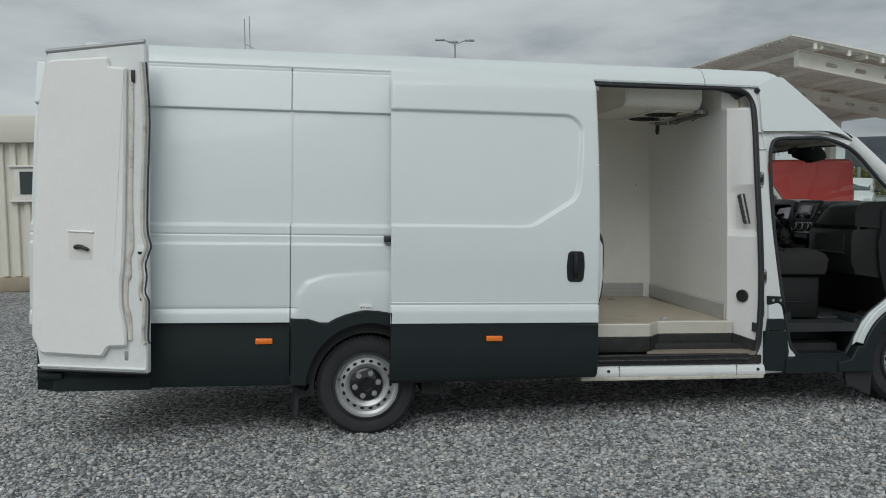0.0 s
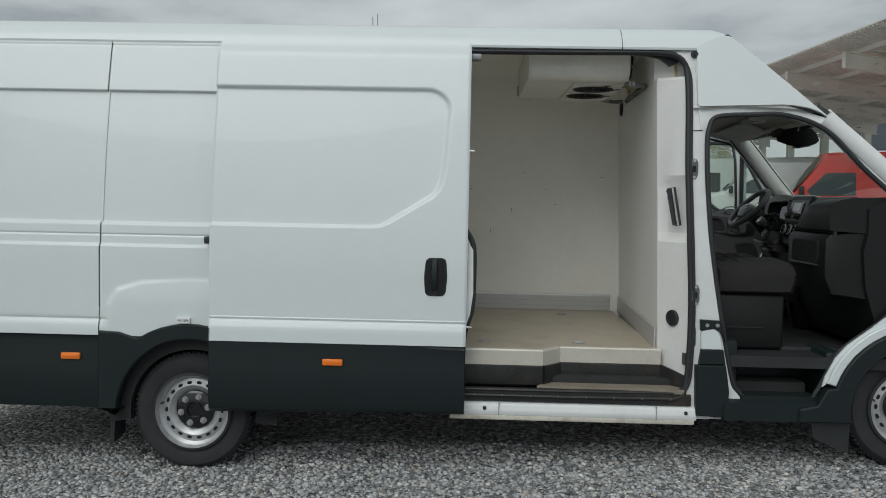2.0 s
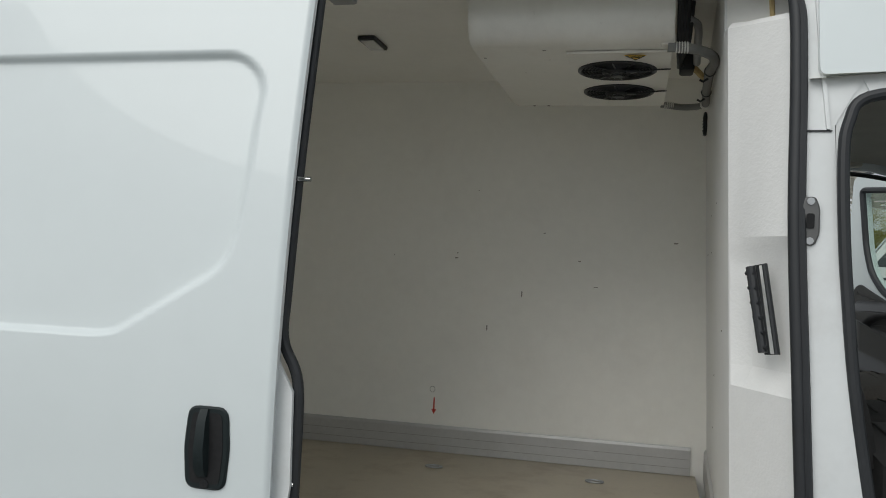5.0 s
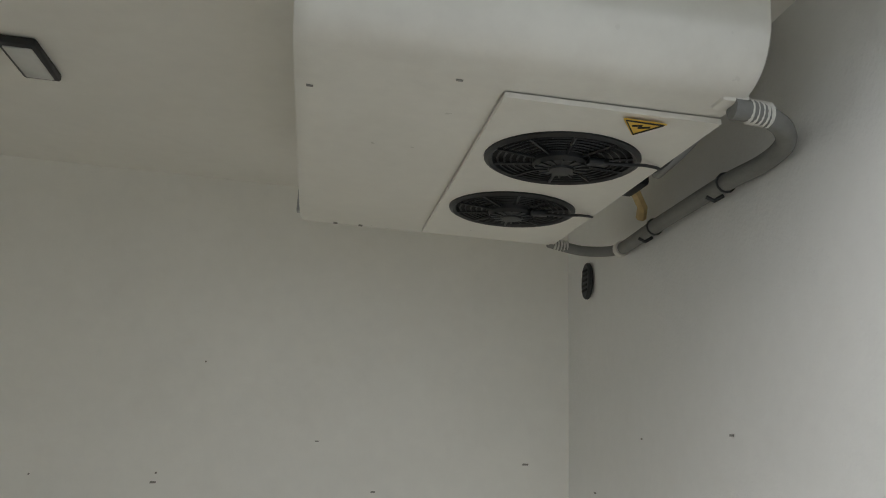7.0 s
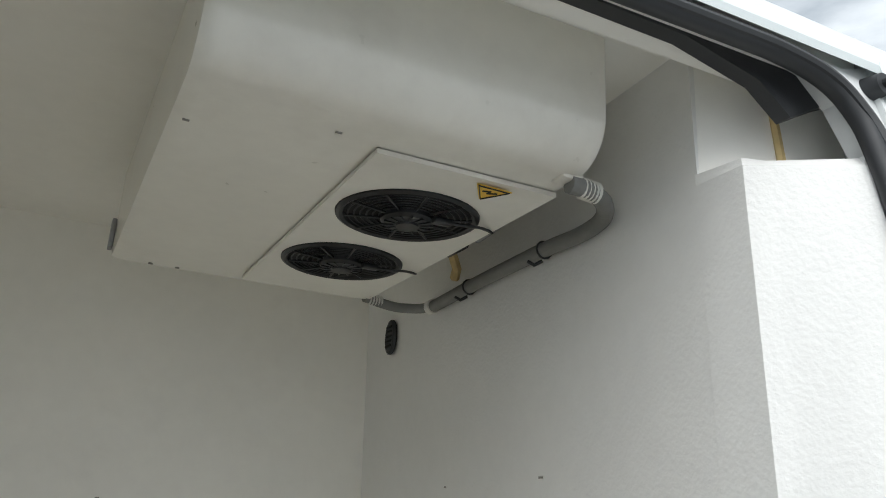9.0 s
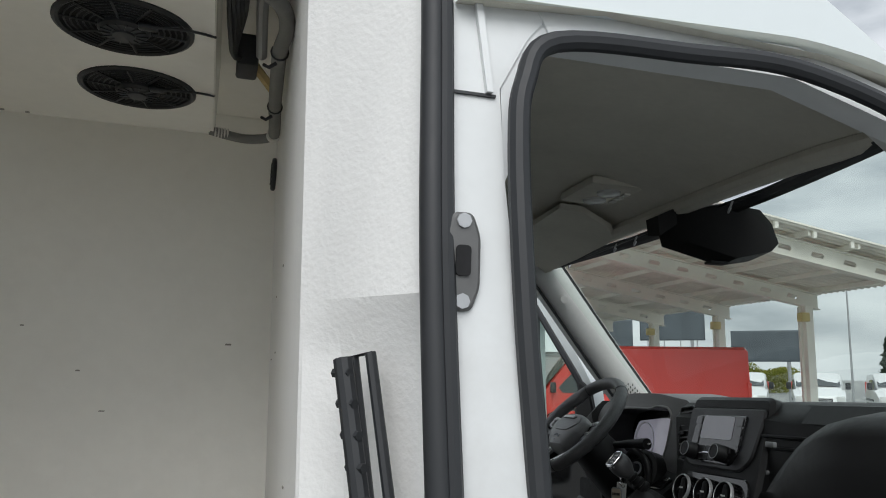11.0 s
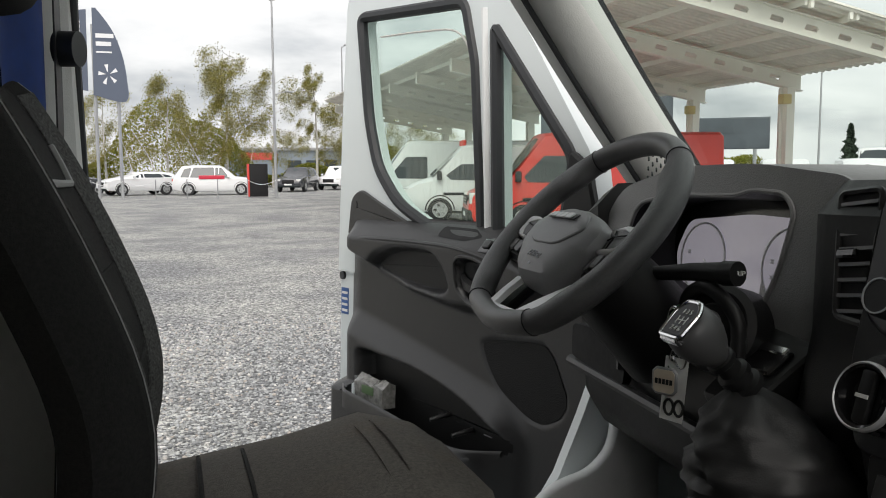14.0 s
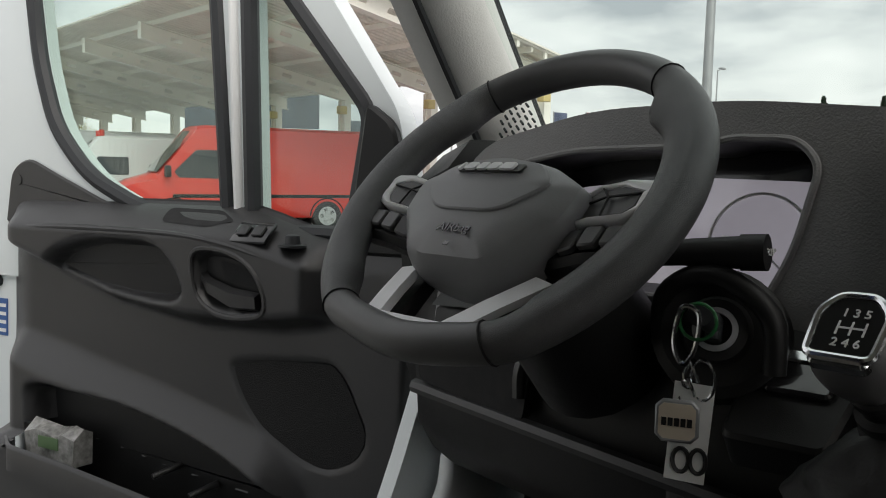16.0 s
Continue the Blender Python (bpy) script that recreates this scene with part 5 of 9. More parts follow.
# ---- evaporator under the ceiling ----
def build_evaporator():
    u = thing("evaporator_unit", "cream plastic ceiling evaporator with two black fans and grey drain hoses", "cooling unit")
    x0, x1, zb, r = 1.955, 2.572, 2.372, 0.080
    prof = [(0.405, CEIL_Z), (0.405, zb + r)] + [(0.405 + r - r * math.cos(radians(a)), zb + r - r * math.sin(radians(a))) for a in range(10, 91, 10)] + [(1.40, zb), (1.46, zb + 0.008), (1.475, zb + 0.03), (1.47, CEIL_Z)]
    rings = []
    for x, s in ((x0, 0.022), (x0 + 0.008, 0.006), (x0 + 0.025, 0.0), (x1 - 0.02, 0.0), (x1 - 0.004, 0.005), (x1, 0.014)):
        rings.append([(x, 0.94 + (y - 0.94) * (1 - s), CEIL_Z + (z - CEIL_Z) * (1 - s * 0.9)) for y, z in prof])
    part("case", loft(rings), UNITM, u, sharp=40)
    plate = [(2.247, 0.545), (2.570, 0.545), (2.570, 1.385), (2.247, 1.385)]
    holes = [(2.400, 0.770), (2.398, 1.108)]
    R = 0.132
    pl = bmesh.new()
    def ring_plate(cx, cy, y0, y1):
        angs = sorted([2 * math.pi * k / 40 for k in range(40)] + [math.atan2(yy - cy, xx - cx) % (2 * math.pi) for xx in (2.247, 2.570) for yy in (y0, y1)])
        n = len(angs)
        circ = [(cx + R * math.cos(a), cy + R * math.sin(a)) for a in angs]
        sq = []
        for a in angs:
            c, s = math.cos(a), math.sin(a)
            tx = ((2.570 if c > 0 else 2.247) - cx) / c if abs(c) > 1e-6 else 1e9
            ty = ((y1 if s > 0 else y0) - cy) / s if abs(s) > 1e-6 else 1e9
            t = min(abs(tx), abs(ty))
            sq.append((cx + c * t, cy + s * t))
        loft([[(x, y, zb - 0.002) for x, y in sq], [(x, y, zb - 0.010) for x, y in sq], [(x, y, zb - 0.010) for x, y in circ], [(x, y, zb - 0.002) for x, y in circ]], pl, caps=False)
    ring_plate(2.400, 0.770, 0.545, 0.940)
    ring_plate(2.398, 1.108, 0.940, 1.385)
    part("fan_plate", pl, UNITM, u, "raised cream fan plate", sharp=25)
    for cx, cy in holes:
        fan = part("fan", lathe([(R - 0.001, -0.002), (R - 0.001, -0.013), (R - 0.008, -0.0165), (R - 0.014, -0.013), (R - 0.016, 0.0), (R - 0.016, -0.002)], 40, m=Matrix.Translation((cx, cy, zb))), FANM, u, "black axial fan behind a wire guard")
        part("fan_back", lathe([(0.0, -0.0025), (R - 0.002, -0.0025), (R - 0.002, -0.0035), (0.0, -0.0035)], 32, m=Matrix.Translation((cx, cy, zb))), DARK, fan)
        wires = bmesh.new()
        for q in range(7):
            rr = 0.052 + 0.0113 * q
            tube([(cx + rr * math.cos(2 * math.pi * k / 32), cy + rr * math.sin(2 * math.pi * k / 32), zb - 0.012) for k in range(32)], 0.0018, 5, wires, closed=True)
        for k in range(10):
            a = 2 * math.pi * k / 10 + 0.2
            tube([(cx + 0.04 * math.cos(a), cy + 0.04 * math.sin(a), zb - 0.015), (cx + 0.117 * math.cos(a), cy + 0.117 * math.sin(a), zb - 0.013)], 0.0028, 5, wires)
        part("guard", wires, FANM, fan, "black wire fan guard")
        part("motor", lathe([(0.050, -0.010), (0.049, -0.020), (0.042, -0.026), (0.022, -0.027), (0.021, -0.031), (0.0, -0.032), (0.0, -0.006)], 28, m=Matrix.Translation((cx, cy, zb))), FANM, fan)
        ribs = bmesh.new()
        for k in range(14):
            a = 2 * math.pi * k / 14
            box((0.024, -0.0015, -0.0285), (0.046, 0.0015, -0.0255), 0, ribs, Matrix.Translation((cx, cy, zb)) @ Matrix.Rotation(a, 4, "Z"))
        part("motor_ribs", ribs, FANM, fan)
        part("connector", box((cx + 0.030, cy - 0.055, zb - 0.03), (cx + 0.065, cy - 0.035, zb - 0.018), 0.004), FANM, fan)
        part("cable", tube(spline([(cx + 0.05, cy - 0.05, zb - 0.026), (cx + 0.09, cy - 0.065, zb - 0.03), (cx + 0.13, cy - 0.045, zb - 0.020), (cx + 0.172, cy - 0.01, zb - 0.010)], 5), 0.0028, 6), RUBBER, fan)
    tri = [(2.436, 0.603), (2.512, 0.598), (2.478, 0.548)]
    w = part("warning_sticker", prism(rounded([(2.425, 0.556), (2.495, 0.559), (2.461, 0.614)], 0.004), lambda a, b, c: (a, b, zb - 0.014 - c), 0.0, 0.001), YELLOW, u, "yellow high voltage warning triangle", smooth=False)
    part("sticker_border", tube([(a, b, zb - 0.0155) for a, b in ((2.431, 0.5595), (2.489, 0.562), (2.461, 0.609))], 0.0018, 4, closed=True), BLACKINK, w)
    part("lightning_bolt", tube([(2.447, 0.577, zb - 0.0155), (2.460, 0.572, zb - 0.0155), (2.458, 0.582, zb - 0.0155), (2.474, 0.575, zb - 0.0155)], 0.002, 4), BLACKINK, w)
    for x, y in ((1.977, 0.611), (2.10, 1.42), (2.04, 1.42), (2.33, 0.945), (2.18, 0.53)):
        part("plug", box((x - 0.005, y - 0.0022, zb - 0.002), (x + 0.005, y + 0.0022, zb + 0.002), 0.0008), SCUFF, u)
    part("side_bracket", box((1.944, 1.435, 2.40), (1.954, 1.47, 2.47), 0.002), GALV, u)
    part("drain_cover", box((2.535, 0.475, 2.40), (2.578, 0.515, 2.366), 0.008), UNITM, u)
    path = [(2.555, 0.487, 2.362), (2.60, 0.490, 2.360), (2.650, 0.520, 2.358), (2.690, 0.580, 2.357), (2.704, 0.665, 2.356), (2.699, 0.77, 2.356), (2.706, 0.95, 2.357), (2.714, 1.11, 2.358), (2.724, 1.25, 2.358), (2.728, 1.325, 2.358)]
    part("drain_hose", tube(spline(path, 7), 0.0155, 12), HOSE, u, "grey insulated drain hose")
    part("drain_hose", tube(spline([(2.724, 1.340, 2.358), (2.705, 1.372, 2.357), (2.655, 1.397, 2.358), (2.605, 1.393, 2.362), (2.56, 1.385, 2.368)], 6), 0.013, 12), HOSE, u)
    for k in range(5):
        part("ribbed_end", lathe([(0.0155, -0.003), (0.0185, 0), (0.0155, 0.003), (0.0, 0.003), (0, -0.003)], 16, m=Matrix.Translation((2.580 + 0.008 * k, 0.4885 + 0.001 * k, 2.361)) @ Matrix.Rotation(radians(90), 4, "Y")), WPLAST, u)
        part("ribbed_end", lathe([(0.012, -0.003), (0.015, 0), (0.012, 0.003), (0.0, 0.003), (0, -0.003)], 16, m=Matrix.Translation((2.575 + 0.008 * k, 1.388 + 0.001 * k, 2.365)) @ Matrix.Rotation(radians(90), 4, "Y")), WPLAST, u)
    part("hose_tee", lathe([(0.019, -0.010), (0.019, 0.010), (0.0, 0.010), (0, -0.010)], 14, m=Matrix.Translation((2.727, 1.335, 2.358)) @ Matrix.Rotation(radians(90), 4, "X")), WPLAST, u)
    for y in (0.775, 1.11):
        x, z = 2.699 + (y - 0.77) * 0.044, 2.356 + (y - 0.77) * 0.006
        c = part("hose_clip", tube([(x + 0.0175 * math.cos(a), y, z + 0.0175 * math.sin(a)) for a in [2 * math.pi * k / 12 for k in range(12)]], 0.0022, 5, closed=True), RUBBER, u, "black cable tie")
        part("tie_tail", tube([(x - 0.005, y, z - 0.024), (x - 0.02, y + 0.004, z - 0.034), (x - 0.03, y + 0.012, z - 0.026)], 0.004, 6), RUBBER, c)
    for k in range(5):
        dx = 0.012 * k
        part("wiring", tube(spline([(2.588 + dx, 0.56 + 0.03 * k, 2.56), (2.592 + dx * 0.7, 0.68, 2.43), (2.60 + dx * 0.5, 0.80, 2.39 + 0.012 * k), (2.61, 0.98, 2.42), (2.65, 1.08, 2.47)], 6), 0.006, 6), RUBBER, u, "bundle of black wires and pipes")
    part("pipe_elbow", tube(spline([(2.60, 0.66, 2.50), (2.65, 0.70, 2.49), (2.66, 0.82, 2.45), (2.67, 1.0, 2.44)], 6), 0.013, 10), GALV, u)
    part("valve_block", box((2.615, 1.02, 2.42), (2.665, 1.12, 2.50), 0.008), RUBBER, u)


build_evaporator()

# ---- cab interior ----
def build_cab_shell():
    part("headliner", loft([[(x, y, z - 0.05 * (abs(y - 0.98) / 0.9) ** 4) for y in steps(0.10, 1.86, 0.11)] for x, z in ((2.885, 2.22), (3.1, 2.235), (3.45, 2.225), (3.62, 2.195), (3.70, 2.165))], caps=False, closed=False), HEADL, van, "beige moulded headliner")
    part("headliner_edge", tube([(3.70, y, 2.155 - 0.05 * (abs(y - 0.98) / 0.9) ** 4) for y in steps(0.14, 1.82, 0.12)], 0.022, 10), HEADL, van)
    part("cab_back_wall", box((2.84, 0.44, 0.7), (2.862, 1.9, 2.3)), HEADL, van, smooth=False)
    part("b_pillar_trim", loft([[(2.87, 0.78 * skin(z) + 0.07, z), (2.93 + max(0, 1.6 - z) * 0.2, 0.78 * skin(z) + 0.07, z), (2.93 + max(0, 1.6 - z) * 0.2, 0.30, z), (2.87, 0.44, z)] for z in (0.6, 1.0, 1.4, 1.7, 2.0, 2.2)]), PILLARM, van, "light grey passenger door pillar trim")
    part("cab_floor", prism([(2.86, 0.02), (4.2, 0.02), (4.2, 1.95), (2.86, 1.95)], lambda u, v, w: (u, v, w), 0.70, 0.765), RUBBER, van, smooth=False)
    mat_ = part("floor_mat", prism(rounded([(3.35, 0.25), (3.9, 0.22), (3.95, 0.95), (3.3, 0.95)], 0.06), lambda u, v, w: (u, v, w), 0.767, 0.785), chequer_material("ribbed_floor_mat", (0.03, 0.031, 0.032), 28), van, "black ribbed rubber floor mat")
    part("entry_step", prism(rounded([(3.18, 0.0), (3.62, 0.0), (3.60, 0.30), (3.20, 0.30)], 0.03), lambda u, v, w: (u, v, w), 0.50, 0.54), CLAD, van, "black plastic cab entry step")
    part("step_wall", box((3.10, 0.28, 0.5), (3.75, 0.33, 0.78), 0.02), CLAD, van)
    part("step_wall", box((3.66, 0.03, 0.5), (3.76, 0.33, 0.80), 0.03), CLAD, van)
    part("step_wall", box((3.02, 0.06, 0.5), (3.18, 0.33, 0.85), 0.03), CLAD, van)
    part("firewall", box((4.2, 0.05, 0.6), (4.24, 1.9, 1.66)), DASH, van)
    # left door frame: B pillar trim, black edge, sill
    part("left_b_pillar_trim", loft([[(2.86, 1.80, z), (2.945 + o, 1.80, z), (2.995 + o, 1.86, z), (3.0 + o, 1.95, z), (2.86, 1.95, z)] for z, o in ((0.75, 0.04), (1.2, 0.03), (1.6, 0.015), (1.95, 0.0), (2.12, 0.01), (2.20, 0.06))]), PILLARM, van, "light grey door pillar trim")
    seal = [(3.02, 0.8), (3.03, 1.2), (3.01, 1.6), (2.998, 1.93), (3.001, 2.075), (3.023, 2.135), (3.065, 2.163), (3.191, 2.168), (3.323, 2.158), (3.46, 2.143), (3.604, 2.115), (3.668, 2.09), (3.733, 2.043), (3.818, 1.963), (3.903, 1.873), (3.965, 1.80), (4.07, 1.67), (4.06, 1.4), (4.0, 1.1), (3.9, 0.85)]
    part("left_door_seal", tube(spline([(x, WIDTH - 0.8 * skin(z) - 0.014, z) for x, z in seal], 7), 0.010, 10), RUBBER, van, "black rubber door seal")
    ap = spline([(3.66, 1.745, 2.17), (3.80, 1.80, 2.03), (3.97, 1.84, 1.84), (4.14, 1.875, 1.655), (4.2, 1.88, 1.58)], 5)
    ring = []
    for i, p in enumerate(ap):
        t = (ap[min(i + 1, len(ap) - 1)] - ap[max(i - 1, 0)]).normalized()
        s = Vector((0, 1, 0)).cross(t).normalized()
        o = Vector((0, 1, 0))
        w = 0.066
        ring.append([p + s * a * w + o * b for a, b in ((-1.0, 0.05), (-0.95, -0.005), (-0.55, -0.035), (0.1, -0.045), (0.7, -0.03), (1.0, 0.0), (1.0, 0.05))])
    pil = part("a_pillar_trim", loft(ring), PILLARM, van, "light grey windscreen pillar trim", sharp=70)
    part("pillar_seal", loft([[r[0].lerp(r[1], -0.15) + Vector((0, 0, -0.004)), r[1] + Vector((-0.012, -0.010, -0.010)), r[1].lerp(r[2], 0.55) + Vector((0, -0.012, 0)), r[2] + Vector((0, 0.003, 0)), r[0]] for r in ring]), RUBBER, pil, "thick black door seal along the pillar", sharp=60)
    part("screen_edge", tube([r[5] for r in ring], 0.006, 6), RUBBER, pil)
    p = ap[5]
    part("trim_clip", cyl(p + Vector((-0.03, -0.050, -0.01)), p + Vector((-0.025, -0.036, -0.008)), 0.012, seg=18), PILLARM, pil)
    gm = bmesh.new()
    for i in range(9):
        for j in range(7):
            if abs(i - 4) + abs(j - 3) < 6:
                q = Vector((4.035 + 0.010 * i - 0.009 * j, 1.79 + 0.002 * i, 1.76 - 0.010 * i - 0.008 * j))
                cyl(q + Vector((-0.004, -0.004, -0.004)), q + Vector((0.002, 0.006, 0.002)), 0.0019, seg=6, bm=gm)
    tagged(part("speaker_grille", gm, CLAD, pil), kind="stuff")
    part("outer_a_pillar", tube(spline([(3.66, 1.83, 2.16), (3.84, 1.89, 1.97), (4.02, 1.92, 1.76), (4.12, 1.93, 1.62)], 5), 0.016, 10, flat=1.3), RUBBER, van)
    inner = rounded([(3.73, 0.767), (3.745, 0.92), (3.782, 1.002), (3.85, 1.080), (3.943, 1.105), (3.985, 1.148), (4.0, 1.28), (4.10, 1.28), (4.10, 0.767)], [0.01, 0.05, 0.05, 0.05, 0.05, 0.04, 0.01, 0.01, 0.01])
    part("sill_panel", prism(inner, lambda u, v, w: (u, w, v), 1.868, 1.90, bev=0.008), JAMB, van, "white painted sill panel in the doorway", sharp=50)
    # right pillar from inside
    part("right_a_pillar_trim", tube(spline([(3.66, 0.215, 2.16), (3.84, 0.17, 1.98), (4.16, 0.10, 1.64)], 6), 0.038, 10, flat=1.3), PILLARM, van)
    # visor, roof console, mirror unit
    vs = part("sun_visor", loft([[Vector(a).lerp(Vector(b), t) + Vector((0, 0, o)) for t, o in ((0, 0), (0.02, -0.012), (0.5, -0.016), (0.98, -0.012), (1, 0), (0.5, 0.002))] for a, b in (((3.49, 1.15, 2.20), (3.49, 1.74, 2.175)), ((3.55, 1.14, 2.195), (3.55, 1.76, 2.17)), ((3.66, 1.19, 2.165), (3.66, 1.78, 2.13)), ((3.70, 1.24, 2.145), (3.69, 1.74, 2.115)))]), HEADL, van, "grey fabric sun visor")
    part("visor_clip", cyl((3.70, 1.22, 2.155), (3.70, 1.25, 2.15), 0.012, seg=10), RUBBER, vs)
    con = part("roof_console", box((3.47, 0.92, 2.195), (3.62, 1.12, 2.22), 0.012), HEADL, van, "pale roof console with reading lamps")
    for y in (0.98, 1.06):
        part("reading_lamp", lathe([(0.03, -0.004), (0.03, 0.004), (0.02, 0.008), (0, 0.008), (0, -0.004)], 20, m=Matrix.Translation((3.545, y, 2.193)) @ Matrix.Rotation(radians(180), 4, "X")), LENS, con)
    for k in range(3):
        part("console_button", box((3.585, 0.97 + 0.035 * k, 2.189), (3.602, 0.992 + 0.035 * k, 2.196), 0.002), WPLAST, con)
    for y, x in ((1.70, 3.18), (1.73, 3.37)):
        part("headliner_pad", box((x - 0.025, y - 0.03, 2.165), (x + 0.025, y + 0.03, 2.182), 0.006), HEADL, van)
    mr = part("mirror_unit", loft([[(3.66, 0.955, 2.135), (3.675, 0.95, 2.06), (3.70, 0.92, 2.045), (3.71, 0.89, 2.065), (3.70, 0.885, 2.14)], [(3.74, 0.93, 2.165), (3.745, 0.925, 2.045), (3.79, 0.88, 2.01), (3.80, 0.82, 2.02), (3.77, 0.815, 2.15)], [(3.80, 0.90, 2.165), (3.80, 0.89, 2.06), (3.85, 0.85, 2.02), (3.865, 0.78, 2.035), (3.83, 0.77, 2.13)], [(3.845, 0.85, 2.155), (3.85, 0.845, 2.075), (3.872, 0.82, 2.05), (3.882, 0.775, 2.055), (3.86, 0.77, 2.10)]]), DASH, van, "black mirror camera housing under the windscreen's top")
    part("housing_slot", box((3.742, 0.84, 2.008), (3.79, 0.87, 2.014), 0.001), DARK, mr)
    arm = part("mirror_arm", loft([[(3.635, 0.955, 2.125), (3.64, 0.955, 2.085), (3.65, 0.915, 2.08), (3.645, 0.915, 2.13)], [(3.675, 0.94, 2.145), (3.68, 0.94, 2.115), (3.69, 0.90, 2.11), (3.685, 0.90, 2.15)]]), DASH, mr)
    part("arm_screw", cyl((3.665, 0.925, 2.115), (3.66, 0.922, 2.11), 0.006, seg=10), GALV, mr)
    part("windscreen_cable", tube(spline([(3.72, 1.66, 2.118), (3.735, 1.4, 2.13), (3.745, 1.1, 2.14), (3.76, 0.8, 2.145), (3.75, 0.5, 2.14)], 5), 0.004, 6), RUBBER, van)
    for y in (1.62, 1.30, 1.18, 0.74):
        part("cable_hook", tube(spline([(3.735, y, 2.135), (3.73, y + 0.006, 2.118), (3.735, y + 0.018, 2.112), (3.745, y + 0.022, 2.125)], 4), 0.0025, 5), GALV, van)


build_cab_shell()


def seat_body(name, label, parts, m=None):
    t = thing(name, label, "seat", VAN if m is None else VAN @ m)
    for pname, bm, mat_, lab in parts:
        part(pname, bm, mat_, t, lab, sharp=50)
    return t


def cushion(x0, x1, y0, y1, z0, z1, crown=0.02, nose=0.05, n=10, slope=0.0):
    """An upholstered block: rounded rims, crowned top, rolled front edge."""
    rings = []
    for i in range(n + 1):
        t = i / n
        y = y0 + (y1 - y0) * t
        e = min(t, 1 - t) * 2
        r = 0.04 * (1 - min(1, e * 3.2)) ** 2
        top = z1 - r + crown * math.sin(math.pi * t)
        fall = lambda x: slope * (x1 - x) / (x1 - x0)
        rings.append([(x0 + r, y, z0 + r * 0.5), (x1 - r - nose * 0.3, y, z0 + r * 0.5), (x1 - r, y, z0 + (z1 - z0) * 0.35), (x1 - r * 0.8, y, z0 + (z1 - z0) * 0.62), (x1 - nose * 0.5, y, top - 0.018), (x1 - nose * 1.6, y, top + 0.003), ((x0 + x1) / 2, y, top - 0.004 - fall((x0 + x1) / 2)), (x0 + 0.06, y, top - 0.010 - fall(x0)), (x0 + r, y, top - 0.004 - fall(x0))])
    return loft(rings)


BACK = [(-1.0, 0.25), (-0.97, 0.62), (-0.86, 1.0), (-0.74, 1.05), (-0.60, 0.80), (0.0, 0.74), (0.60, 0.80), (0.74, 1.05), (0.86, 1.0), (0.97, 0.62), (1.0, 0.25), (0.9, -0.25), (0, -0.35), (-0.9, -0.25)]


def back_frames(line, y0, y1, thick):
    """Points along a seat back with the forward normal, half width and depth at each."""
    pts = [p for p in spline([(x, 0, z) for x, z in line], 4)]
    out, m_ = [], len(pts)
    for i, p in enumerate(pts):
        t = (pts[min(i + 1, m_ - 1)] - pts[max(i - 1, 0)]).normalized()
        s = i / (m_ - 1)
        half = (y1 - y0) / 2 * (1 - 0.10 * s - 0.22 * max(0, s - 0.82) / 0.18)
        out.append((p, Vector((t.z, 0, -t.x)), half, thick * (1 - 0.55 * max(0, s - 0.85) / 0.15)))
    return out


def backrest(line, y0, y1, thick):
    """A back following a line of (x, z) with raised side wings."""
    yc = (y0 + y1) / 2
    return loft([[Vector((p.x, yc + a * half, p.z)) + nf * (b * th) for a, b in BACK] for p, nf, half, th in back_frames(line, y0, y1, thick)])


def on_back(line, y0, y1, thick, a, k, lift):
    """A point on the front of a seat back: a across, k along its frames."""
    fr = back_frames(line, y0, y1, thick)
    p, nf, half, th = fr[max(0, min(len(fr) - 1, k))]
    b = float(np.interp(a, [q[0] for q in BACK[:11]], [q[1] for q in BACK[:11]]))
    return Vector((p.x, (y0 + y1) / 2 + a * half, p.z)) + nf * (b * th + lift)


def dress_back(seat, line, y0, y1, thick):
    """Speckled strips, stitched seams, shoulder piping and quilting grooves of one back."""
    n = (len(line) - 1) * 4
    for sg in (-1, 1):
        ring = []
        for k in range(1, n - 3):
            ring.append([on_back(line, y0, y1, thick, sg * a, k, l_) for a, l_ in ((0.60, 0.0025), (0.67, 0.0025), (0.745, 0.0025), (0.745, -0.004), (0.60, -0.004))])
        part("bolster_strip", loft(ring), FABRIC2, seat, "speckled grey bolster strip")
        part("stitching", tube([on_back(line, y0, y1, thick, sg * 0.757, k, 0.0006) for k in range(1, n - 2)], 0.0009, 5), PIPING, seat, "pale stitched seam")
    k0 = n - 9
    top = [on_back(line, y0, y1, thick, a, k0 + d, 0.002) for a, d in ((-0.60, 2), (-0.56, 1), (-0.50, 0), (-0.2, 0), (0.2, 0), (0.50, 0), (0.56, 1), (0.60, 2))]
    part("shoulder_piping", tube(top, 0.0050, 6), PIPING, seat, "pale grey shoulder piping")
    for k in range(3, k0 - 1, 4):
        part("back_seam", tube([on_back(line, y0, y1, thick, a, k, 0.0) for a in (-0.58, -0.2, 0.2, 0.58)], 0.0028, 6), FABRIC, seat)


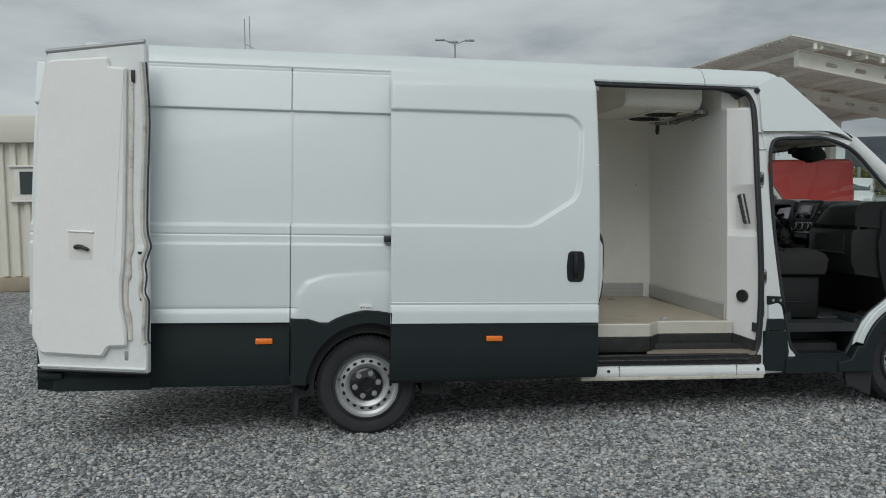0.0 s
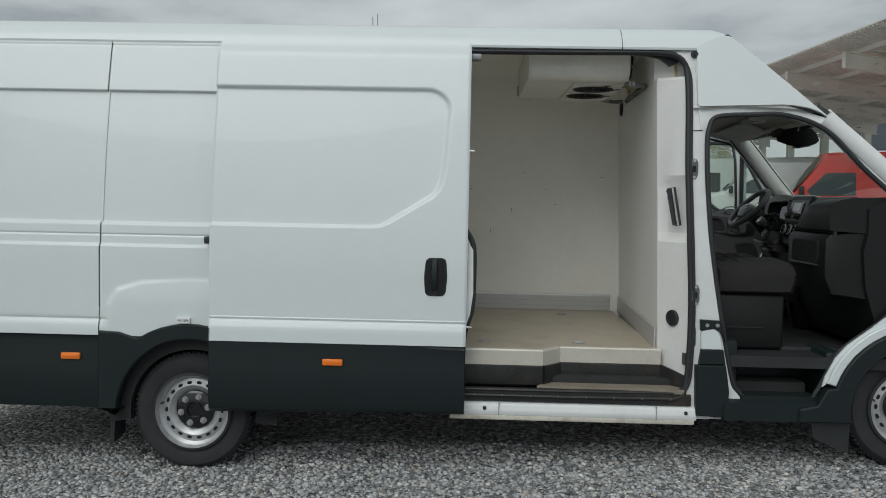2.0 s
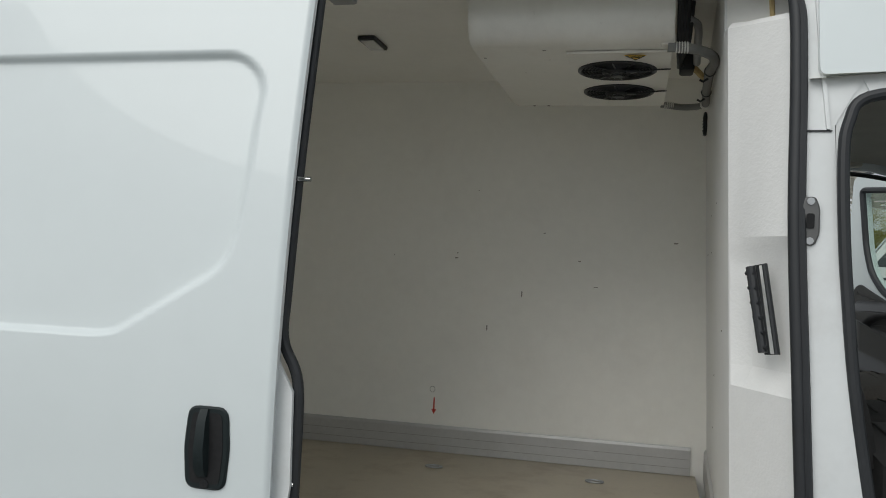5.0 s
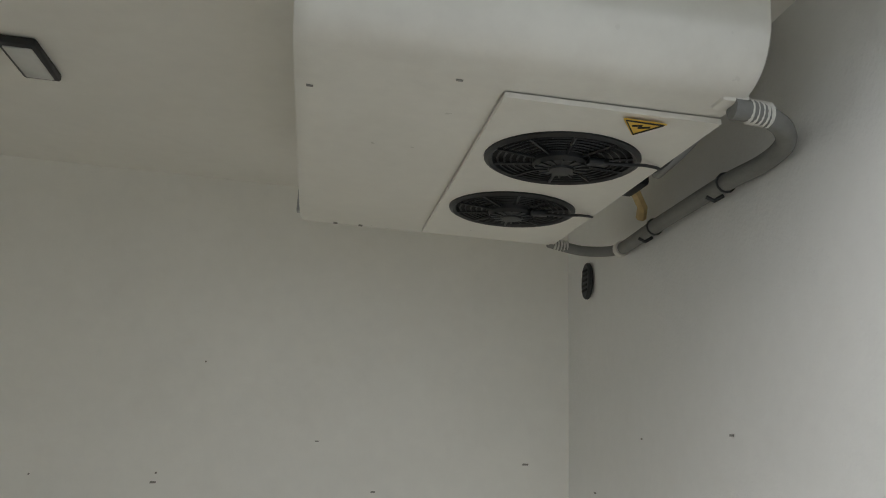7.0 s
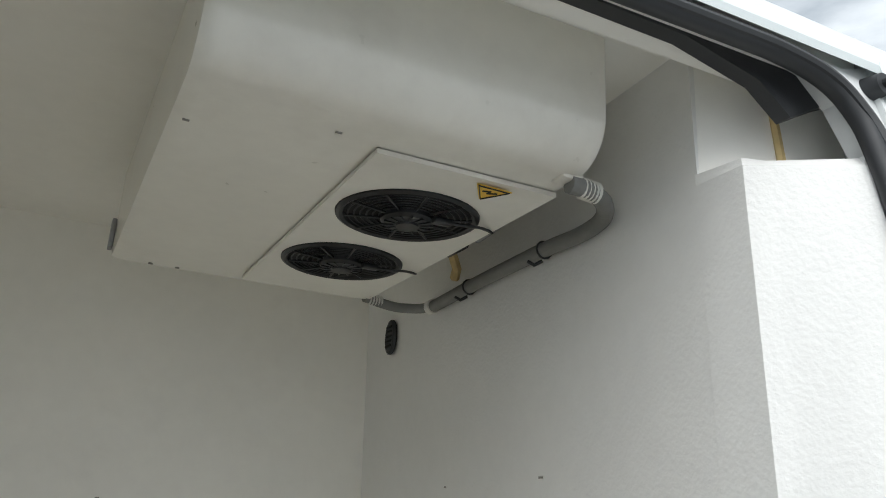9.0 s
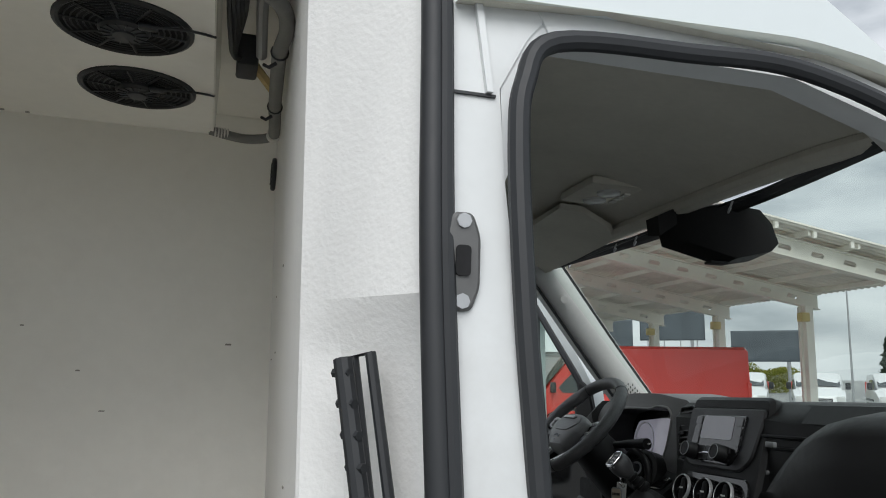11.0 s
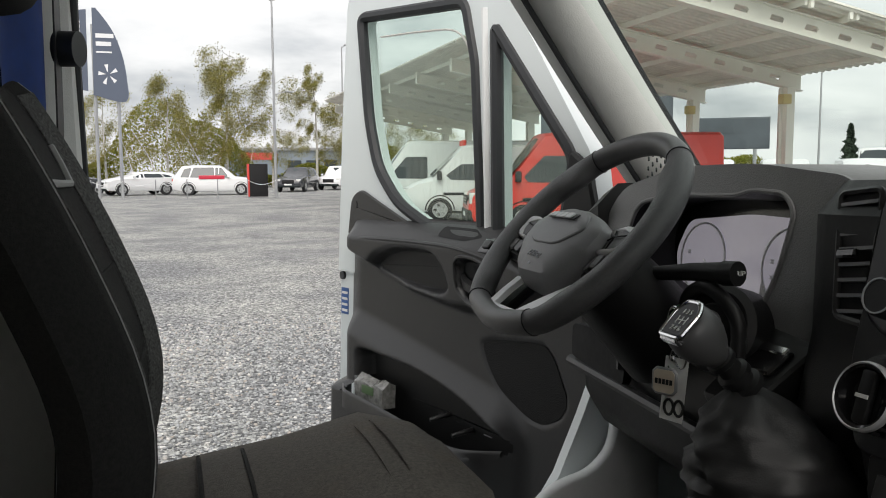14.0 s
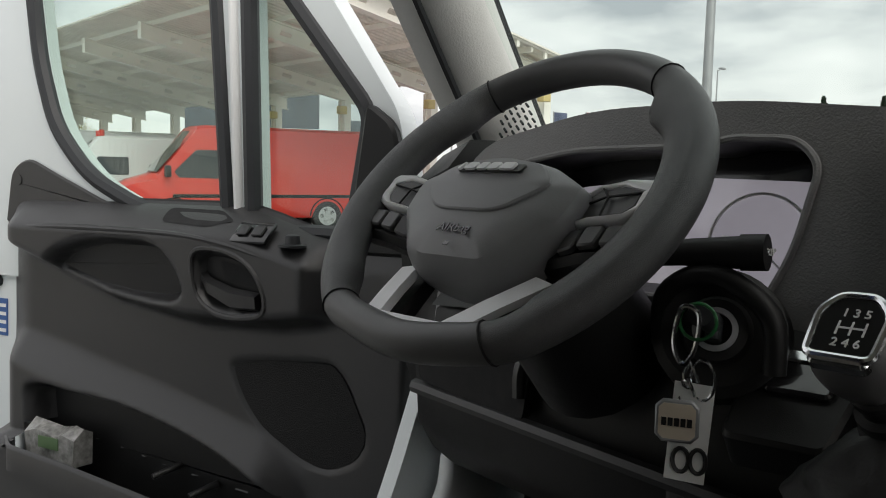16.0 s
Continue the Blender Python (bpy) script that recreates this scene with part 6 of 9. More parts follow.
def build_seats():
    # driver's seat
    line = [(3.035, 1.24), (3.062, 1.36), (3.055, 1.45), (3.012, 1.56), (2.962, 1.66), (2.912, 1.745), (2.885, 1.785)]
    y0, y1 = 1.24, 1.76
    s = seat_body("driver_seat", "black cloth driver's seat with pale stitching", [
        ("cushion", cushion(3.06, 3.545, y0, y1, 1.17, 1.300, 0.020, 0.075, 16, 0.045), CUSHION, ""),
        ("backrest", backrest(line, y0 + 0.0, y1 + 0.0, 0.066), FABRIC, ""),
        ("seat_pedestal", box((3.08, 1.28, 0.77), (3.48, 1.72, 1.175), 0.03), DASH, ""),
        ("headrest", box((2.885, 1.36, 1.865), (3.0, 1.64, 2.09), 0.05, seg=4), FABRIC, ""),
    ])
    for k in range(5):
        part("cushion_seam", tube([(3.12 + 0.062 * k, y, 1.3165 + dz - 0.045 * (0.425 - 0.062 * k) / 0.485) for y, dz in ((1.345, -0.0125), (1.42, -0.006), (1.50, -0.0035), (1.58, -0.006), (1.655, -0.0125))], 0.0034, 5), FABRIC, s)
    part("cushion_panel", cushion(3.40, 3.535, 1.34, 1.66, 1.227, 1.312, 0.012, 0.07, 12), CUSHION, s, "speckled cloth front of the cushion", sharp=50)
    for y in (1.45, 1.55):
        part("headrest_post", cyl((2.905, y, 1.77), (2.90, y, 1.88), 0.008, seg=10), CHROME, s)
    part("side_cover", prism(rounded([(3.02, 1.16), (3.30, 1.18), (3.46, 1.215), (3.44, 1.24), (3.20, 1.245), (3.04, 1.30)], 0.02), lambda u, v, w: (u, w, v), 1.205, 1.245, bev=0.006), DASHGREY, s, "charcoal plastic seat side cover")
    part("recline_lever", box((3.03, 1.19, 1.27), (3.15, 1.215, 1.30), 0.008), DASHGREY, s)
    b = part("belt_buckle", box((-0.016, -0.024, -0.06), (0.016, 0.024, 0.055), 0.006, m=Matrix.Translation((3.18, 1.165, 1.235)) @ Matrix.Rotation(radians(35), 4, "Y")), RUBBER, s, "black belt buckle with red button")
    part("buckle_button", box((-0.011, -0.020, 0.05), (0.011, 0.020, 0.060), 0.003, m=Matrix.Translation((3.18, 1.165, 1.235)) @ Matrix.Rotation(radians(35), 4, "Y")), REDPLAST, b)
    dress_back(s, line, y0, y1, 0.066)
    # two-seat passenger bench
    line2 = [(3.02, 1.22), (3.005, 1.32), (2.97, 1.44), (2.93, 1.55), (2.885, 1.67), (2.868, 1.74), (2.858, 1.79)]
    p = seat_body("passenger_bench", "black cloth two-seat passenger bench on a black box base", [
        ("cushion", cushion(3.05, 3.555, 0.17, 0.62, 1.10, 1.285), FABRIC, ""),
        ("cushion", cushion(3.05, 3.545, 0.625, 1.08, 1.10, 1.28), FABRIC, ""),
        ("backrest", backrest(line2, 0.17, 0.61, 0.066), FABRIC, ""),
        ("backrest", backrest(line2, 0.625, 1.06, 0.066), FABRIC, ""),
        ("bench_base", box((3.08, 0.21, 0.77), (3.49, 1.04, 1.10), 0.02), DASH, ""),
        ("headrest", box((2.875, 0.26, 1.79), (2.985, 0.53, 2.06), 0.05, seg=4), FABRIC, ""),
        ("headrest", box((2.875, 0.71, 1.79), (2.985, 0.98, 2.06), 0.05, seg=4), FABRIC, ""),
    ])
    for y in (0.39, 0.84):
        for dy in (-0.05, 0.05):
            part("headrest_post", cyl((2.885, y + dy, 1.75), (2.89, y + dy, 1.82), 0.008, seg=10), CHROME, p)
        for k in range(4):
            part("cushion_seam", tube([(3.13 + 0.08 * k, y - 0.15, 1.292), (3.13 + 0.08 * k, y, 1.302), (3.13 + 0.08 * k, y + 0.15, 1.292)], 0.0030, 5), FABRIC, p)
    dress_back(p, line2, 0.17, 0.61, 0.066)
    dress_back(p, line2, 0.625, 1.06, 0.066)
    part("base_lip", box((3.075, 0.195, 0.90), (3.36, 0.215, 0.905)), DASHGREY, p)
    part("belt_holder", box((2.935, 1.075, 1.53), (2.975, 1.105, 1.69), 0.008), DASHGREY, p, "grey belt guide with steel tongue")
    part("belt_tongue", box((2.974, 1.08, 1.60), (2.979, 1.10, 1.66), 0.002), CHROME, p)
    # belts and hanging cloth at the far pillar
    b1 = thing("seat_belt", "black driver's seat belt on the door pillar", "seat belt")
    part("belt_webbing", loft([[(x, y, z), (x + 0.002, y + 0.048, z), (x + 0.0045, y + 0.048, z), (x + 0.0025, y, z)] for x, y, z in ((2.985, 1.755, 2.02), (2.99, 1.757, 1.75), (2.985, 1.76, 1.45), (2.975, 1.765, 1.1))]), RUBBER, b1)
    part("belt_anchor", cyl((2.99, 1.79, 1.86), (3.02, 1.78, 1.86), 0.026, seg=18), RUBBER, b1)
    c = thing("blue_cloth", "crumpled blue cloth hung behind the driver's seat", "cloth")
    rng = random.Random(3)
    part("cloth", loft([[(2.955 + 0.018 * math.sin(5 * t + 2.2 * z) + 0.02 * (2.1 - z), 1.60 + 0.16 * t * (1.2 - 0.4 * (2.1 - z)), z) for t in steps(0, 1, 0.1)] for z in steps(1.68, 2.08, 0.05)], caps=False, closed=False), BLUE, c)
    k = thing("hook_strip", "row of pale hooks above the door pillar", "hooks")
    for i in range(5):
        part("hook", tube(spline([(2.97 + 0.012 * i, 1.79 - 0.02 * i, 2.17), (2.985 + 0.012 * i, 1.785 - 0.02 * i, 2.14), (2.995 + 0.012 * i, 1.785 - 0.02 * i, 2.12 - 0.008 * i)], 4), 0.009, 8), PILLARM, k)


build_seats()

# ---- dashboard ----
def stack(y, v, out=0.0):
    """A point on the centre stack's sloping face; out lifts it towards the seats."""
    return Vector((3.82 + 0.28 * v - 0.963 * out, y - 0.027, 1.46 + v + 0.27 * out))


def build_dash():
    d = thing("dashboard", "black moulded dashboard with grey centre stack", "dashboard")
    def row(y, pts):
        return [(x, y, z) for x, z in pts]
    base = [(4.22, 1.60), (4.16, 1.665), (4.02, 1.685), (3.90, 1.68), (3.86, 1.64), (3.86, 1.50), (3.84, 1.40), (3.86, 1.20), (3.92, 1.0), (4.0, 0.80), (4.22, 0.80)]
    part("dash_body", loft([row(y, [(x + o, z - q) for x, z in base]) for y, o, q in ((0.06, 0.02, 0.03), (0.14, 0, 0.0), (0.6, 0, 0), (0.98, 0, 0), (1.20, 0.0, 0), (1.235, 0.02, 0.0))]), DASH, d, sharp=40)
    low_base = [(4.22, 1.60), (4.16, 1.665), (4.10, 1.68), (4.075, 1.66), (4.06, 1.58), (4.05, 1.47), (3.90, 1.46), (3.88, 1.40), (3.92, 1.26), (4.05, 1.19), (4.22, 1.15)]
    part("dash_body", loft([row(y, [(x + o, z - q) for x, z in low_base]) for y, o, q in ((1.236, 0, 0), (1.5, 0.0, 0), (1.79, 0.0, 0))]), DASH, d, sharp=40)
    part("dash_end", loft([row(y, [(x + o, z - q) for x, z in ((4.22, 1.60), (4.16, 1.665), (4.02, 1.685), (3.90, 1.68), (3.86, 1.64), (3.88, 1.40), (3.95, 1.26), (4.22, 1.17))]) for y, o, q in ((1.785, 0.03, 0), (1.85, 0.04, 0.02), (1.92, 0.06, 0.05))]), DASH, d, sharp=40)
    # passenger pad: a fat rounded cover that slopes away to the middle
    def pad(y):
        k = smooth01((y - 0.36) / 0.40)
        top = float(np.interp(y, (0.07, 0.40, 0.46, 0.53, 0.60, 0.66, 0.70, 0.76), (1.675, 1.668, 1.654, 1.620, 1.560, 1.495, 1.455, 1.41)))
        bx = 3.665 + 0.05 * k
        low = min(1.487, top - 0.035)
        pts = [(3.99, top + 0.010 - 0.05 * k), (3.88, top + 0.006), (3.79, top + 0.002), (3.72, top - 0.010), (bx + 0.012, top - 0.040), (bx, max(low + 0.02, top - 0.10)), (bx + 0.006, low + 0.006), (bx + 0.03, low), (3.99, low - 0.02)]
        return row(y, pts)
    part("passenger_pad", loft([pad(y) for y in [0.075] + steps(0.10, 0.76, 0.03)]), DASH, d, "black padded passenger side cover", sharp=45)
    part("pad_groove", tube([(3.70, y, 1.481) for y in steps(0.1, 0.60, 0.1)], 0.008, 8), DARK, d)
    # lower glovebox; its shelf is drawn as a dark plate on the face
    lower = [(3.90, 1.474), (3.74, 1.474), (3.675, 1.464), (3.652, 1.435), (3.655, 1.22), (3.70, 1.12), (3.90, 1.09)]
    part("glovebox", loft([row(y, [(x + o, z) for x, z in lower]) for y, o in ((0.085, 0.05), (0.10, 0.01), (0.13, 0.0), (0.40, -0.006), (0.58, 0.0), (0.645, 0.012), (0.685, 0.05), (0.70, 0.10))]), DASH, d, "black glovebox", sharp=40)
    # black plate laid on the solid glovebox, painting the shade inside the shelf
    part("shelf_shade_plate", prism(rounded([(0.17, 1.29), (0.52, 1.29), (0.53, 1.40), (0.50, 1.425), (0.16, 1.425)], 0.02), lambda u, v, w: (w, u, v), 3.640, 3.660), DARK, d)
    part("shelf_lip", tube([(3.640, y, 1.284) for y in steps(0.15, 0.54, 0.1)], 0.006, 8), DASHGREY, d)
    va = part("side_vent", prism(rounded([(0.085, 1.45), (0.175, 1.46), (0.185, 1.60), (0.10, 1.60)], 0.02), lambda u, v, w: (w, u, v), 3.70, 3.72, bev=0.004), DASHGREY, d, "outer air vent with slats")
    for k in range(5):
        part("vent_slat", box((3.694, 0.10, 1.475 + 0.024 * k), (3.703, 0.175, 1.483 + 0.024 * k), 0.002), DARK, va)
    # shelf of vents between the pad and the stack
    part("vent_shelf", loft([row(y, [(4.02, 1.69), (3.90, 1.685 - 0.02 * t), (3.855, 1.65 - 0.05 * t), (3.845, 1.55 - 0.05 * t), (3.85, 1.44), (4.0, 1.40)]) for y, t in ((0.50, 0.6), (0.60, 0.45), (0.70, 0.3), (0.80, 0.12), (0.86, 0.0))]), DASH, d, sharp=40)
    for k in range(5):
        part("vent_slat", box((3.8465, 0.66, 1.50 + 0.026 * k), (3.87, 0.825, 1.508 + 0.026 * k), 0.003), DASH, d)
    part("vent_tab", box((3.828, 0.755, 1.585), (3.838, 0.785, 1.597), 0.002), GALV, d)
    for y, z, mt in ((0.80, 1.528, GALV), (0.745, 1.522, GALV)):
        part("dash_plug", cyl((3.848, y, z), (3.838, y, z), 0.005, seg=12), mt, d)
    # centre stack
    S = lambda u, v, w: stack(u, v, w)
    st = part("centre_console", prism(rounded([(0.83, 0.235), (1.155, 0.235), (1.150, 0.06), (1.145, 0.01), (1.075, -0.105), (0.855, -0.108), (0.825, -0.02), (0.825, 0.10)], [0.03, 0.02, 0.02, 0.03, 0.03, 0.03, 0.03, 0.03]), S, -0.14, 0.012, bev=0.010), DASH, d, "black centre stack")
    part("stack_surround", prism(rounded([(0.838, 0.205), (1.150, 0.205), (1.142, 0.085), (1.108, 0.056), (0.898, 0.056), (0.862, 0.085)], [0.02, 0.02, 0.03, 0.03, 0.03, 0.03]), S, 0.010, 0.018, bev=0.005), DASHGREY, st, "charcoal radio bezel")
    rad = part("radio", prism(rounded([(0.900, 0.186), (1.100, 0.186), (1.114, 0.112), (1.094, 0.070), (0.932, 0.066), (0.910, 0.100)], [0.012, 0.012, 0.015, 0.018, 0.018, 0.015]), S, 0.014, 0.022, bev=0.003), GLOSSBLK, d, "black radio with unlit screen and two knobs")
    part("screen", prism(rounded([(0.945, 0.182), (1.072, 0.182), (1.074, 0.126), (0.945, 0.126)], 0.008), S, 0.0215, 0.0235), SCREEN, rad, "unlit display painted grey for its reflection")
    for k in range(3):
        for y in (0.910, 1.079):
            part("radio_key", prism(rounded([(y, 0.180 - 0.024 * k), (y + 0.024, 0.180 - 0.024 * k), (y + 0.024, 0.160 - 0.024 * k), (y, 0.160 - 0.024 * k)], 0.003), S, 0.021, 0.0245), GLOSSBLK, rad)
    for k in range(4):
        part("radio_key", prism(rounded([(0.94 + 0.033 * k, 0.108), (0.971 + 0.033 * k, 0.108), (0.971 + 0.033 * k, 0.094), (0.94 + 0.033 * k, 0.094)], 0.003), S, 0.021, 0.025), DASHGREY, rad)
        part("radio_key", prism(rounded([(0.985 + 0.020 * k, 0.090), (1.003 + 0.020 * k, 0.090), (1.003 + 0.020 * k, 0.074), (0.985 + 0.020 * k, 0.074)], 0.003), S, 0.021, 0.025), DASHGREY, rad)
    part("radio_trim", tube([stack(0.985, 0.091, 0.026), stack(1.06, 0.091, 0.026)], 0.0028, 6), CHROME, rad)
    def knob(y, v, r, h, mat_, nm, parent, ringm=CHROME):
        mm = facing(stack(y, v, 0.014), (0, -1, 0), Vector((0.28, 0, 1)))
        kb = part(nm, lathe([(r * 1.08, 0.0), (r * 1.05, 0.006), (r, 0.008), (r * 0.95, h), (r * 0.86, h + 0.003), (0.0, h + 0.003), (0, 0)], 28, m=mm), mat_, parent)
        part("knob_ring", lathe([(r * 0.86, h + 0.002), (r * 0.86, h + 0.0045), (r * 0.79, h + 0.0045), (r * 0.79, h + 0.002)], 28, m=mm, closed=True), ringm, kb)
        return kb, mm
    for y in (1.092, 0.966):
        knob(y, 0.092, 0.021, 0.032, DASH, "radio_knob", rad, GALV)
    # climate: panel and three ringed dials
    cl = part("climate_panel", prism(rounded([(0.868, 0.044), (1.108, 0.044), (1.132, 0.018), (1.108, -0.046), (1.09, -0.055), (0.86, -0.055), (0.848, -0.01), (0.852, 0.030)], 0.02), S, 0.010, 0.017, bev=0.003), GLOSSBLK, d, "gloss black climate panel with three chrome dials")
    for y in (1.094, 1.001, 0.917):
        mm = facing(stack(y, -0.002, 0.016), (0, -1, 0), Vector((0.28, 0, 1)))
        r = 0.034
        dl = part("climate_dial", lathe([(r, 0.0), (r, 0.016), (r * 0.93, 0.019), (r * 0.84, 0.017), (r * 0.82, 0.008), (0.0, 0.008), (0, 0)], 36, m=mm), GLOSSBLK, cl)
        part("dial_ring", lathe([(r * 1.02, 0.012), (r * 1.02, 0.018), (r * 0.96, 0.0205), (r * 0.91, 0.018), (r * 0.91, 0.012)], 36, m=mm, closed=True), RING, dl, "chrome dial ring")
        part("dial_grip", box((-r * 0.26, -r * 0.80, 0.008), (r * 0.26, r * 0.80, 0.017), 0.004, m=mm), DASH, dl)
        part("dial_mark", box((-r * 0.22, -0.002, 0.017), (r * 0.22, 0.002, 0.0185), m=mm), PILLARM, dl)
        for k in range(9):
            a = radians(-60 + 15 * k)
            part("dial_rib", box((r * 1.03, -0.0016, 0.004), (r * 1.10, 0.0016, 0.013), m=mm @ Matrix.Rotation(a, 4, "Z")), DASH, dl)
    sw = part("switch_panel", prism(rounded([(0.862, -0.058), (1.085, -0.050), (1.075, -0.092), (0.862, -0.100)], 0.008), S, 0.012, 0.017, bev=0.002), DASH, d, "row of blank switches")
    for k in range(6):
        part("switch", prism(rounded([(0.872 + 0.033 * k, -0.066), (0.902 + 0.033 * k, -0.066), (0.902 + 0.033 * k, -0.092), (0.872 + 0.033 * k, -0.092)], 0.003), S, 0.015, 0.020, bev=0.001), DASHGREY, sw)
    # the cubby's inner shade is painted as one flat dark plate
    cub = part("cubby", prism(rounded([(0.87, -0.16), (1.06, -0.17), (1.04, -0.235), (0.86, -0.235)], 0.01), S, 0.012, 0.016), DARK, d, "dark plate for the shade in the cubby under the switches")
    part("cubby_frame", tube([stack(u, v, 0.014) for u, v in ((0.865, -0.155), (1.065, -0.165), (1.045, -0.24), (0.855, -0.24))], 0.006, 6, closed=True), DASH, cub)
    low = part("lower_console", loft([[stack(u, v, w) for u, v in ((0.84, -0.24), (1.06, -0.24), (1.03, -0.45), (0.83, -0.45))] for w in (-0.10, 0.0, 0.012)]), DASH, d)
    for k in range(3):
        part("console_key", prism(rounded([(0.862 + 0.058 * k, -0.255), (0.912 + 0.058 * k, -0.255), (0.912 + 0.058 * k, -0.295), (0.862 + 0.058 * k, -0.295)], 0.004), S, 0.010, 0.017, bev=0.002), DASHGREY, low)
    hz = part("hazard_panel", prism(rounded([(0.895, 0.0), (1.125, 0.0), (1.125, 0.036), (0.895, 0.036)], 0.006), lambda u, v, w: (3.868 + 0.6 * v, u - 0.03, 1.668 + 0.35 * v + w), 0.0, 0.008, bev=0.002), DASHGREY, d, "row of dash switches with red hazard switch")
    for k in range(8):
        part("dash_switch", prism(rounded([(0.902 + 0.0275 * k, 0.006), (0.926 + 0.0275 * k, 0.006), (0.926 + 0.0275 * k, 0.030), (0.902 + 0.0275 * k, 0.030)], 0.002), lambda u, v, w: (3.868 + 0.6 * v, u - 0.03, 1.668 + 0.35 * v + w), 0.007, 0.0105), REDPLAST if k == 4 else DASH, hz)
    # tall vent beside the cluster
    tv = part("tall_vent", prism(rounded([(1.165, 0.210), (1.222, 0.204), (1.184, 0.070), (1.140, 0.066)], 0.010), S, -0.05, 0.000, bev=0.003), DARK, d, "tall slatted air vent")
    part("vent_frame", tube([stack(u, v, 0.002) for u, v in rounded([(1.165, 0.210), (1.222, 0.204), (1.184, 0.070), (1.140, 0.066)], 0.010)], 0.004, 6, closed=True), DASHGREY, tv)
    for k in range(8):
        q = 0.0042 * k
        part("vent_slat", prism([(1.166 - q, 0.198 - 0.0165 * k), (1.217 - q, 0.192 - 0.0165 * k), (1.217 - q, 0.188 - 0.0165 * k), (1.166 - q, 0.194 - 0.0165 * k)], S, -0.02, 0.0045), VENTGREY, tv)
    part("vent_tab", prism(rounded([(1.172, 0.143), (1.198, 0.140), (1.198, 0.130), (1.172, 0.133)], 0.003), S, 0.004, 0.012, bev=0.002), GLOSSBLK, tv)
    # instrument binnacle: charcoal bezel with a deep opening, display at its back
    BN = lambda y, z, w: (3.912 + 0.10 * (z - 1.6) - w, y, z)
    rimline = rounded([(1.160, 1.42), (1.196, 1.650), (1.230, 1.686), (1.40, 1.706), (1.58, 1.706), (1.75, 1.672), (1.805, 1.60), (1.81, 1.42)], [0.01, 0.03, 0.03, 0.05, 0.05, 0.05, 0.04, 0.01])
    opening = rounded([(1.356, 1.503), (1.330, 1.555), (1.312, 1.640), (1.335, 1.664), (1.40, 1.668), (1.435, 1.660), (1.60, 1.660), (1.69, 1.645), (1.715, 1.59), (1.69, 1.51), (1.64, 1.500)], [0.02, 0.03, 0.02, 0.02, 0.01, 0.01, 0.03, 0.04, 0.04, 0.03, 0.02])
    bz = part("instrument_hood", holed(rimline, [opening], BN, -0.012, 0.0), BINNACLE, d, "charcoal instrument binnacle", smooth=False)
    part("hood_top", loft([[BN(y, z, 0.0) for y, z in inset(rimline, 0.006)], [BN(y, z, -0.006) for y, z in rimline], [(4.12, y, z + 0.004) for y, z in rimline]], caps=False), BINNACLE, bz, sharp=50)
    part("opening_lip", tube([BN(y, z, 0.0) for y, z in opening], 0.004, 8, closed=True), BINNACLE, bz)
    part("hood_tunnel", loft([[BN(y, z, 0.0) for y, z in opening], [BN(1.51 + (y - 1.51) * 0.94, 1.57 + (z - 1.57) * 0.92, -0.10) for y, z in opening]], caps=False), DASH, bz, sharp=60)
    cf = part("cluster_face", prism([(1.51 + (y - 1.51) * 0.97, 1.57 + (z - 1.57) * 0.96) for y, z in opening], BN, -0.102, -0.090), GLOSSBLK, d, "glossy instrument cluster")
    # the pale pane paints reflected sky across the instruments
    part("cluster_pane", prism(rounded([(1.350, 1.490), (1.328, 1.55), (1.318, 1.612), (1.345, 1.626), (1.50, 1.632), (1.66, 1.618), (1.69, 1.56), (1.66, 1.490)], 0.02), BN, -0.0895, -0.088), DISPLAY, cf, "instrument cover painted pale with the sky's reflection")
    part("display_field", prism(rounded([(1.365, 1.497), (1.372, 1.548), (1.462, 1.548), (1.466, 1.497)], 0.004), BN, -0.0882, -0.0876), SCREEN, cf)
    for yc, r in ((1.405, 0.058), (1.610, 0.058)):
        mm = facing(BN(yc, 1.556, -0.0875), (0, -1, 0), (0.10, 0, 1))
        dl = part("gauge", lathe([(r, 0), (r, 0.001), (r - 0.003, 0.0016), (r - 0.005, 0.001), (0, 0.001), (0, 0)], 40, m=mm), DISPLAY, cf, "round gauge with white ring")
        part("gauge_ring", lathe([(r + 0.0015, 0.001), (r + 0.0015, 0.003), (r - 0.0015, 0.003), (r - 0.0015, 0.001)], 40, m=mm, closed=True), PAPER, dl)
        part("needle", box((-0.001, 0.004, 0.001), (0.001, r - 0.012, 0.002), m=mm @ Matrix.Rotation(radians(-130), 4, "Z")), PAPER, dl)
        for k, tx in ((0, "30"), (35, "20"), (70, "10")):
            a = radians(170 + k)
            writing(tx, 0.010, PAPER, dl, mm @ Matrix.Translation(((r - 0.018) * math.cos(a), (r - 0.018) * math.sin(a), 0.0015)))
    part("lower_hood", loft([[(3.89, 1.22, 1.455), (3.87, 1.35, 1.465), (3.86, 1.5, 1.47), (3.87, 1.66, 1.465), (3.89, 1.81, 1.455)], [(3.90, 1.22, 1.475), (3.90, 1.35, 1.49), (3.90, 1.5, 1.49), (3.90, 1.66, 1.49), (3.90, 1.80, 1.475)], [(4.02, 1.22, 1.47), (4.02, 1.35, 1.475), (4.02, 1.5, 1.475), (4.02, 1.66, 1.475), (4.02, 1.80, 1.47)]], caps=False, closed=False), DASH, d, sharp=50)
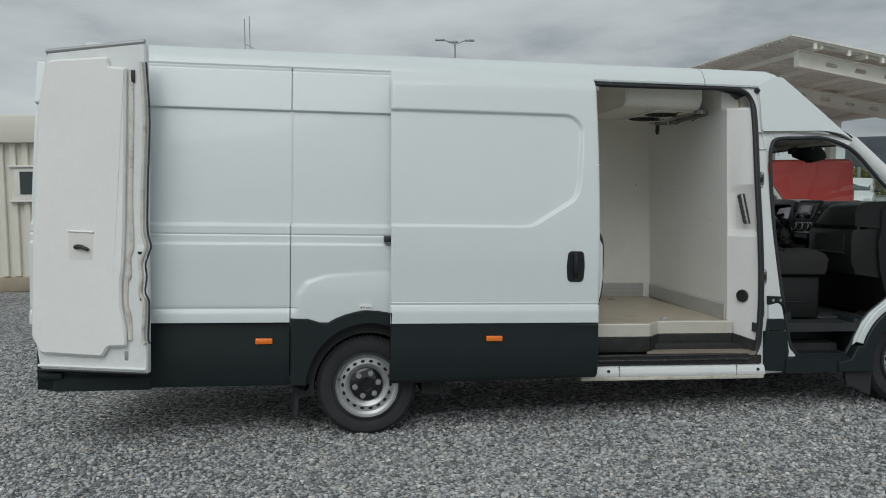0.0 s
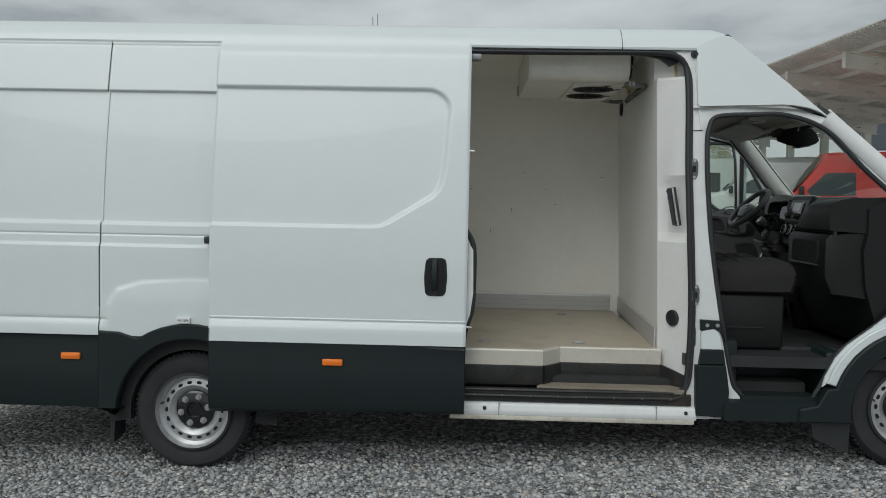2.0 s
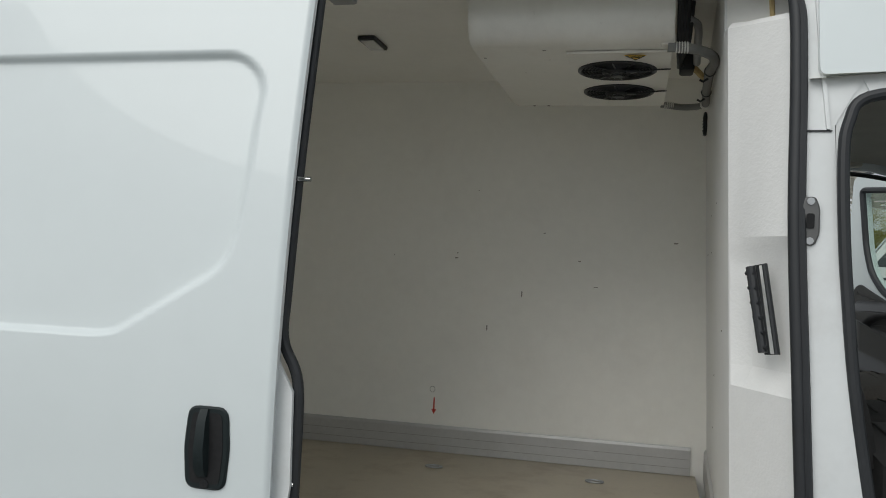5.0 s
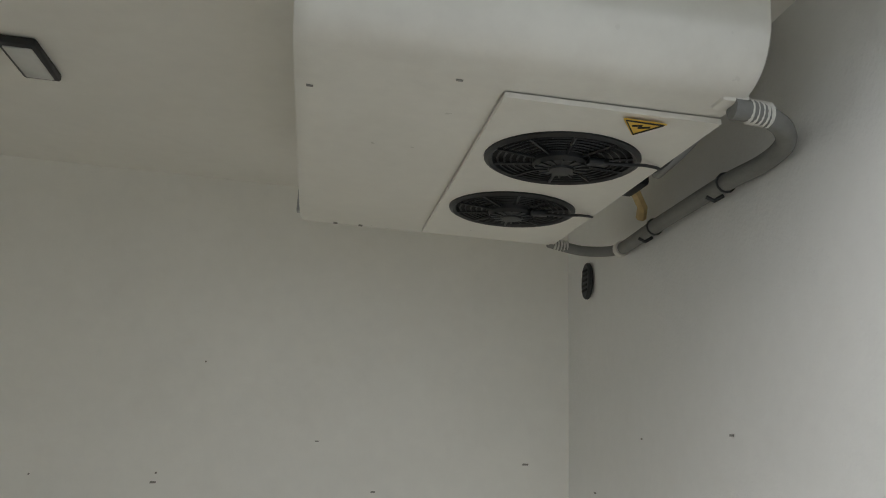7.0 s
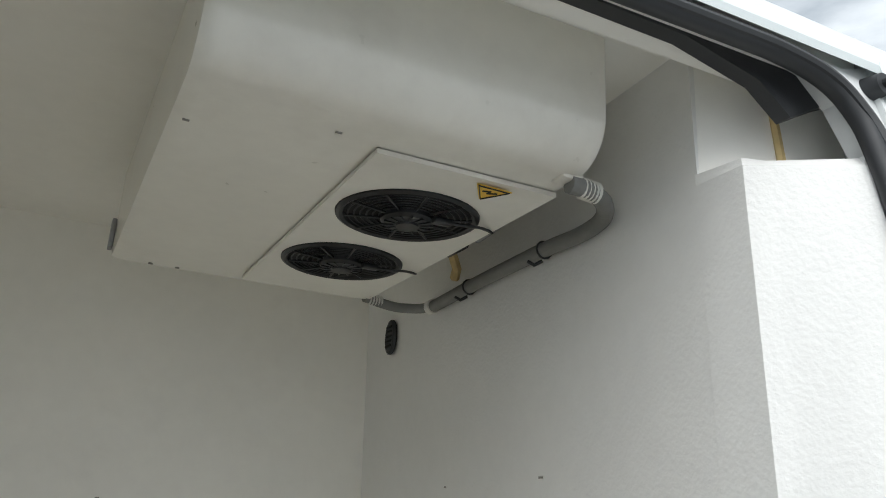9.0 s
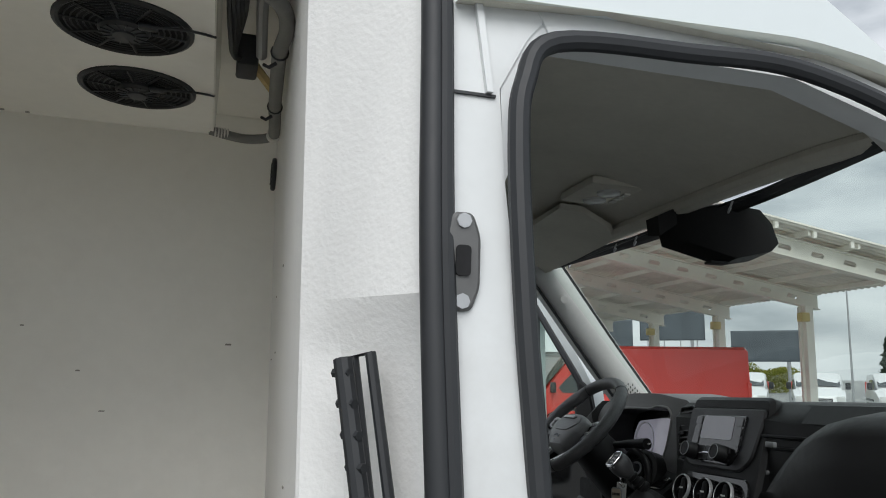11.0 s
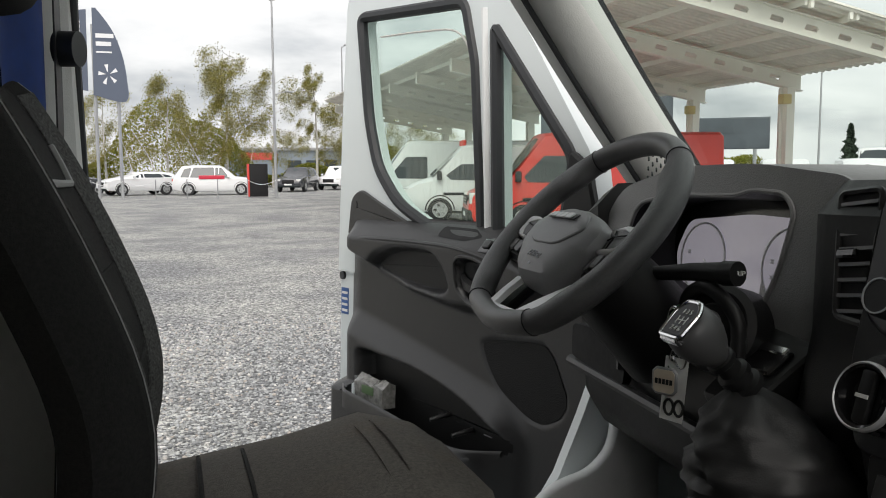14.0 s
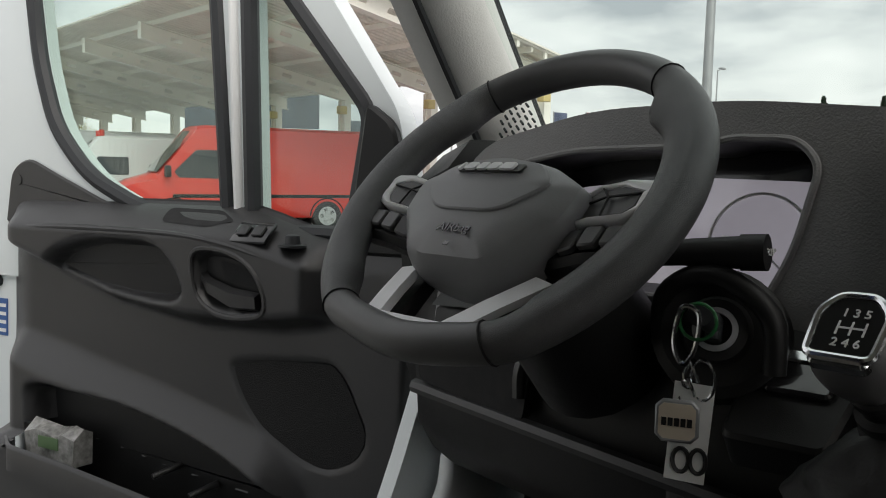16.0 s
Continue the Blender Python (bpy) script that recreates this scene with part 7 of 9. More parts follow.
    # knee panel with shelf, park brake switch, cover by the key
    part("knee_panel", loft([row(y, [(4.0, 1.50), (3.90, 1.465), (3.87 + o, 1.45), (3.86 + o, 1.38), (3.87 + o, 1.28), (3.90 + o, 1.235), (4.0, 1.20)]) for y, o in ((1.285, 0.02), (1.30, 0.0), (1.5, -0.01), (1.69, 0.01), (1.79, 0.02), (1.865, 0.05))]), DASH, d, sharp=40)
    # no hollow here: a dark plate puts the shelf's shade on the panel
    part("knee_shelf_shade_plate", prism(rounded([(1.60, 1.345), (1.78, 1.365), (1.78, 1.425), (1.59, 1.425)], 0.015), lambda u, v, w: (w + 0.02 * (v - 1.4), u, v), 3.843, 3.858), DARK, d, "dark plate for the shade in the knee shelf")
    part("shelf_edge", tube([(3.846, y, 1.335 + 0.06 * (y - 1.48)) for y in steps(1.34, 1.79, 0.1)], 0.010, 8), DASHGREY, d)
    part("bonnet_lever", tube(spline([(3.865, 1.595, 1.43), (3.845, 1.605, 1.41), (3.843, 1.605, 1.375)], 4), 0.009, 8), DASHGREY, d)
    part("lower_cover", box((3.85, 1.30, 1.27), (3.88, 1.42, 1.325), 0.008), DASH, d)
    pb = part("park_brake_panel", prism(rounded([(-0.05, -0.07), (0.04, -0.065), (0.045, 0.06), (-0.02, 0.085), (-0.06, 0.03)], 0.012), lambda u, v, w: (3.859 + 0.75 * v + 0.5 * -w, 1.290 - u, 1.432 + 0.55 * v + 0.8 * w), -0.03, 0.012, bev=0.004), DASH, d, "park brake switch on a black pod")
    part("park_switch", prism(rounded([(-0.032, -0.012), (0.026, -0.010), (0.028, 0.040), (-0.03, 0.042)], 0.006), lambda u, v, w: (3.859 + 0.75 * v + 0.5 * -w, 1.290 - u, 1.432 + 0.55 * v + 0.8 * w), 0.010, 0.020, bev=0.003), GLOSSBLK, pb)
    part("switch_cap", prism(rounded([(-0.026, 0.026), (0.022, 0.026), (0.023, 0.040), (-0.024, 0.041)], 0.004), lambda u, v, w: (3.859 + 0.75 * v + 0.5 * -w, 1.290 - u, 1.432 + 0.55 * v + 0.8 * w), 0.018, 0.023, bev=0.002), CHROME, pb)
    # gear lever on its boot
    g = thing("gear_lever", "black gear lever with chrome-rimmed six-speed knob", "gear lever")
    part("console_tunnel", loft([[(u, v, z) for u, v in rounded([(xa, 1.08 + q), (xa, 1.27 - q), (xb, 1.29 - q), (xb, 1.06 + q)], 0.05, 5)] for z, xa, xb, q in ((0.77, 3.92, 4.07, 0.04), (0.95, 3.88, 4.05, 0.04), (1.10, 3.82, 4.0, 0.035), (1.22, 3.765, 3.95, 0.02), (1.31, 3.712, 3.91, 0.008), (1.335, 3.72, 3.90, 0.015))]), DASH, g)
    boot = []
    for k, t in enumerate(steps(0, 1, 0.07)):
        c = Vector((3.792, 1.180, 1.33)).lerp(Vector((3.752, 1.187, 1.450)), t)
        r = 0.082 * (1 - t ** 1.6) ** 0.75 + 0.015 + 0.006 * math.sin(k * 2.1) * (1 - t)
        boot.append([c + Vector((r * (1 + 0.07 * math.sin(5 * a + 0.8 * k) + 0.05 * math.sin(9 * a - 1.3 * k)) * math.cos(a), r * 0.95 * (1 + 0.08 * math.sin(4 * a - 0.7 * k) + 0.05 * math.sin(7 * a + k)) * math.sin(a), 0)) for a in [2 * math.pi * q / 36 for q in range(36)]])
    part("gear_boot", loft(boot), BOOT, g, "creased black leather boot", sharp=70)
    # knob: a pear along the stick's axis, the plate let into its crown, ringed neck below
    crown_at, axis = Vector((3.664, 1.186, 1.526)), Vector((0.746, 0.0, -0.666))
    fm = facing(crown_at, (-0.05, -1.0, 0.0), (0.666, 0.0, 0.746))
    fa = fm.to_3x3()
    def neck(pairs, seg=28):
        return [[crown_at + axis * s + fa @ Vector((r * math.cos(a), r * 1.02 * math.sin(a), 0)) for a in [2 * math.pi * q / seg for q in range(seg)]] for s, r in pairs]
    part("gear_collar", loft(neck([(0.060, 0.012), (0.064, 0.0165), (0.070, 0.0165), (0.073, 0.0125), (0.084, 0.0135), (0.087, 0.0185), (0.094, 0.0190), (0.097, 0.0145), (0.104, 0.0150), (0.107, 0.0205), (0.114, 0.0210), (0.118, 0.016)])), DASH, g, "ringed black neck", sharp=30)
    part("gear_stick", loft(neck([(0.050, 0.0115), (0.125, 0.0115)])), DASH, g)
    part("gear_knob", loft(neck([(0.0015, 0.012), (0.0, 0.0205), (0.003, 0.0245), (0.010, 0.0282), (0.022, 0.0295), (0.034, 0.0275), (0.046, 0.0225), (0.056, 0.0165), (0.062, 0.0140), (0.063, 0.008)])), LEATHER, g, "black leather gear knob", sharp=60)
    pl = part("shift_plate", prism(rounded([(-0.018, -0.020), (0.018, -0.020), (0.0195, 0.010), (0.010, 0.022), (-0.010, 0.022), (-0.0195, 0.010)], 0.006), lambda u, v, w: fm @ Vector((u, v, w)), -0.010, 0.003, bev=0.001), PLATEBLK, g, "shift pattern plate")
    part("plate_rim", tube([fm @ Vector((u, v, 0.002)) for u, v in rounded([(-0.0195, -0.022), (0.0195, -0.022), (0.0212, 0.011), (0.011, 0.024), (-0.011, 0.024), (-0.0212, 0.011)], 0.006)], 0.0028, 8, closed=True), CHROME, pl)
    part("plate_foot", prism(rounded([(-0.017, -0.027), (0.017, -0.027), (0.019, -0.0195), (-0.019, -0.0195)], 0.004), lambda u, v, w: fm @ Vector((u, v, w)), -0.008, 0.002, bev=0.002), CHROME, pl)
    writing("1 3 5", 0.0085, PAPER, pl, fm @ Matrix.Translation((0.002, 0.010, 0.0034)))
    writing("2 4 6", 0.0085, PAPER, pl, fm @ Matrix.Translation((0.002, -0.012, 0.0034)))
    for u in (-0.006, 0.002, 0.010):
        part("shift_line", box((u - 0.0006, -0.006, 0.003), (u + 0.0006, 0.004, 0.0036), m=fm), PAPER, pl)
    part("shift_line", box((-0.006, -0.0014, 0.003), (0.010, -0.0002, 0.0036), m=fm), PAPER, pl)


build_dash()


# ---- steering wheel, stalks, key ----
def build_steering():
    C = Vector((3.699, 1.508, 1.603))
    m = facing(C, (0.016, -1, -0.015), (0.685, 0, 0.728))
    s = thing("steering_wheel", "black leather steering wheel with silver trim", "steering wheel")
    R = 0.180
    Q = lambda u, v, w: m @ Vector((u, v, w))
    def rim_ring(a, grow=0.0):
        """The rim's section at an angle: thicker towards the hub at the grips, flattened at the foot."""
        d = math.degrees(a) % 360
        side = min(abs(d - 0), abs(d - 360), abs(d - 180))
        flat = 0.012 * smooth01((-math.sin(a) - 0.80) / 0.2)
        grip = 0.011 * smooth01((52 - side) / 10)
        thumb = 0.008 * max(math.exp(-((d - 40) / 8) ** 2), math.exp(-((d - 140) / 8) ** 2))
        out = []
        for k in range(18):
            q = 2 * math.pi * k / 18
            rr = 0.0170 if math.cos(q) > 0 else 0.0165 + grip + thumb
            rad = R - flat + (rr + grow) * math.cos(q)
            out.append(Q(rad * math.cos(a), rad * math.sin(a), (0.0185 + grow) * math.sin(q)))
        return out
    n = 120
    seams = (54, 126, 235, 300)
    for i, d0 in enumerate(seams):
        d1 = seams[(i + 1) % 4] + (360 if i == 3 else 0)
        rr = [rim_ring(radians(d0 + (d1 - d0) * k / 30)) for k in range(31)]
        part("rim_section", loft(rr, caps=False), PERFORATED if i in (1, 3) else LEATHER, s, "perforated black leather grip" if i in (1, 3) else "smooth black leather rim", sharp=80)
        part("rim_seam", tube(rim_ring(radians(d0), 0.0004), 0.0010, 5, closed=True), DARK, s)
    # hub: broad padded cover with a folded crest
    QH = lambda u, v, w: Q(u, v - 0.028, w)
    mh = m @ Matrix.Translation((0, -0.028, 0))
    hub = [(-0.062, 0.052), (-0.030, 0.061), (0.0, 0.063), (0.030, 0.061), (0.062, 0.052), (0.102, 0.030), (0.098, -0.006), (0.066, -0.056), (0.044, -0.068), (-0.044, -0.068), (-0.066, -0.056), (-0.098, -0.006), (-0.102, 0.030)]
    hp = rounded(hub, 0.008, 2)
    part("hub", loft([[QH(u * k, v * k - 0.004 * (1 - k), w - dz * max(0.0, -v * k - 0.02)) for u, v in hp] for k, w, dz in ((0.80, -0.060, 0.0), (0.92, -0.040, 0.0), (0.99, -0.018, 0.1), (1.0, 0.000, 0.3), (0.955, 0.013, 0.3), (0.84, 0.0205, 0.2), (0.50, 0.0248, 0.1), (0.12, 0.026, 0.1))]), HUBM, s, "dark grey airbag cover", sharp=35)
    def on_hub(u, v):
        """How high the cover stands over the wheel's plane at a point."""
        lo, hi = 0.02, 1.0
        for _ in range(14):
            mid = (lo + hi) / 2
            if inside_by(hp, u / mid, v / mid) > 0:
                hi = mid
            else:
                lo = mid
        return float(np.interp(hi, (0.12, 0.50, 0.84, 0.955, 1.0), (0.026, 0.0248, 0.0205, 0.013, 0.0)))
    crown = rounded([(-0.076, 0.020), (-0.046, -0.010), (-0.028, -0.016), (0.028, -0.016), (0.046, -0.010), (0.076, 0.020), (0.054, 0.046), (0.0, 0.056), (-0.054, 0.046)], 0.010, 3)
    part("hub_crown", loft([[QH(u * k, 0.018 + (v - 0.018) * k, on_hub(u * k, 0.018 + (v - 0.018) * k) + h) for u, v in crown] for k, h in ((1.0, -0.002), (0.985, 0.0020), (0.95, 0.0032), (0.7, 0.0034), (0.4, 0.0034), (0.1, 0.0034))]), HUBM, s, "raised crown of the airbag cover", sharp=25)
    b = part("badge", prism(rounded([(-0.038, -0.005), (0.038, -0.005), (0.038, 0.007), (-0.038, 0.007)], 0.003), lambda u, v, w: QH(u, v + 0.034, w + 0.0270 - 0.30 * v), 0.0, 0.002), DASHGREY, s)
    for k, w_ in enumerate((0.004, 0.013, 0.011, 0.013, 0.016)):
        u0 = -0.036 + (0, 0.0075, 0.0230, 0.0355, 0.0500)[k]
        part("badge_bar", prism(rounded([(u0, 0.0), (u0 + w_, 0.0), (u0 + w_ - 0.001, 0.0115), (u0 + 0.001, 0.0115)], 0.0025), lambda u, v, w: QH(u, v + 0.029, w + 0.0297 - 0.30 * (v - 0.005)), 0.0, 0.0026), SILVER, b, "chrome maker's badge bar")
    writing("AIRbag", 0.0135, GLOSSBLK, s, mh @ Matrix.Translation((0.0, -0.035, 0.0242)))
    part("airbag_mark", box((-0.003, -0.0035, 0), (0.003, 0.0005, 0.0006), m=mh @ Matrix.Translation((0.0, -0.049, 0.0215))), GLOSSBLK, s)
    # side spokes: silver hoops round the key pads, a row of keys below
    for sgn in (-1, 1):
        QS = lambda u, v, w: Q(sgn * u, v, w - 0.30 * max(0.0, 0.118 - u))
        sp = [(0.070, 0.004), (0.110, 0.016), (0.170, 0.022), (0.176, -0.020), (0.164, -0.056), (0.115, -0.062), (0.070, -0.066)]
        spoke = part("spoke", prism(rounded(sp, 0.012), QS, -0.026, -0.002, bev=0.006), DASH, s, "black spoke with control keys")
        hoop = [(0.086, 0.004), (0.104, 0.014), (0.130, 0.0185), (0.154, 0.0185), (0.1625, 0.012), (0.164, -0.002), (0.157, -0.018), (0.142, -0.0245), (0.112, -0.0275), (0.086, -0.030)]
        wide = [0.0020, 0.0026, 0.0034, 0.0060, 0.0078, 0.0078, 0.0058, 0.0030, 0.0024, 0.0020]
        inner = []
        for i, (u, v) in enumerate(hoop):
            (ua, va), (ub, vb) = hoop[max(0, i - 1)], hoop[min(len(hoop) - 1, i + 1)]
            t = Vector((ub - ua, vb - va)).normalized()
            inner.append((u + t.y * wide[i] * 2, v - t.x * wide[i] * 2))
        ring = [[QS(u, v, -0.004), QS(u, v, 0.005), QS((u + a) / 2, (v + c) / 2, 0.0075), QS(a, c, 0.005), QS(a, c, -0.004)] for (u, v), (a, c) in zip(hoop, inner)]
        part("spoke_trim", loft(ring), SILVER, spoke, "silver trim hoop", sharp=60)
        pad = [(a - 0.001 * (a > 0.13), c) for a, c in inner]
        part("key_pad", prism(pad, QS, -0.002, 0.0045, bev=0.001), LEATHER, spoke)
        for line in (((0.086, -0.008, 0.0052), (0.118, -0.002, 0.0052), (0.148, 0.004, 0.0052)), ((0.108, 0.010, 0.0052), (0.120, -0.002, 0.0052), (0.122, -0.022, 0.0052))):
            part("pad_line", tube([QS(*p) for p in line], 0.0011, 5), DARK, spoke)
        for k in range(3):
            u0 = 0.092 + 0.0205 * k
            part("control_key", prism(rounded([(u0, -0.034 + 0.002 * k), (u0 + 0.0185, -0.032 + 0.002 * k), (u0 + 0.017, -0.054 + 0.003 * k), (u0, -0.056 + 0.003 * k)], 0.004), QS, -0.004, 0.004, bev=0.0015), LEATHER, spoke)
    # lower spoke: silver V frame
    part("lower_spoke", prism(rounded([(-0.085, -0.060), (-0.062, -0.165), (0.055, -0.165), (0.085, -0.055), (0.060, -0.055), (0.035, -0.142), (-0.036, -0.142), (-0.058, -0.060)], 0.006), lambda u, v, w: Q(u, v, w - 0.25 * (v + 0.165)), -0.022, -0.006, bev=0.003), DASH, s)
    for pts in (((-0.066, -0.086, -0.016), (-0.061, -0.120, -0.008), (-0.056, -0.156, -0.002)), ((0.094, -0.082, -0.016), (0.066, -0.118, -0.008), (0.040, -0.152, -0.002))):
        g_ = 1 if pts[0][0] < 0 else -1
        ring = [[Q(u - 0.011 * g_, v - 0.003, w), Q(u - 0.009 * g_, v - 0.002, w + 0.006), Q(u + 0.011 * g_, v + 0.003, w + 0.006), Q(u + 0.013 * g_, v + 0.003, w - 0.002)] for u, v, w in pts]
        part("silver_spoke", loft(ring), SILVER, s, "silver lower spoke arm", sharp=40)
    part("silver_foot", loft([[Q(u, -0.161, -0.004), Q(u, -0.160, 0.005), Q(u, -0.147, 0.005), Q(u, -0.145, -0.006)] for u in (-0.056, 0.0, 0.046)]), SILVER, s, "silver foot of the lower spoke", sharp=40)
    # column, shroud, stalks
    c = thing("steering_column", "black steering column shroud with stalks and ignition", "steering column")
    ax = (m.to_3x3() @ Vector((0, 0, -1)))
    shroud = []
    for dd, r in ((0.05, 0.06), (0.08, 0.072), (0.16, 0.080), (0.24, 0.085)):
        cc = C + ax * dd
        shroud.append([cc + m.to_3x3() @ Vector((r * math.cos(a) * 0.95, r * math.sin(a) * (0.75 if math.sin(a) > 0 else 1.0), 0)) for a in [2 * math.pi * q / 20 for q in range(20)]])
    part("shroud", loft(shroud), DASH, c)
    for sgn in (-1, 1):
        p0 = Q(sgn * 0.05, 0.030, -0.112)
        p1 = Q(sgn * 0.115, 0.050, -0.120)
        p2 = Q(sgn * 0.168, 0.060, -0.125)
        stt = part("stalk", tube([p0, p1, p2], [0.010, 0.0125, 0.015], 14), DASH, c, "black control stalk")
        part("stalk_cap", tube([p2, p2 + (p2 - p1).normalized() * 0.022], 0.0165, 14), DASH, stt)
        e1 = p2 + (p2 - p1).normalized() * 0.0225
        if sgn > 0:
            writing("TRIP", 0.009, PAPER, stt, facing(e1, Vector((0.9, -0.3, 0)).normalized(), (0, 0, 1)))
    ig = Vector((3.832, 1.362, 1.486))
    im = facing(ig, (0.35, -0.94, 0), (0.3, 0, 0.95))
    part("ignition_pod", lathe([(0.064, -0.06), (0.060, -0.008), (0.050, -0.002), (0.036, -0.004), (0.0, -0.006), (0.0, -0.06)], 32, m=im), DASH, c)
    hs = part("ignition", lathe([(0.030, -0.03), (0.032, 0.0), (0.028, 0.008), (0.020, 0.010), (0.018, 0.004), (0.0, 0.004), (0.0, -0.03)], 28, m=im), DASH, c, "ignition lock")
    part("lock_ring", lathe([(0.020, 0.006), (0.020, 0.012), (0.015, 0.013), (0.015, 0.006)], 24, m=im, closed=True), GALV, hs)
    part("ignition_cover", tube(spline([ig + Vector((0.0, 0.055, -0.02)), ig + Vector((-0.005, 0.05, 0.03)), ig + Vector((-0.008, 0.0, 0.052)), ig + Vector((-0.002, -0.05, 0.02)), ig + Vector((0.0, -0.055, -0.03))], 6), 0.010, 12), DASH, c)
    # key, rings and tags hang from the lock
    k = thing("key_ring", "ignition key with carabiner, square tag and white paper label", "keys")
    bow = Vector((3.772, 1.345, 1.508))
    part("key_bow", box((-0.006, -0.012, 0.0), (0.006, 0.012, 0.030), 0.003, m=im), RUBBER, k)
    part("key_bow", cyl(ig + im.to_3x3() @ Vector((0, 0, 0.02)), bow, 0.007, 0.011, 12), RUBBER, k)
    part("green_ring", tube([bow + Vector((-0.004 + 0.002 * math.sin(a), 0.017 * math.cos(a), -0.006 + 0.015 * math.sin(a))) for a in [2 * math.pi * q / 20 for q in range(20)]], 0.0016, 8, closed=True), GREENP, k, "green plastic ring")
    part("carabiner", tube(spline([bow + Vector((-0.006, 0.014, 0.004)), bow + Vector((-0.008, 0.019, -0.025)), bow + Vector((-0.006, 0.012, -0.043)), bow + Vector((-0.004, 0.002, -0.030)), bow + Vector((-0.004, -0.001, 0.0))], 6, True), 0.0024, 8, closed=True), CHROME, k)
    for dz, dy in ((-0.052, 0.004), (-0.066, 0.006)):
        part("chain_link", tube([bow + Vector((-0.005 + 0.004 * math.sin(2 * a), dy + 0.006 * math.cos(a), dz + 0.011 * math.sin(a))) for a in [2 * math.pi * q / 14 for q in range(14)]], 0.0016, 6, closed=True), CHROME, k)
    part("split_ring", tube([bow + Vector((-0.002, -0.006 + 0.011 * math.cos(a), -0.055 + 0.017 * math.sin(a))) for a in [2 * math.pi * q / 20 for q in range(20)]], 0.0014, 6, closed=True), CHROME, k)
    tm = facing(bow + Vector((-0.016, 0.008, -0.090)), Vector((0.45, -0.89, 0)), Vector((0, 0.05, 1)))
    part("paper_label", box((-0.012, -0.050, -0.0075), (0.021, 0.034, -0.0068), m=tm @ Matrix.Translation((0.006, -0.002, 0)) @ Matrix.Rotation(radians(-4), 4, "Z")), PAPER, k, "white paper label", smooth=False)
    for q in range(2):
        part("ink_loop", tube([tm @ Vector((0.004 + 0.014 * q + 0.0065 * math.cos(a), -0.034 + 0.010 * math.sin(a), -0.006)) for a in [2 * math.pi * t / 14 for t in range(14)]], 0.002, 5, closed=True), BLACKINK, k)
    tag = part("square_tag", prism(rounded([(-0.018, -0.018), (0.018, -0.018), (0.018, 0.018), (-0.018, 0.018)], 0.006, 1), lambda u, v, w: tm @ Vector((u, v, w)), -0.003, 0.002, bev=0.0015), GALV, k, "square steel tag with cream face")
    part("tag_face", prism(rounded([(-0.015, -0.015), (0.015, -0.015), (0.015, 0.015), (-0.015, 0.015)], 0.004, 1), lambda u, v, w: tm @ Vector((u, v, w)), 0.0018, 0.0026), CREAMTAG, tag)
    for q in range(5):
        part("tag_bar", box((-0.0125 + 0.0052 * q, -0.004, 0.0024), (-0.0085 + 0.0052 * q, 0.003, 0.003), m=tm), BLACKINK, tag)


build_steering()

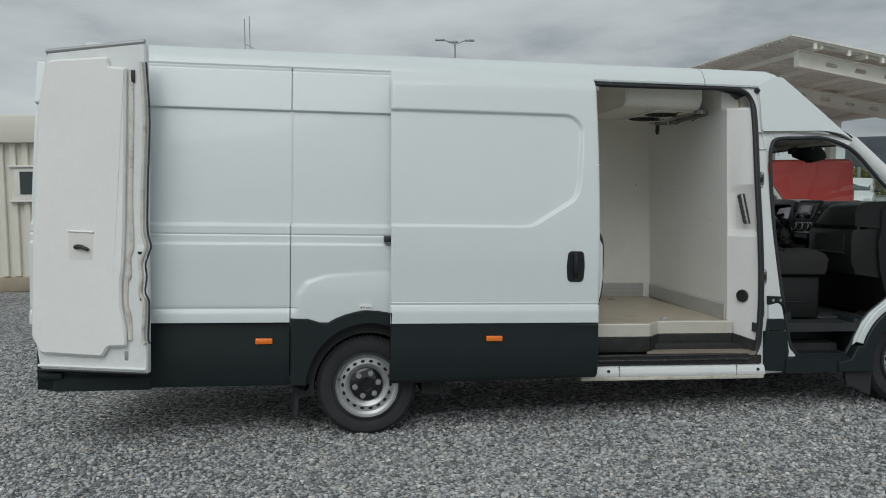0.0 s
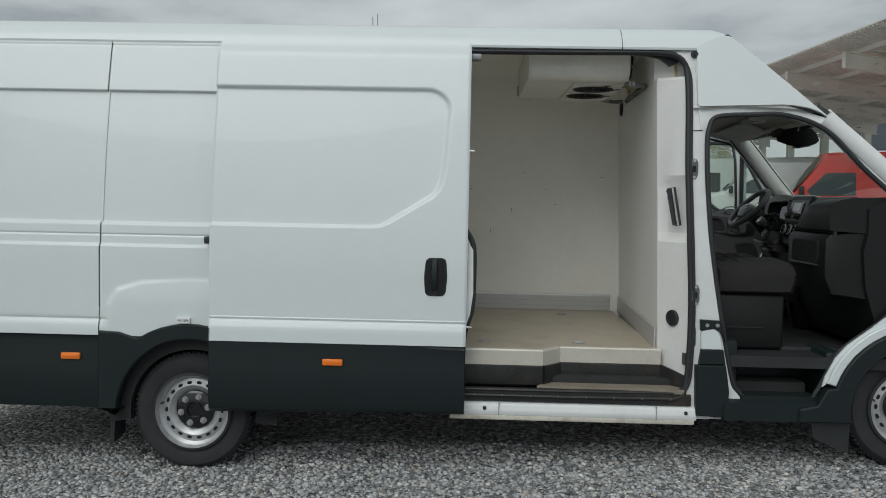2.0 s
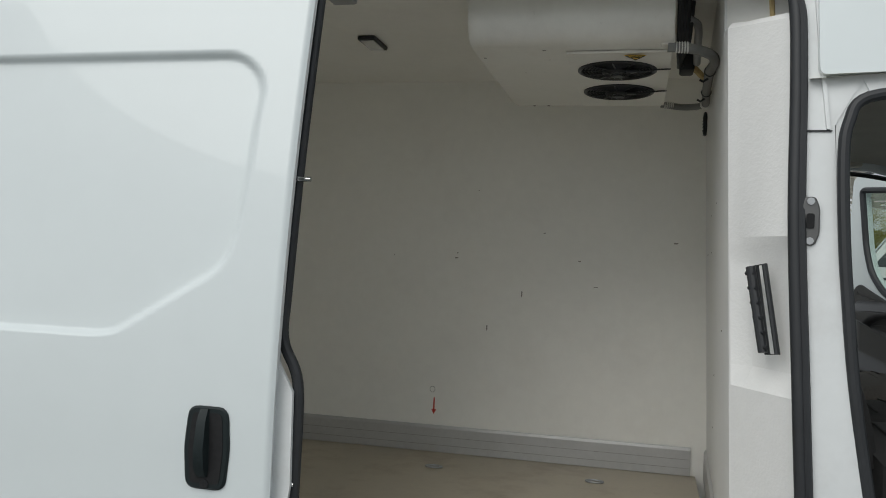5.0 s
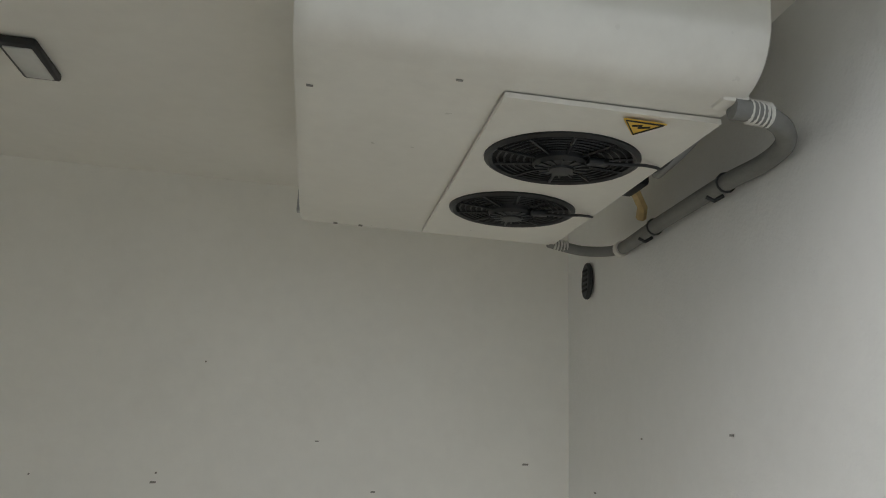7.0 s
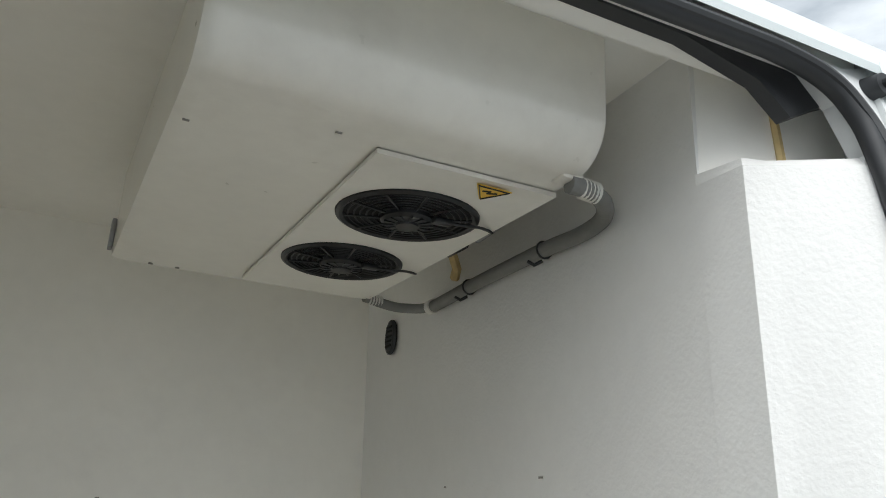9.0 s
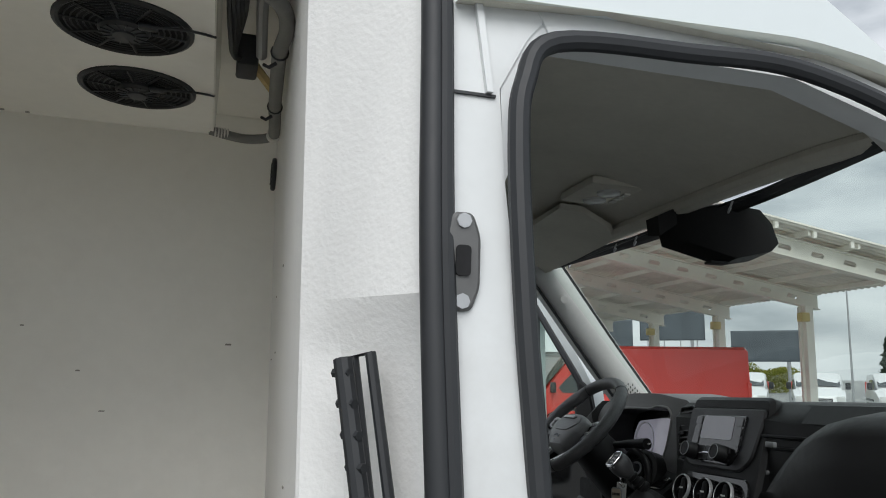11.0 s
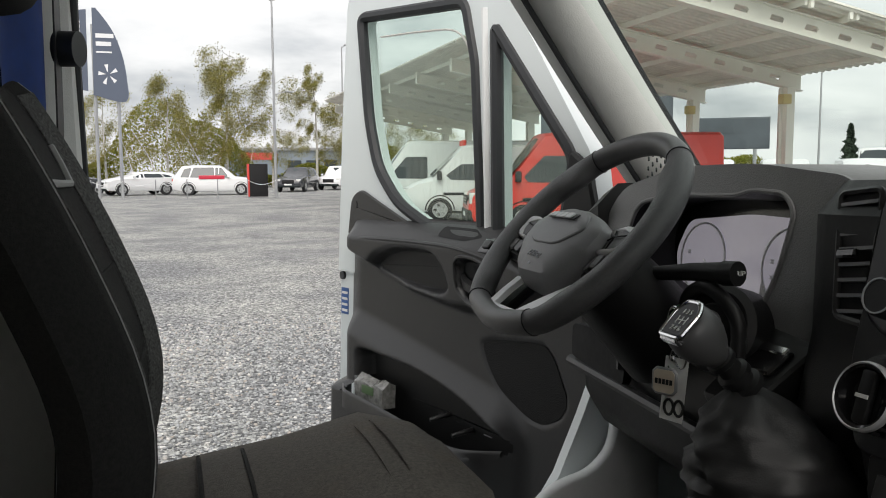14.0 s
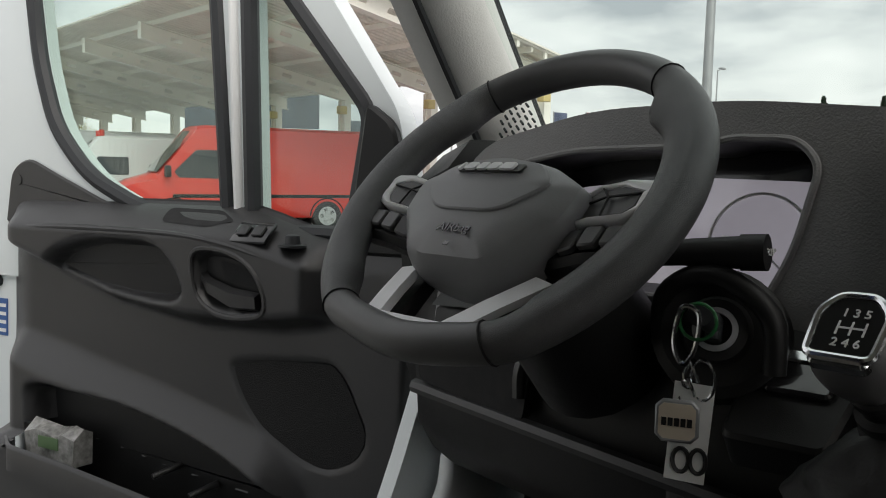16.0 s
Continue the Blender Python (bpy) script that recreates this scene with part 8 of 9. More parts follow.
# ---- driver's door, standing open ----
def build_cab_door():
    H, u, n = Vector((4.08, 1.95, 0)), Vector((-0.34, 0.94, 0)), Vector((-0.94, -0.34, 0))
    P = lambda k, z, w: H + u * k + n * w + Vector((0, 0, z))
    d = thing("cab_door", "white driver's door standing open with charcoal inner trim", "car door")
    out = rounded([(1.183, 1.40), (1.165, 1.9), (1.138, 2.265), (0.86, 2.275), (0.53, 2.225), (0.37, 2.11), (0.11, 1.74), (0.05, 1.40)], [0.0, 0.1, 0.04, 0.05, 0.10, 0.05, 0.03, 0.0])
    win = rounded([(1.065, 2.188), (0.56, 2.15), (0.515, 1.99), (0.475, 1.53), (0.70, 1.56), (0.86, 1.625), (0.965, 1.73), (1.015, 1.87)], [0.03, 0.03, 0.02, 0.01, 0.05, 0.06, 0.05, 0.05])
    qtr = rounded([(0.442, 2.07), (0.418, 1.53), (0.20, 1.53), (0.165, 1.74)], [0.02, 0.01, 0.01, 0.03])
    part("window_frame", holed(out, [win, qtr], P, -0.03, 0.025), WHITE, d, "white painted window frame", smooth=False)
    part("door_skin", prism([(1.183, 0.62), (1.183, 1.40), (0.05, 1.40), (0.03, 0.62)], P, -0.06, 0.015), WHITE, d)
    for lp, nm in ((win, "window"), (qtr, "quarter_window")):
        part(nm + "_seal", tube([P(a, b, 0.020) for a, b in lp], 0.017, 8, closed=True), RUBBER, d, "black window seal")
        pane = prism(inset(lp, -0.004), P, -0.004, 0.0)
        part(nm, pane, TINT, d, "clear greenish side glass", smooth=False).visible_shadow = False
    part("glass_top_edge", tube(spline([P(0.98, 2.12, 0.004), P(0.75, 2.105, 0.004), P(0.62, 2.085, 0.004), P(0.56, 2.02, 0.004), P(0.535, 1.9, 0.004), P(0.505, 1.6, 0.004)], 5), 0.003, 6), WPLAST, d)
    part("divider", tube([P(0.478, 2.12, 0.024), P(0.446, 1.54, 0.026)], 0.013, 10, flat=0.6), JAMB, d)
    part("top_gutter", tube([P(1.10, 2.275, 0.0), P(0.86, 2.285, 0.0), P(0.62, 2.25, 0.0)], 0.014, 6), RUBBER, d)
    part("mirror_cover", prism(rounded([(0.20, 1.50), (0.05, 1.50), (0.11, 1.72), (0.165, 1.76)], 0.02), P, 0.02, 0.045, bev=0.006), DASH, d)
    part("corner_trim", prism(rounded([(1.115, 1.52), (1.095, 1.64), (1.04, 1.665), (0.95, 1.63), (0.80, 1.575), (0.66, 1.54)], [0.01, 0.03, 0.03, 0.03, 0.03, 0.01]), P, 0.025, 0.034, bev=0.004), DASHGREY, d, "charcoal corner trim")
    part("trim_clip", cyl(P(1.07, 1.615, 0.030), P(1.07, 1.615, 0.036), 0.012, seg=18), DASHGREY, d)
    pull = rounded([(0.925, 1.438), (0.875, 1.478), (0.789, 1.502), (0.68, 1.506), (0.600, 1.500), (0.550, 1.465), (0.520, 1.405), (0.600, 1.386), (0.70, 1.390), (0.790, 1.404)], 0.035, 3)
    hand = rounded([(0.500, 1.490), (0.425, 1.490), (0.370, 1.468), (0.342, 1.430), (0.335, 1.394), (0.390, 1.384), (0.445, 1.388), (0.485, 1.414)], 0.028, 3)
    pock = rounded([(0.972, 1.180), (0.93, 1.190), (0.70, 1.176), (0.56, 1.150), (0.44, 1.118), (0.335, 1.074), (0.300, 1.050), (0.34, 1.022), (0.45, 1.026), (0.60, 1.036), (0.78, 1.058), (0.96, 1.072)], [0.02, 0.03, 0.05, 0.05, 0.05, 0.03, 0.02, 0.02, 0.05, 0.05, 0.05, 0.02], 3)
    spk = rounded([(0.450, 1.284), (0.405, 1.296), (0.300, 1.306), (0.218, 1.312), (0.186, 1.277), (0.142, 1.189), (0.165, 1.142), (0.228, 1.112), (0.285, 1.124), (0.378, 1.170), (0.425, 1.225)], 0.03, 3)

    def top_line(k):
        return 1.574 - 0.050 * smooth01((0.46 - k) / 0.26)

    def relief(k, z):
        under = float(np.interp(k, (0.20, 0.33, 0.515, 0.74, 0.98, 1.1), (1.392, 1.372, 1.366, 1.396, 1.462, 1.495)))
        arm = smooth01((z - under + 0.020) / 0.035) * smooth01((k - 0.20) / 0.06)
        w = 0.046 + 0.050 * arm
        ridge = float(np.interp(k, (0.26, 0.364, 0.645, 1.05), (1.07, 1.121, 1.182, 1.259)))
        w += 0.046 * smooth01((ridge + 0.05 - z) / 0.085) * smooth01((k - 0.24) / 0.12)
        w += 0.058 * smooth01((float(np.interp(k, (0.3, 0.45, 0.78, 1.0), (1.045, 1.035, 1.068, 1.082))) - z) / 0.012) * smooth01((k - 0.28) / 0.12)
        w = 0.030 + (w - 0.030) * min(1.0, max(0.0, (top_line(k) - z) / 0.055)) ** 0.8
        w -= 0.050 * smooth01((inside_by(pull, k, z) + 0.006) / 0.022)
        w -= 0.030 * smooth01((inside_by(hand, k, z) + 0.003) / 0.010)
        w += (0.024 - w) * smooth01((inside_by(pock, k, z) + 0.006) / 0.022)
        w -= 0.007 * smooth01((inside_by(spk, k, z) + 0.002) / 0.006)
        edge = min(smooth01((k - 0.045) / 0.04), smooth01((1.104 - k) / 0.10) ** 0.6)
        return 0.018 + (w - 0.018) * edge

    us, ts = steps(0.05, 1.10, 0.0075), steps(0, 1, 0.0078)
    def lip_z(k):
        return float(np.interp(k, (0.3, 0.45, 0.78, 1.0), (1.045, 1.035, 1.068, 1.082)))

    def hollow(k, t):
        z = 0.66 + (top_line(k) - 0.66) * t
        return 0.30 < k < 0.985 and z < lip_z(k) + 0.022 and inside_by(pock, k, z) > -0.006 and 0.03 < relief(k, z) < 0.138

    def solid(k, t):
        """Leaves the pocket open behind its front wall."""
        return not any(hollow(k + a, t + b) for a in (-0.0038, 0.0038) for b in (-0.0039, 0.0, 0.0039))
    gm = grid_mesh("door_trim", us, ts, lambda k, t: P(k, 0.66 + (top_line(k) - 0.66) * t, relief(k, 0.66 + (top_line(k) - 0.66) * t)), solid)
    part("door_trim", gm, DASHGREY, d, "charcoal moulded door trim with pocket")
    part("trim_top", loft([[P(k, top_line(k) - 0.004, relief(k, top_line(k))), P(k, top_line(k) + 0.006, relief(k, top_line(k)) - 0.010), P(k, top_line(k) + 0.010, 0.02)] for k in us[::5]], caps=False, closed=False), DASHGREY, d)
    def plate(nm, poly, lab, mat_, lift, parent=d):
        return part(nm, prism(poly, lambda k, z, w: P(k, z, relief(*map(lambda q: q, (sum(p[0] for p in poly) / len(poly), sum(p[1] for p in poly) / len(poly)))) + lift + w), 0.0, 0.002), mat_, parent, lab)
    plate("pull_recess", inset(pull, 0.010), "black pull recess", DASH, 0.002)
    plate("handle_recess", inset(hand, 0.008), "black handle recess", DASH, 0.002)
    plate("speaker", inset(spk, 0.004), "black speaker grille", material("speaker_mesh", (0.009, 0.009, 0.0095), 0.6, vary=0.3, scale=300, bump=0.6, bump_scale=420, spec=0.3), 0.002)
    part("handle_rim", tube([P(k, z, 0.094) for k, z in inset(rounded(hand, 0.01), -0.008)], 0.0055, 8, closed=True), DASHGREY, d)
    part("inner_handle", loft([[P(k, z + 0.014 * s, w0 + 0.004), P(k, z + 0.006 * s, w0 + 0.018), P(k, z - 0.016 * s, w0 + 0.016), P(k, z - 0.022 * s, w0 + 0.002)] for k, z, s, w0 in ((0.488, 1.448, 0.5, 0.066), (0.465, 1.432, 0.9, 0.076), (0.41, 1.415, 1.1, 0.080), (0.352, 1.412, 0.9, 0.078))]), DASHGREY, d, "charcoal inside door handle")
    # near-black plate paints the shade behind the handle
    part("handle_shade_plate", prism(rounded([(0.455, 1.478), (0.372, 1.462), (0.352, 1.432), (0.440, 1.440)], 0.012), lambda k, z, w: P(k, z, w), 0.060, 0.0705), DARK, d)
    part("armrest_edge", tube(spline([P(1.06, 1.500, 0.060), P(1.0, 1.514, 0.086), P(0.84, 1.522, 0.092), P(0.66, 1.522, 0.092), P(0.52, 1.518, 0.092), P(0.40, 1.502, 0.092), P(0.27, 1.470, 0.088)], 6), 0.006, 8), DASHGREY, d)
    lip = [(k, lip_z(k) - 0.006, 0.152 * smooth01((k - 0.20) / 0.22) * (1 - 0.22 * smooth01((k - 0.93) / 0.08))) for k in steps(0.32, 1.0, 0.02)]
    part("pocket_lip", loft([[P(k, z - 0.07, w - 0.014), P(k, z - 0.004, w - 0.010), P(k, z + 0.002, w - 0.005), P(k, z, w), P(k, z - 0.006, w + 0.003), P(k, z - 0.05, w + 0.003)] for k, z, w in lip], caps=False, closed=False), DASHGREY, d, "rounded pocket lip", sharp=70)
    # two black sheets stand in for the shade down inside the pocket
    plate("pocket_back", inset(pock, 0.016), "black sheet for the shade in the door pocket", DASH, 0.004)
    part("pocket_shade_sheet", prism(rounded([(0.99, 0.92), (0.99, 1.17), (0.70, 1.16), (0.40, 1.09), (0.30, 1.03), (0.30, 0.92)], 0.01), P, 0.0225, 0.0265), DASH, d)
    for k, z in ((0.585, 1.062), (0.49, 1.042)):
        part("pocket_rib", cyl(P(k, z, 0.030), P(k + 0.02, z - 0.012, 0.085), 0.007, 0.006, seg=12), DASHGREY, d)
    # dark patch on the shelf's slope paints the bin's inner shade
    part("bin_shade_patch", prism(rounded([(0.605, 1.568), (0.47, 1.566), (0.425, 1.548), (0.48, 1.536), (0.600, 1.542)], 0.01, 2), lambda k, z, w: P(k, z, relief(k, z) + w), -0.004, 0.0012), DARK, d)
    swm = facing(P(0.372, 1.530, 0.078), u, n * 0.7 + Vector((0, 0, -0.7)))
    sw = part("window_switches", box((-0.040, -0.024, -0.006), (0.040, 0.024, 0.003), 0.003, m=swm), GLOSSBLK, d, "window switch pair")
    for s in (-1, 1):
        part("window_switch", box((0.017 * s - 0.012, -0.012, 0.003), (0.017 * s + 0.012, 0.012, 0.009), 0.003, m=swm), DASHGREY, sw)
    part("mirror_knob", lathe([(0.024, 0), (0.024, 0.004), (0.014, 0.006), (0.012, 0.020), (0.008, 0.022), (0, 0.022), (0, 0)], 20, m=Matrix.Translation(P(0.288, 1.508, 0.074))), RUBBER, d, "round mirror control knob")
    stk = part("blue_sticker", prism([(1.135, 1.26), (1.135, 1.345), (1.178, 1.345), (1.178, 1.26)], lambda k, z, w: P(k, z, 0.0152 + w), 0.0, 0.0015), STICKBLUE, d, "blue and white sticker on the door's edge", smooth=False)
    for q in range(4):
        part("sticker_line", prism([(1.140, 1.268 + 0.019 * q), (1.140, 1.276 + 0.019 * q), (1.173, 1.276 + 0.019 * q), (1.173, 1.268 + 0.019 * q)], lambda k, z, w: P(k, z, 0.0152 + w), 0.0015, 0.0022), PAPER, stk, smooth=False)
    part("door_check", box((-0.02, -0.01, -0.012), (0.05, 0.01, 0.012), 0.003, m=facing(P(0.03, 1.15, 0.0), u, n)), GALV, d)
    part("edge_buffer", cyl(P(1.165, 1.385, 0.012), P(1.165, 1.385, 0.024), 0.013, seg=14), RUBBER, d)
    b = thing("crumpled_packet", "crumpled clear plastic packet in the door pocket", "packet")
    rng = random.Random(11)
    part("packet", loft([[P(0.80 + 0.15 * t, 1.060 + h + 0.012 * rng.random(), 0.055 + w + 0.012 * rng.random()) for h, w in ((-0.03, 0), (0.03, 0.0), (0.045, 0.02), (0.03, 0.045), (-0.03, 0.045))] for t in steps(0, 1, 0.2)]), WRAP, b, sharp=10)
    part("packet_print", box((-0.03, -0.012, -0.001), (0.03, 0.012, 0.001), m=facing(P(0.87, 1.080, 0.112), u, (0, 0, 1))), material("dull_green_print", (0.10, 0.17, 0.08), 0.5), b)


build_cab_door()

# ---- the yard round the van ----
def build_office():
    o = thing("site_office", "low cream corrugated site office with sandstone plinth", "building", Matrix.Translation((0, 9.1, 0)))
    part("wall", box((-17, 0.06, 0.22), (-3.2, 5.0, 2.5)), SANDW, o)
    for k in range(70):
        x = -16.9 + 0.195 * k
        if not (-5.38 < x < -4.55):
            part("cladding_rib", box((x, 0.0, 0.25), (x + 0.10, 0.065, 2.5), 0.012, seg=1), SANDW, o)
        else:
            part("cladding_rib", box((x, 0.0, 0.25), (x + 0.10, 0.065, 1.52), 0.012, seg=1), SANDW, o)
            part("cladding_rib", box((x, 0.0, 2.12), (x + 0.10, 0.065, 2.5), 0.012, seg=1), SANDW, o)
    part("fascia", box((-17.2, -0.12, 2.5), (-3.0, 5.2, 2.95), 0.02), SANDW, o, "plain cream fascia")
    part("plinth", box((-17, -0.06, 0.0), (-3.2, 0.1, 0.24), 0.02), PLINTH, o, "sandstone plinth")
    w = part("window", box((-5.33, -0.01, 1.55), (-4.63, 0.05, 2.09), 0.01), WPLAST, o, "small white framed window")
    part("pane", box((-5.24, -0.02, 1.64), (-4.72, -0.008, 2.02)), CARGLASS, w)
    part("sill", box((-5.40, -0.08, 1.51), (-4.56, 0.03, 1.55), 0.008), WPLAST, w)
    part("lintel", box((-5.42, -0.05, 2.09), (-4.54, 0.03, 2.13), 0.008), WPLAST, w)


def build_canopy():
    c = thing("steel_canopy", "long white steel canopy with slotted beams and corrugated roof", "canopy", Matrix.Identity(4))
    zt = lambda x: 4.92 - (x - 11.4) * 0.175
    roof = loft([[(x, 12.6, zt(x) + 0.16), (x, 44.2, zt(x) + 0.16), (x, 44.2, zt(x) + 0.20), (x, 12.6, zt(x) + 0.20)] for x in (10.9, 14.5, 18.3)])
    part("roof", roof, CANROOF, c, "weathered corrugated roof", smooth=False)
    corr = bmesh.new()
    for k in range(150):
        y = 12.62 + 0.21 * k
        loft([[(x, y + a, zt(x) + b) for a, b in ((0, 0.155), (0.03, 0.12), (0.09, 0.12), (0.12, 0.155))] for x in (10.92, 18.28)], corr)
    tagged(part("roof_corrugation", corr, CANROOF, c, smooth=False), kind="stuff")
    for k in range(9):
        y = 13.2 + 3.8 * k
        slots = []
        for s in range(7):
            x = 12.15 + 0.80 * s
            z = (zt(x) - 0.19)
            slots.append([(x, z - 0.045), (x + 0.05, z + 0.05), (x + 0.30, z + 0.005), (x + 0.34, z - 0.045), (x + 0.30, z - 0.10), (x + 0.05, z - 0.06)][::-1])
        top = [(11.4, zt(11.4)), (17.9, zt(17.9)), (17.9, zt(17.9) - 0.40), (11.4, zt(11.4) - 0.36)]
        b = part("beam", holed(top, slots, lambda a, z, w: (a, y + w, z), -0.012, 0.012), CANW, c, "white beam with cut slots", smooth=False)
        for z0 in (0.0, -0.38):
            part("flange", loft([[(x, y - 0.10, zt(x) + z0 - 0.012), (x, y + 0.10, zt(x) + z0 - 0.012), (x, y + 0.10, zt(x) + z0 + 0.012), (x, y - 0.10, zt(x) + z0 + 0.012)] for x in (11.4, 17.9)]), CANW, b, smooth=False)
        part("end_plate", box((11.385, y - 0.10, zt(11.4) - 0.37), (11.40, y + 0.10, zt(11.4) + 0.012)), CANW, b)
        part("column", box((17.38, y - 0.16, 0), (17.62, y + 0.16, zt(17.5) - 0.38), 0.01, seg=1), CANW, c, "white steel column")
        part("column_web", box((17.30, y - 0.012, 0), (17.70, y + 0.012, zt(17.5) - 0.38)), CANW, c)
        if k < 4:
            part("flood_lamp", box((17.05, y - 0.42, 3.05), (17.30, y - 0.22, 3.28), 0.02), material("yellowed_lamp", (0.62, 0.50, 0.22), 0.4), c, "small yellowed flood lamp")
    for s in range(6):
        x = 11.7 + 1.2 * s
        part("purlin", box((x, 12.7, zt(x) + 0.013), (x + 0.06, 44.1, zt(x) + 0.135)), CANW, c, smooth=False)
    for s in range(8):
        x = 11.5 + 0.9 * s
        part("edge_bracket", box((x, 12.66, zt(x) - 0.02), (x + 0.08, 12.72, zt(x) + 0.12)), CANW, c)


def car_wheel(x, y, r, parent, side):
    m = Matrix.Translation((x, y, r)) @ Matrix.Rotation(radians(-90 * side), 4, "X")
    w = part("wheel", lathe([(r * 0.62, 0.005), (r * 0.66, 0.012), (r * 0.95, 0.0), (r, -0.03), (r, -0.19), (r * 0.6, -0.2)], 24, m=m, open_=True), TYRE, parent)
    part("rim", lathe([(r * 0.63, 0.004), (r * 0.58, -0.015), (r * 0.22, 0.0), (r * 0.1, 0.008), (0.0, 0.008), (0, -0.1)], 24, m=m), STEEL, w)
    for k in range(5):
        a = 2 * math.pi * k / 5
        part("rim_gap", box((r * 0.26, -r * 0.11, -0.006), (r * 0.52, r * 0.11, 0.004), m=m @ Matrix.Rotation(a, 4, "Z")), DARK, w)


def vehicle(name, label, cat, mat_, m, stations, glass_side, axles, r=0.34, lamps=(), extra=None, group=""):
    """stations: x, floor, belt, roof, half-width at belt, half-width at roof; front is +x. glass_side: polygons (x, z) on the sides."""
    v = thing(name, label, cat, m, group)
    ring = lambda x, f, b, t, w, wr: [(x, -w * 0.93, f), (x, -w, f + 0.14), (x, -w, (f + b) / 2), (x, -w * 0.985, b), (x, -wr, max(b + 0.002, t - 0.07)), (x, -wr * 0.86, max(b + 0.004, t)), (x, 0, max(b + 0.006, t + 0.02)), (x, wr * 0.86, max(b + 0.004, t)), (x, wr, max(b + 0.002, t - 0.07)), (x, w * 0.985, b), (x, w, (f + b) / 2), (x, w, f + 0.14), (x, w * 0.93, f)]
    part("body", loft([ring(*s) for s in stations]), mat_, v, sharp=28)
    def at(x):
        xs = [s[0] for s in stations]
        order = sorted(range(len(xs)), key=lambda i: xs[i])
        return [float(np.interp(x, [xs[i] for i in order], [stations[i][q] for i in order])) for q in range(1, 6)]
    def side_y(x, z):
        f, b, t, w, wr = at(x)
        k = max(0, min(1, (z - b) / max(0.05, t - 0.07 - b)))
        return w * 0.985 + (wr - w * 0.985) * k
    for poly in glass_side:
        for s in (-1, 1):
            part("side_window", prism(rounded(poly, 0.04, 2), lambda x, z, q: (x, s * (side_y(x, z) + q), z), -0.004, 0.012), CARGLASS, v, smooth=False)
    for s in (-1, 1):
        for x in axles:
            f, b, t, w, wr = at(x)
            car_wheel(x, s * (w + 0.005), r, v, s)
            part("wheel_arch", tube([(x + (r + 0.055) * math.cos(a), s * (w - 0.004), r + (r + 0.055) * math.sin(a)) for a in steps(0, math.pi, 0.26)], 0.018, 6), DARK, v)
    for nm, lm, a, b in lamps:
        for s in (-1, 1):
            part(nm, box((a[0], s * a[1], a[2]), (b[0], s * b[1], b[2]), 0.015), lm, v)
    if extra:
        extra(v, at)
    return v


def van_stations(L, W, H, nose):
    h = L / 2
    return [(-h, 0.36, 1.15, H - 0.04, W * 0.97, W * 0.88), (-h + 0.06, 0.32, 1.15, H, W, W * 0.9), (h - nose - 1.15, 0.32, 1.15, H, W, W * 0.9), (h - nose - 0.95, 0.32, 1.15, H - 0.03, W, W * 0.89), (h - nose - 0.1, 0.32, 1.18, 1.30, W, W * 0.86), (h - nose * 0.55, 0.30, 1.08, 1.15, W * 0.98, W * 0.8), (h - 0.12, 0.28, 0.92, 0.98, W * 0.94, W * 0.75), (h, 0.32, 0.70, 0.74, W * 0.84, W * 0.65)]


def van_front(L, W, H, nose, beacon=False):
    def add(v, at):
        h = L / 2
        x0, x1 = h - nose - 0.14, h - nose - 0.93
        part("windscreen", loft([[(x0 + 0.05, -W * 0.84, 1.33), (x0 + 0.09, 0, 1.36), (x0 + 0.05, W * 0.84, 1.33)], [(x1 + 0.06, -W * 0.82, H - 0.16), (x1 + 0.10, 0, H - 0.11), (x1 + 0.06, W * 0.82, H - 0.16)]], caps=False, closed=False), CARGLASS, v)
        part("bumper", box((h - 0.14, -W * 0.9, 0.28), (h + 0.03, W * 0.9, 0.58), 0.05), CLAD, v)
        part("grille", box((h - 0.06, -W * 0.45, 0.68), (h + 0.02, W * 0.45, 0.90), 0.02), DARK, v)
        for q in range(3):
            part("grille_bar", box((h + 0.005, -W * 0.43, 0.71 + 0.065 * q), (h + 0.028, W * 0.43, 0.725 + 0.065 * q), 0.004), SILVER, v)
        part("plate_bar", box((h + 0.025, -0.26, 0.40), (h + 0.04, 0.26, 0.51), 0.004), PAPER, v)
        part("side_strip", box((-h + 0.3, -W - 0.012, 0.78), (h - nose - 0.4, -W + 0.01, 0.86), 0.01), CLAD, v)
        part("side_strip", box((-h + 0.3, W - 0.01, 0.78), (h - nose - 0.4, W + 0.012, 0.86), 0.01), CLAD, v)
        for s in (-1, 1):
            part("door_mirror", box((h - nose - 0.35, s * (W + 0.02), 1.22), (h - nose - 0.22, s * (W + 0.2), 1.48), 0.03), RUBBER, v)
        if beacon:
            for s in (-1, 1):
                part("beacon", cyl((h - nose - 1.05, s * 0.45, H), (h - nose - 1.05, s * 0.45, H + 0.16), 0.07, seg=14), REDPLAST, v)
    return add


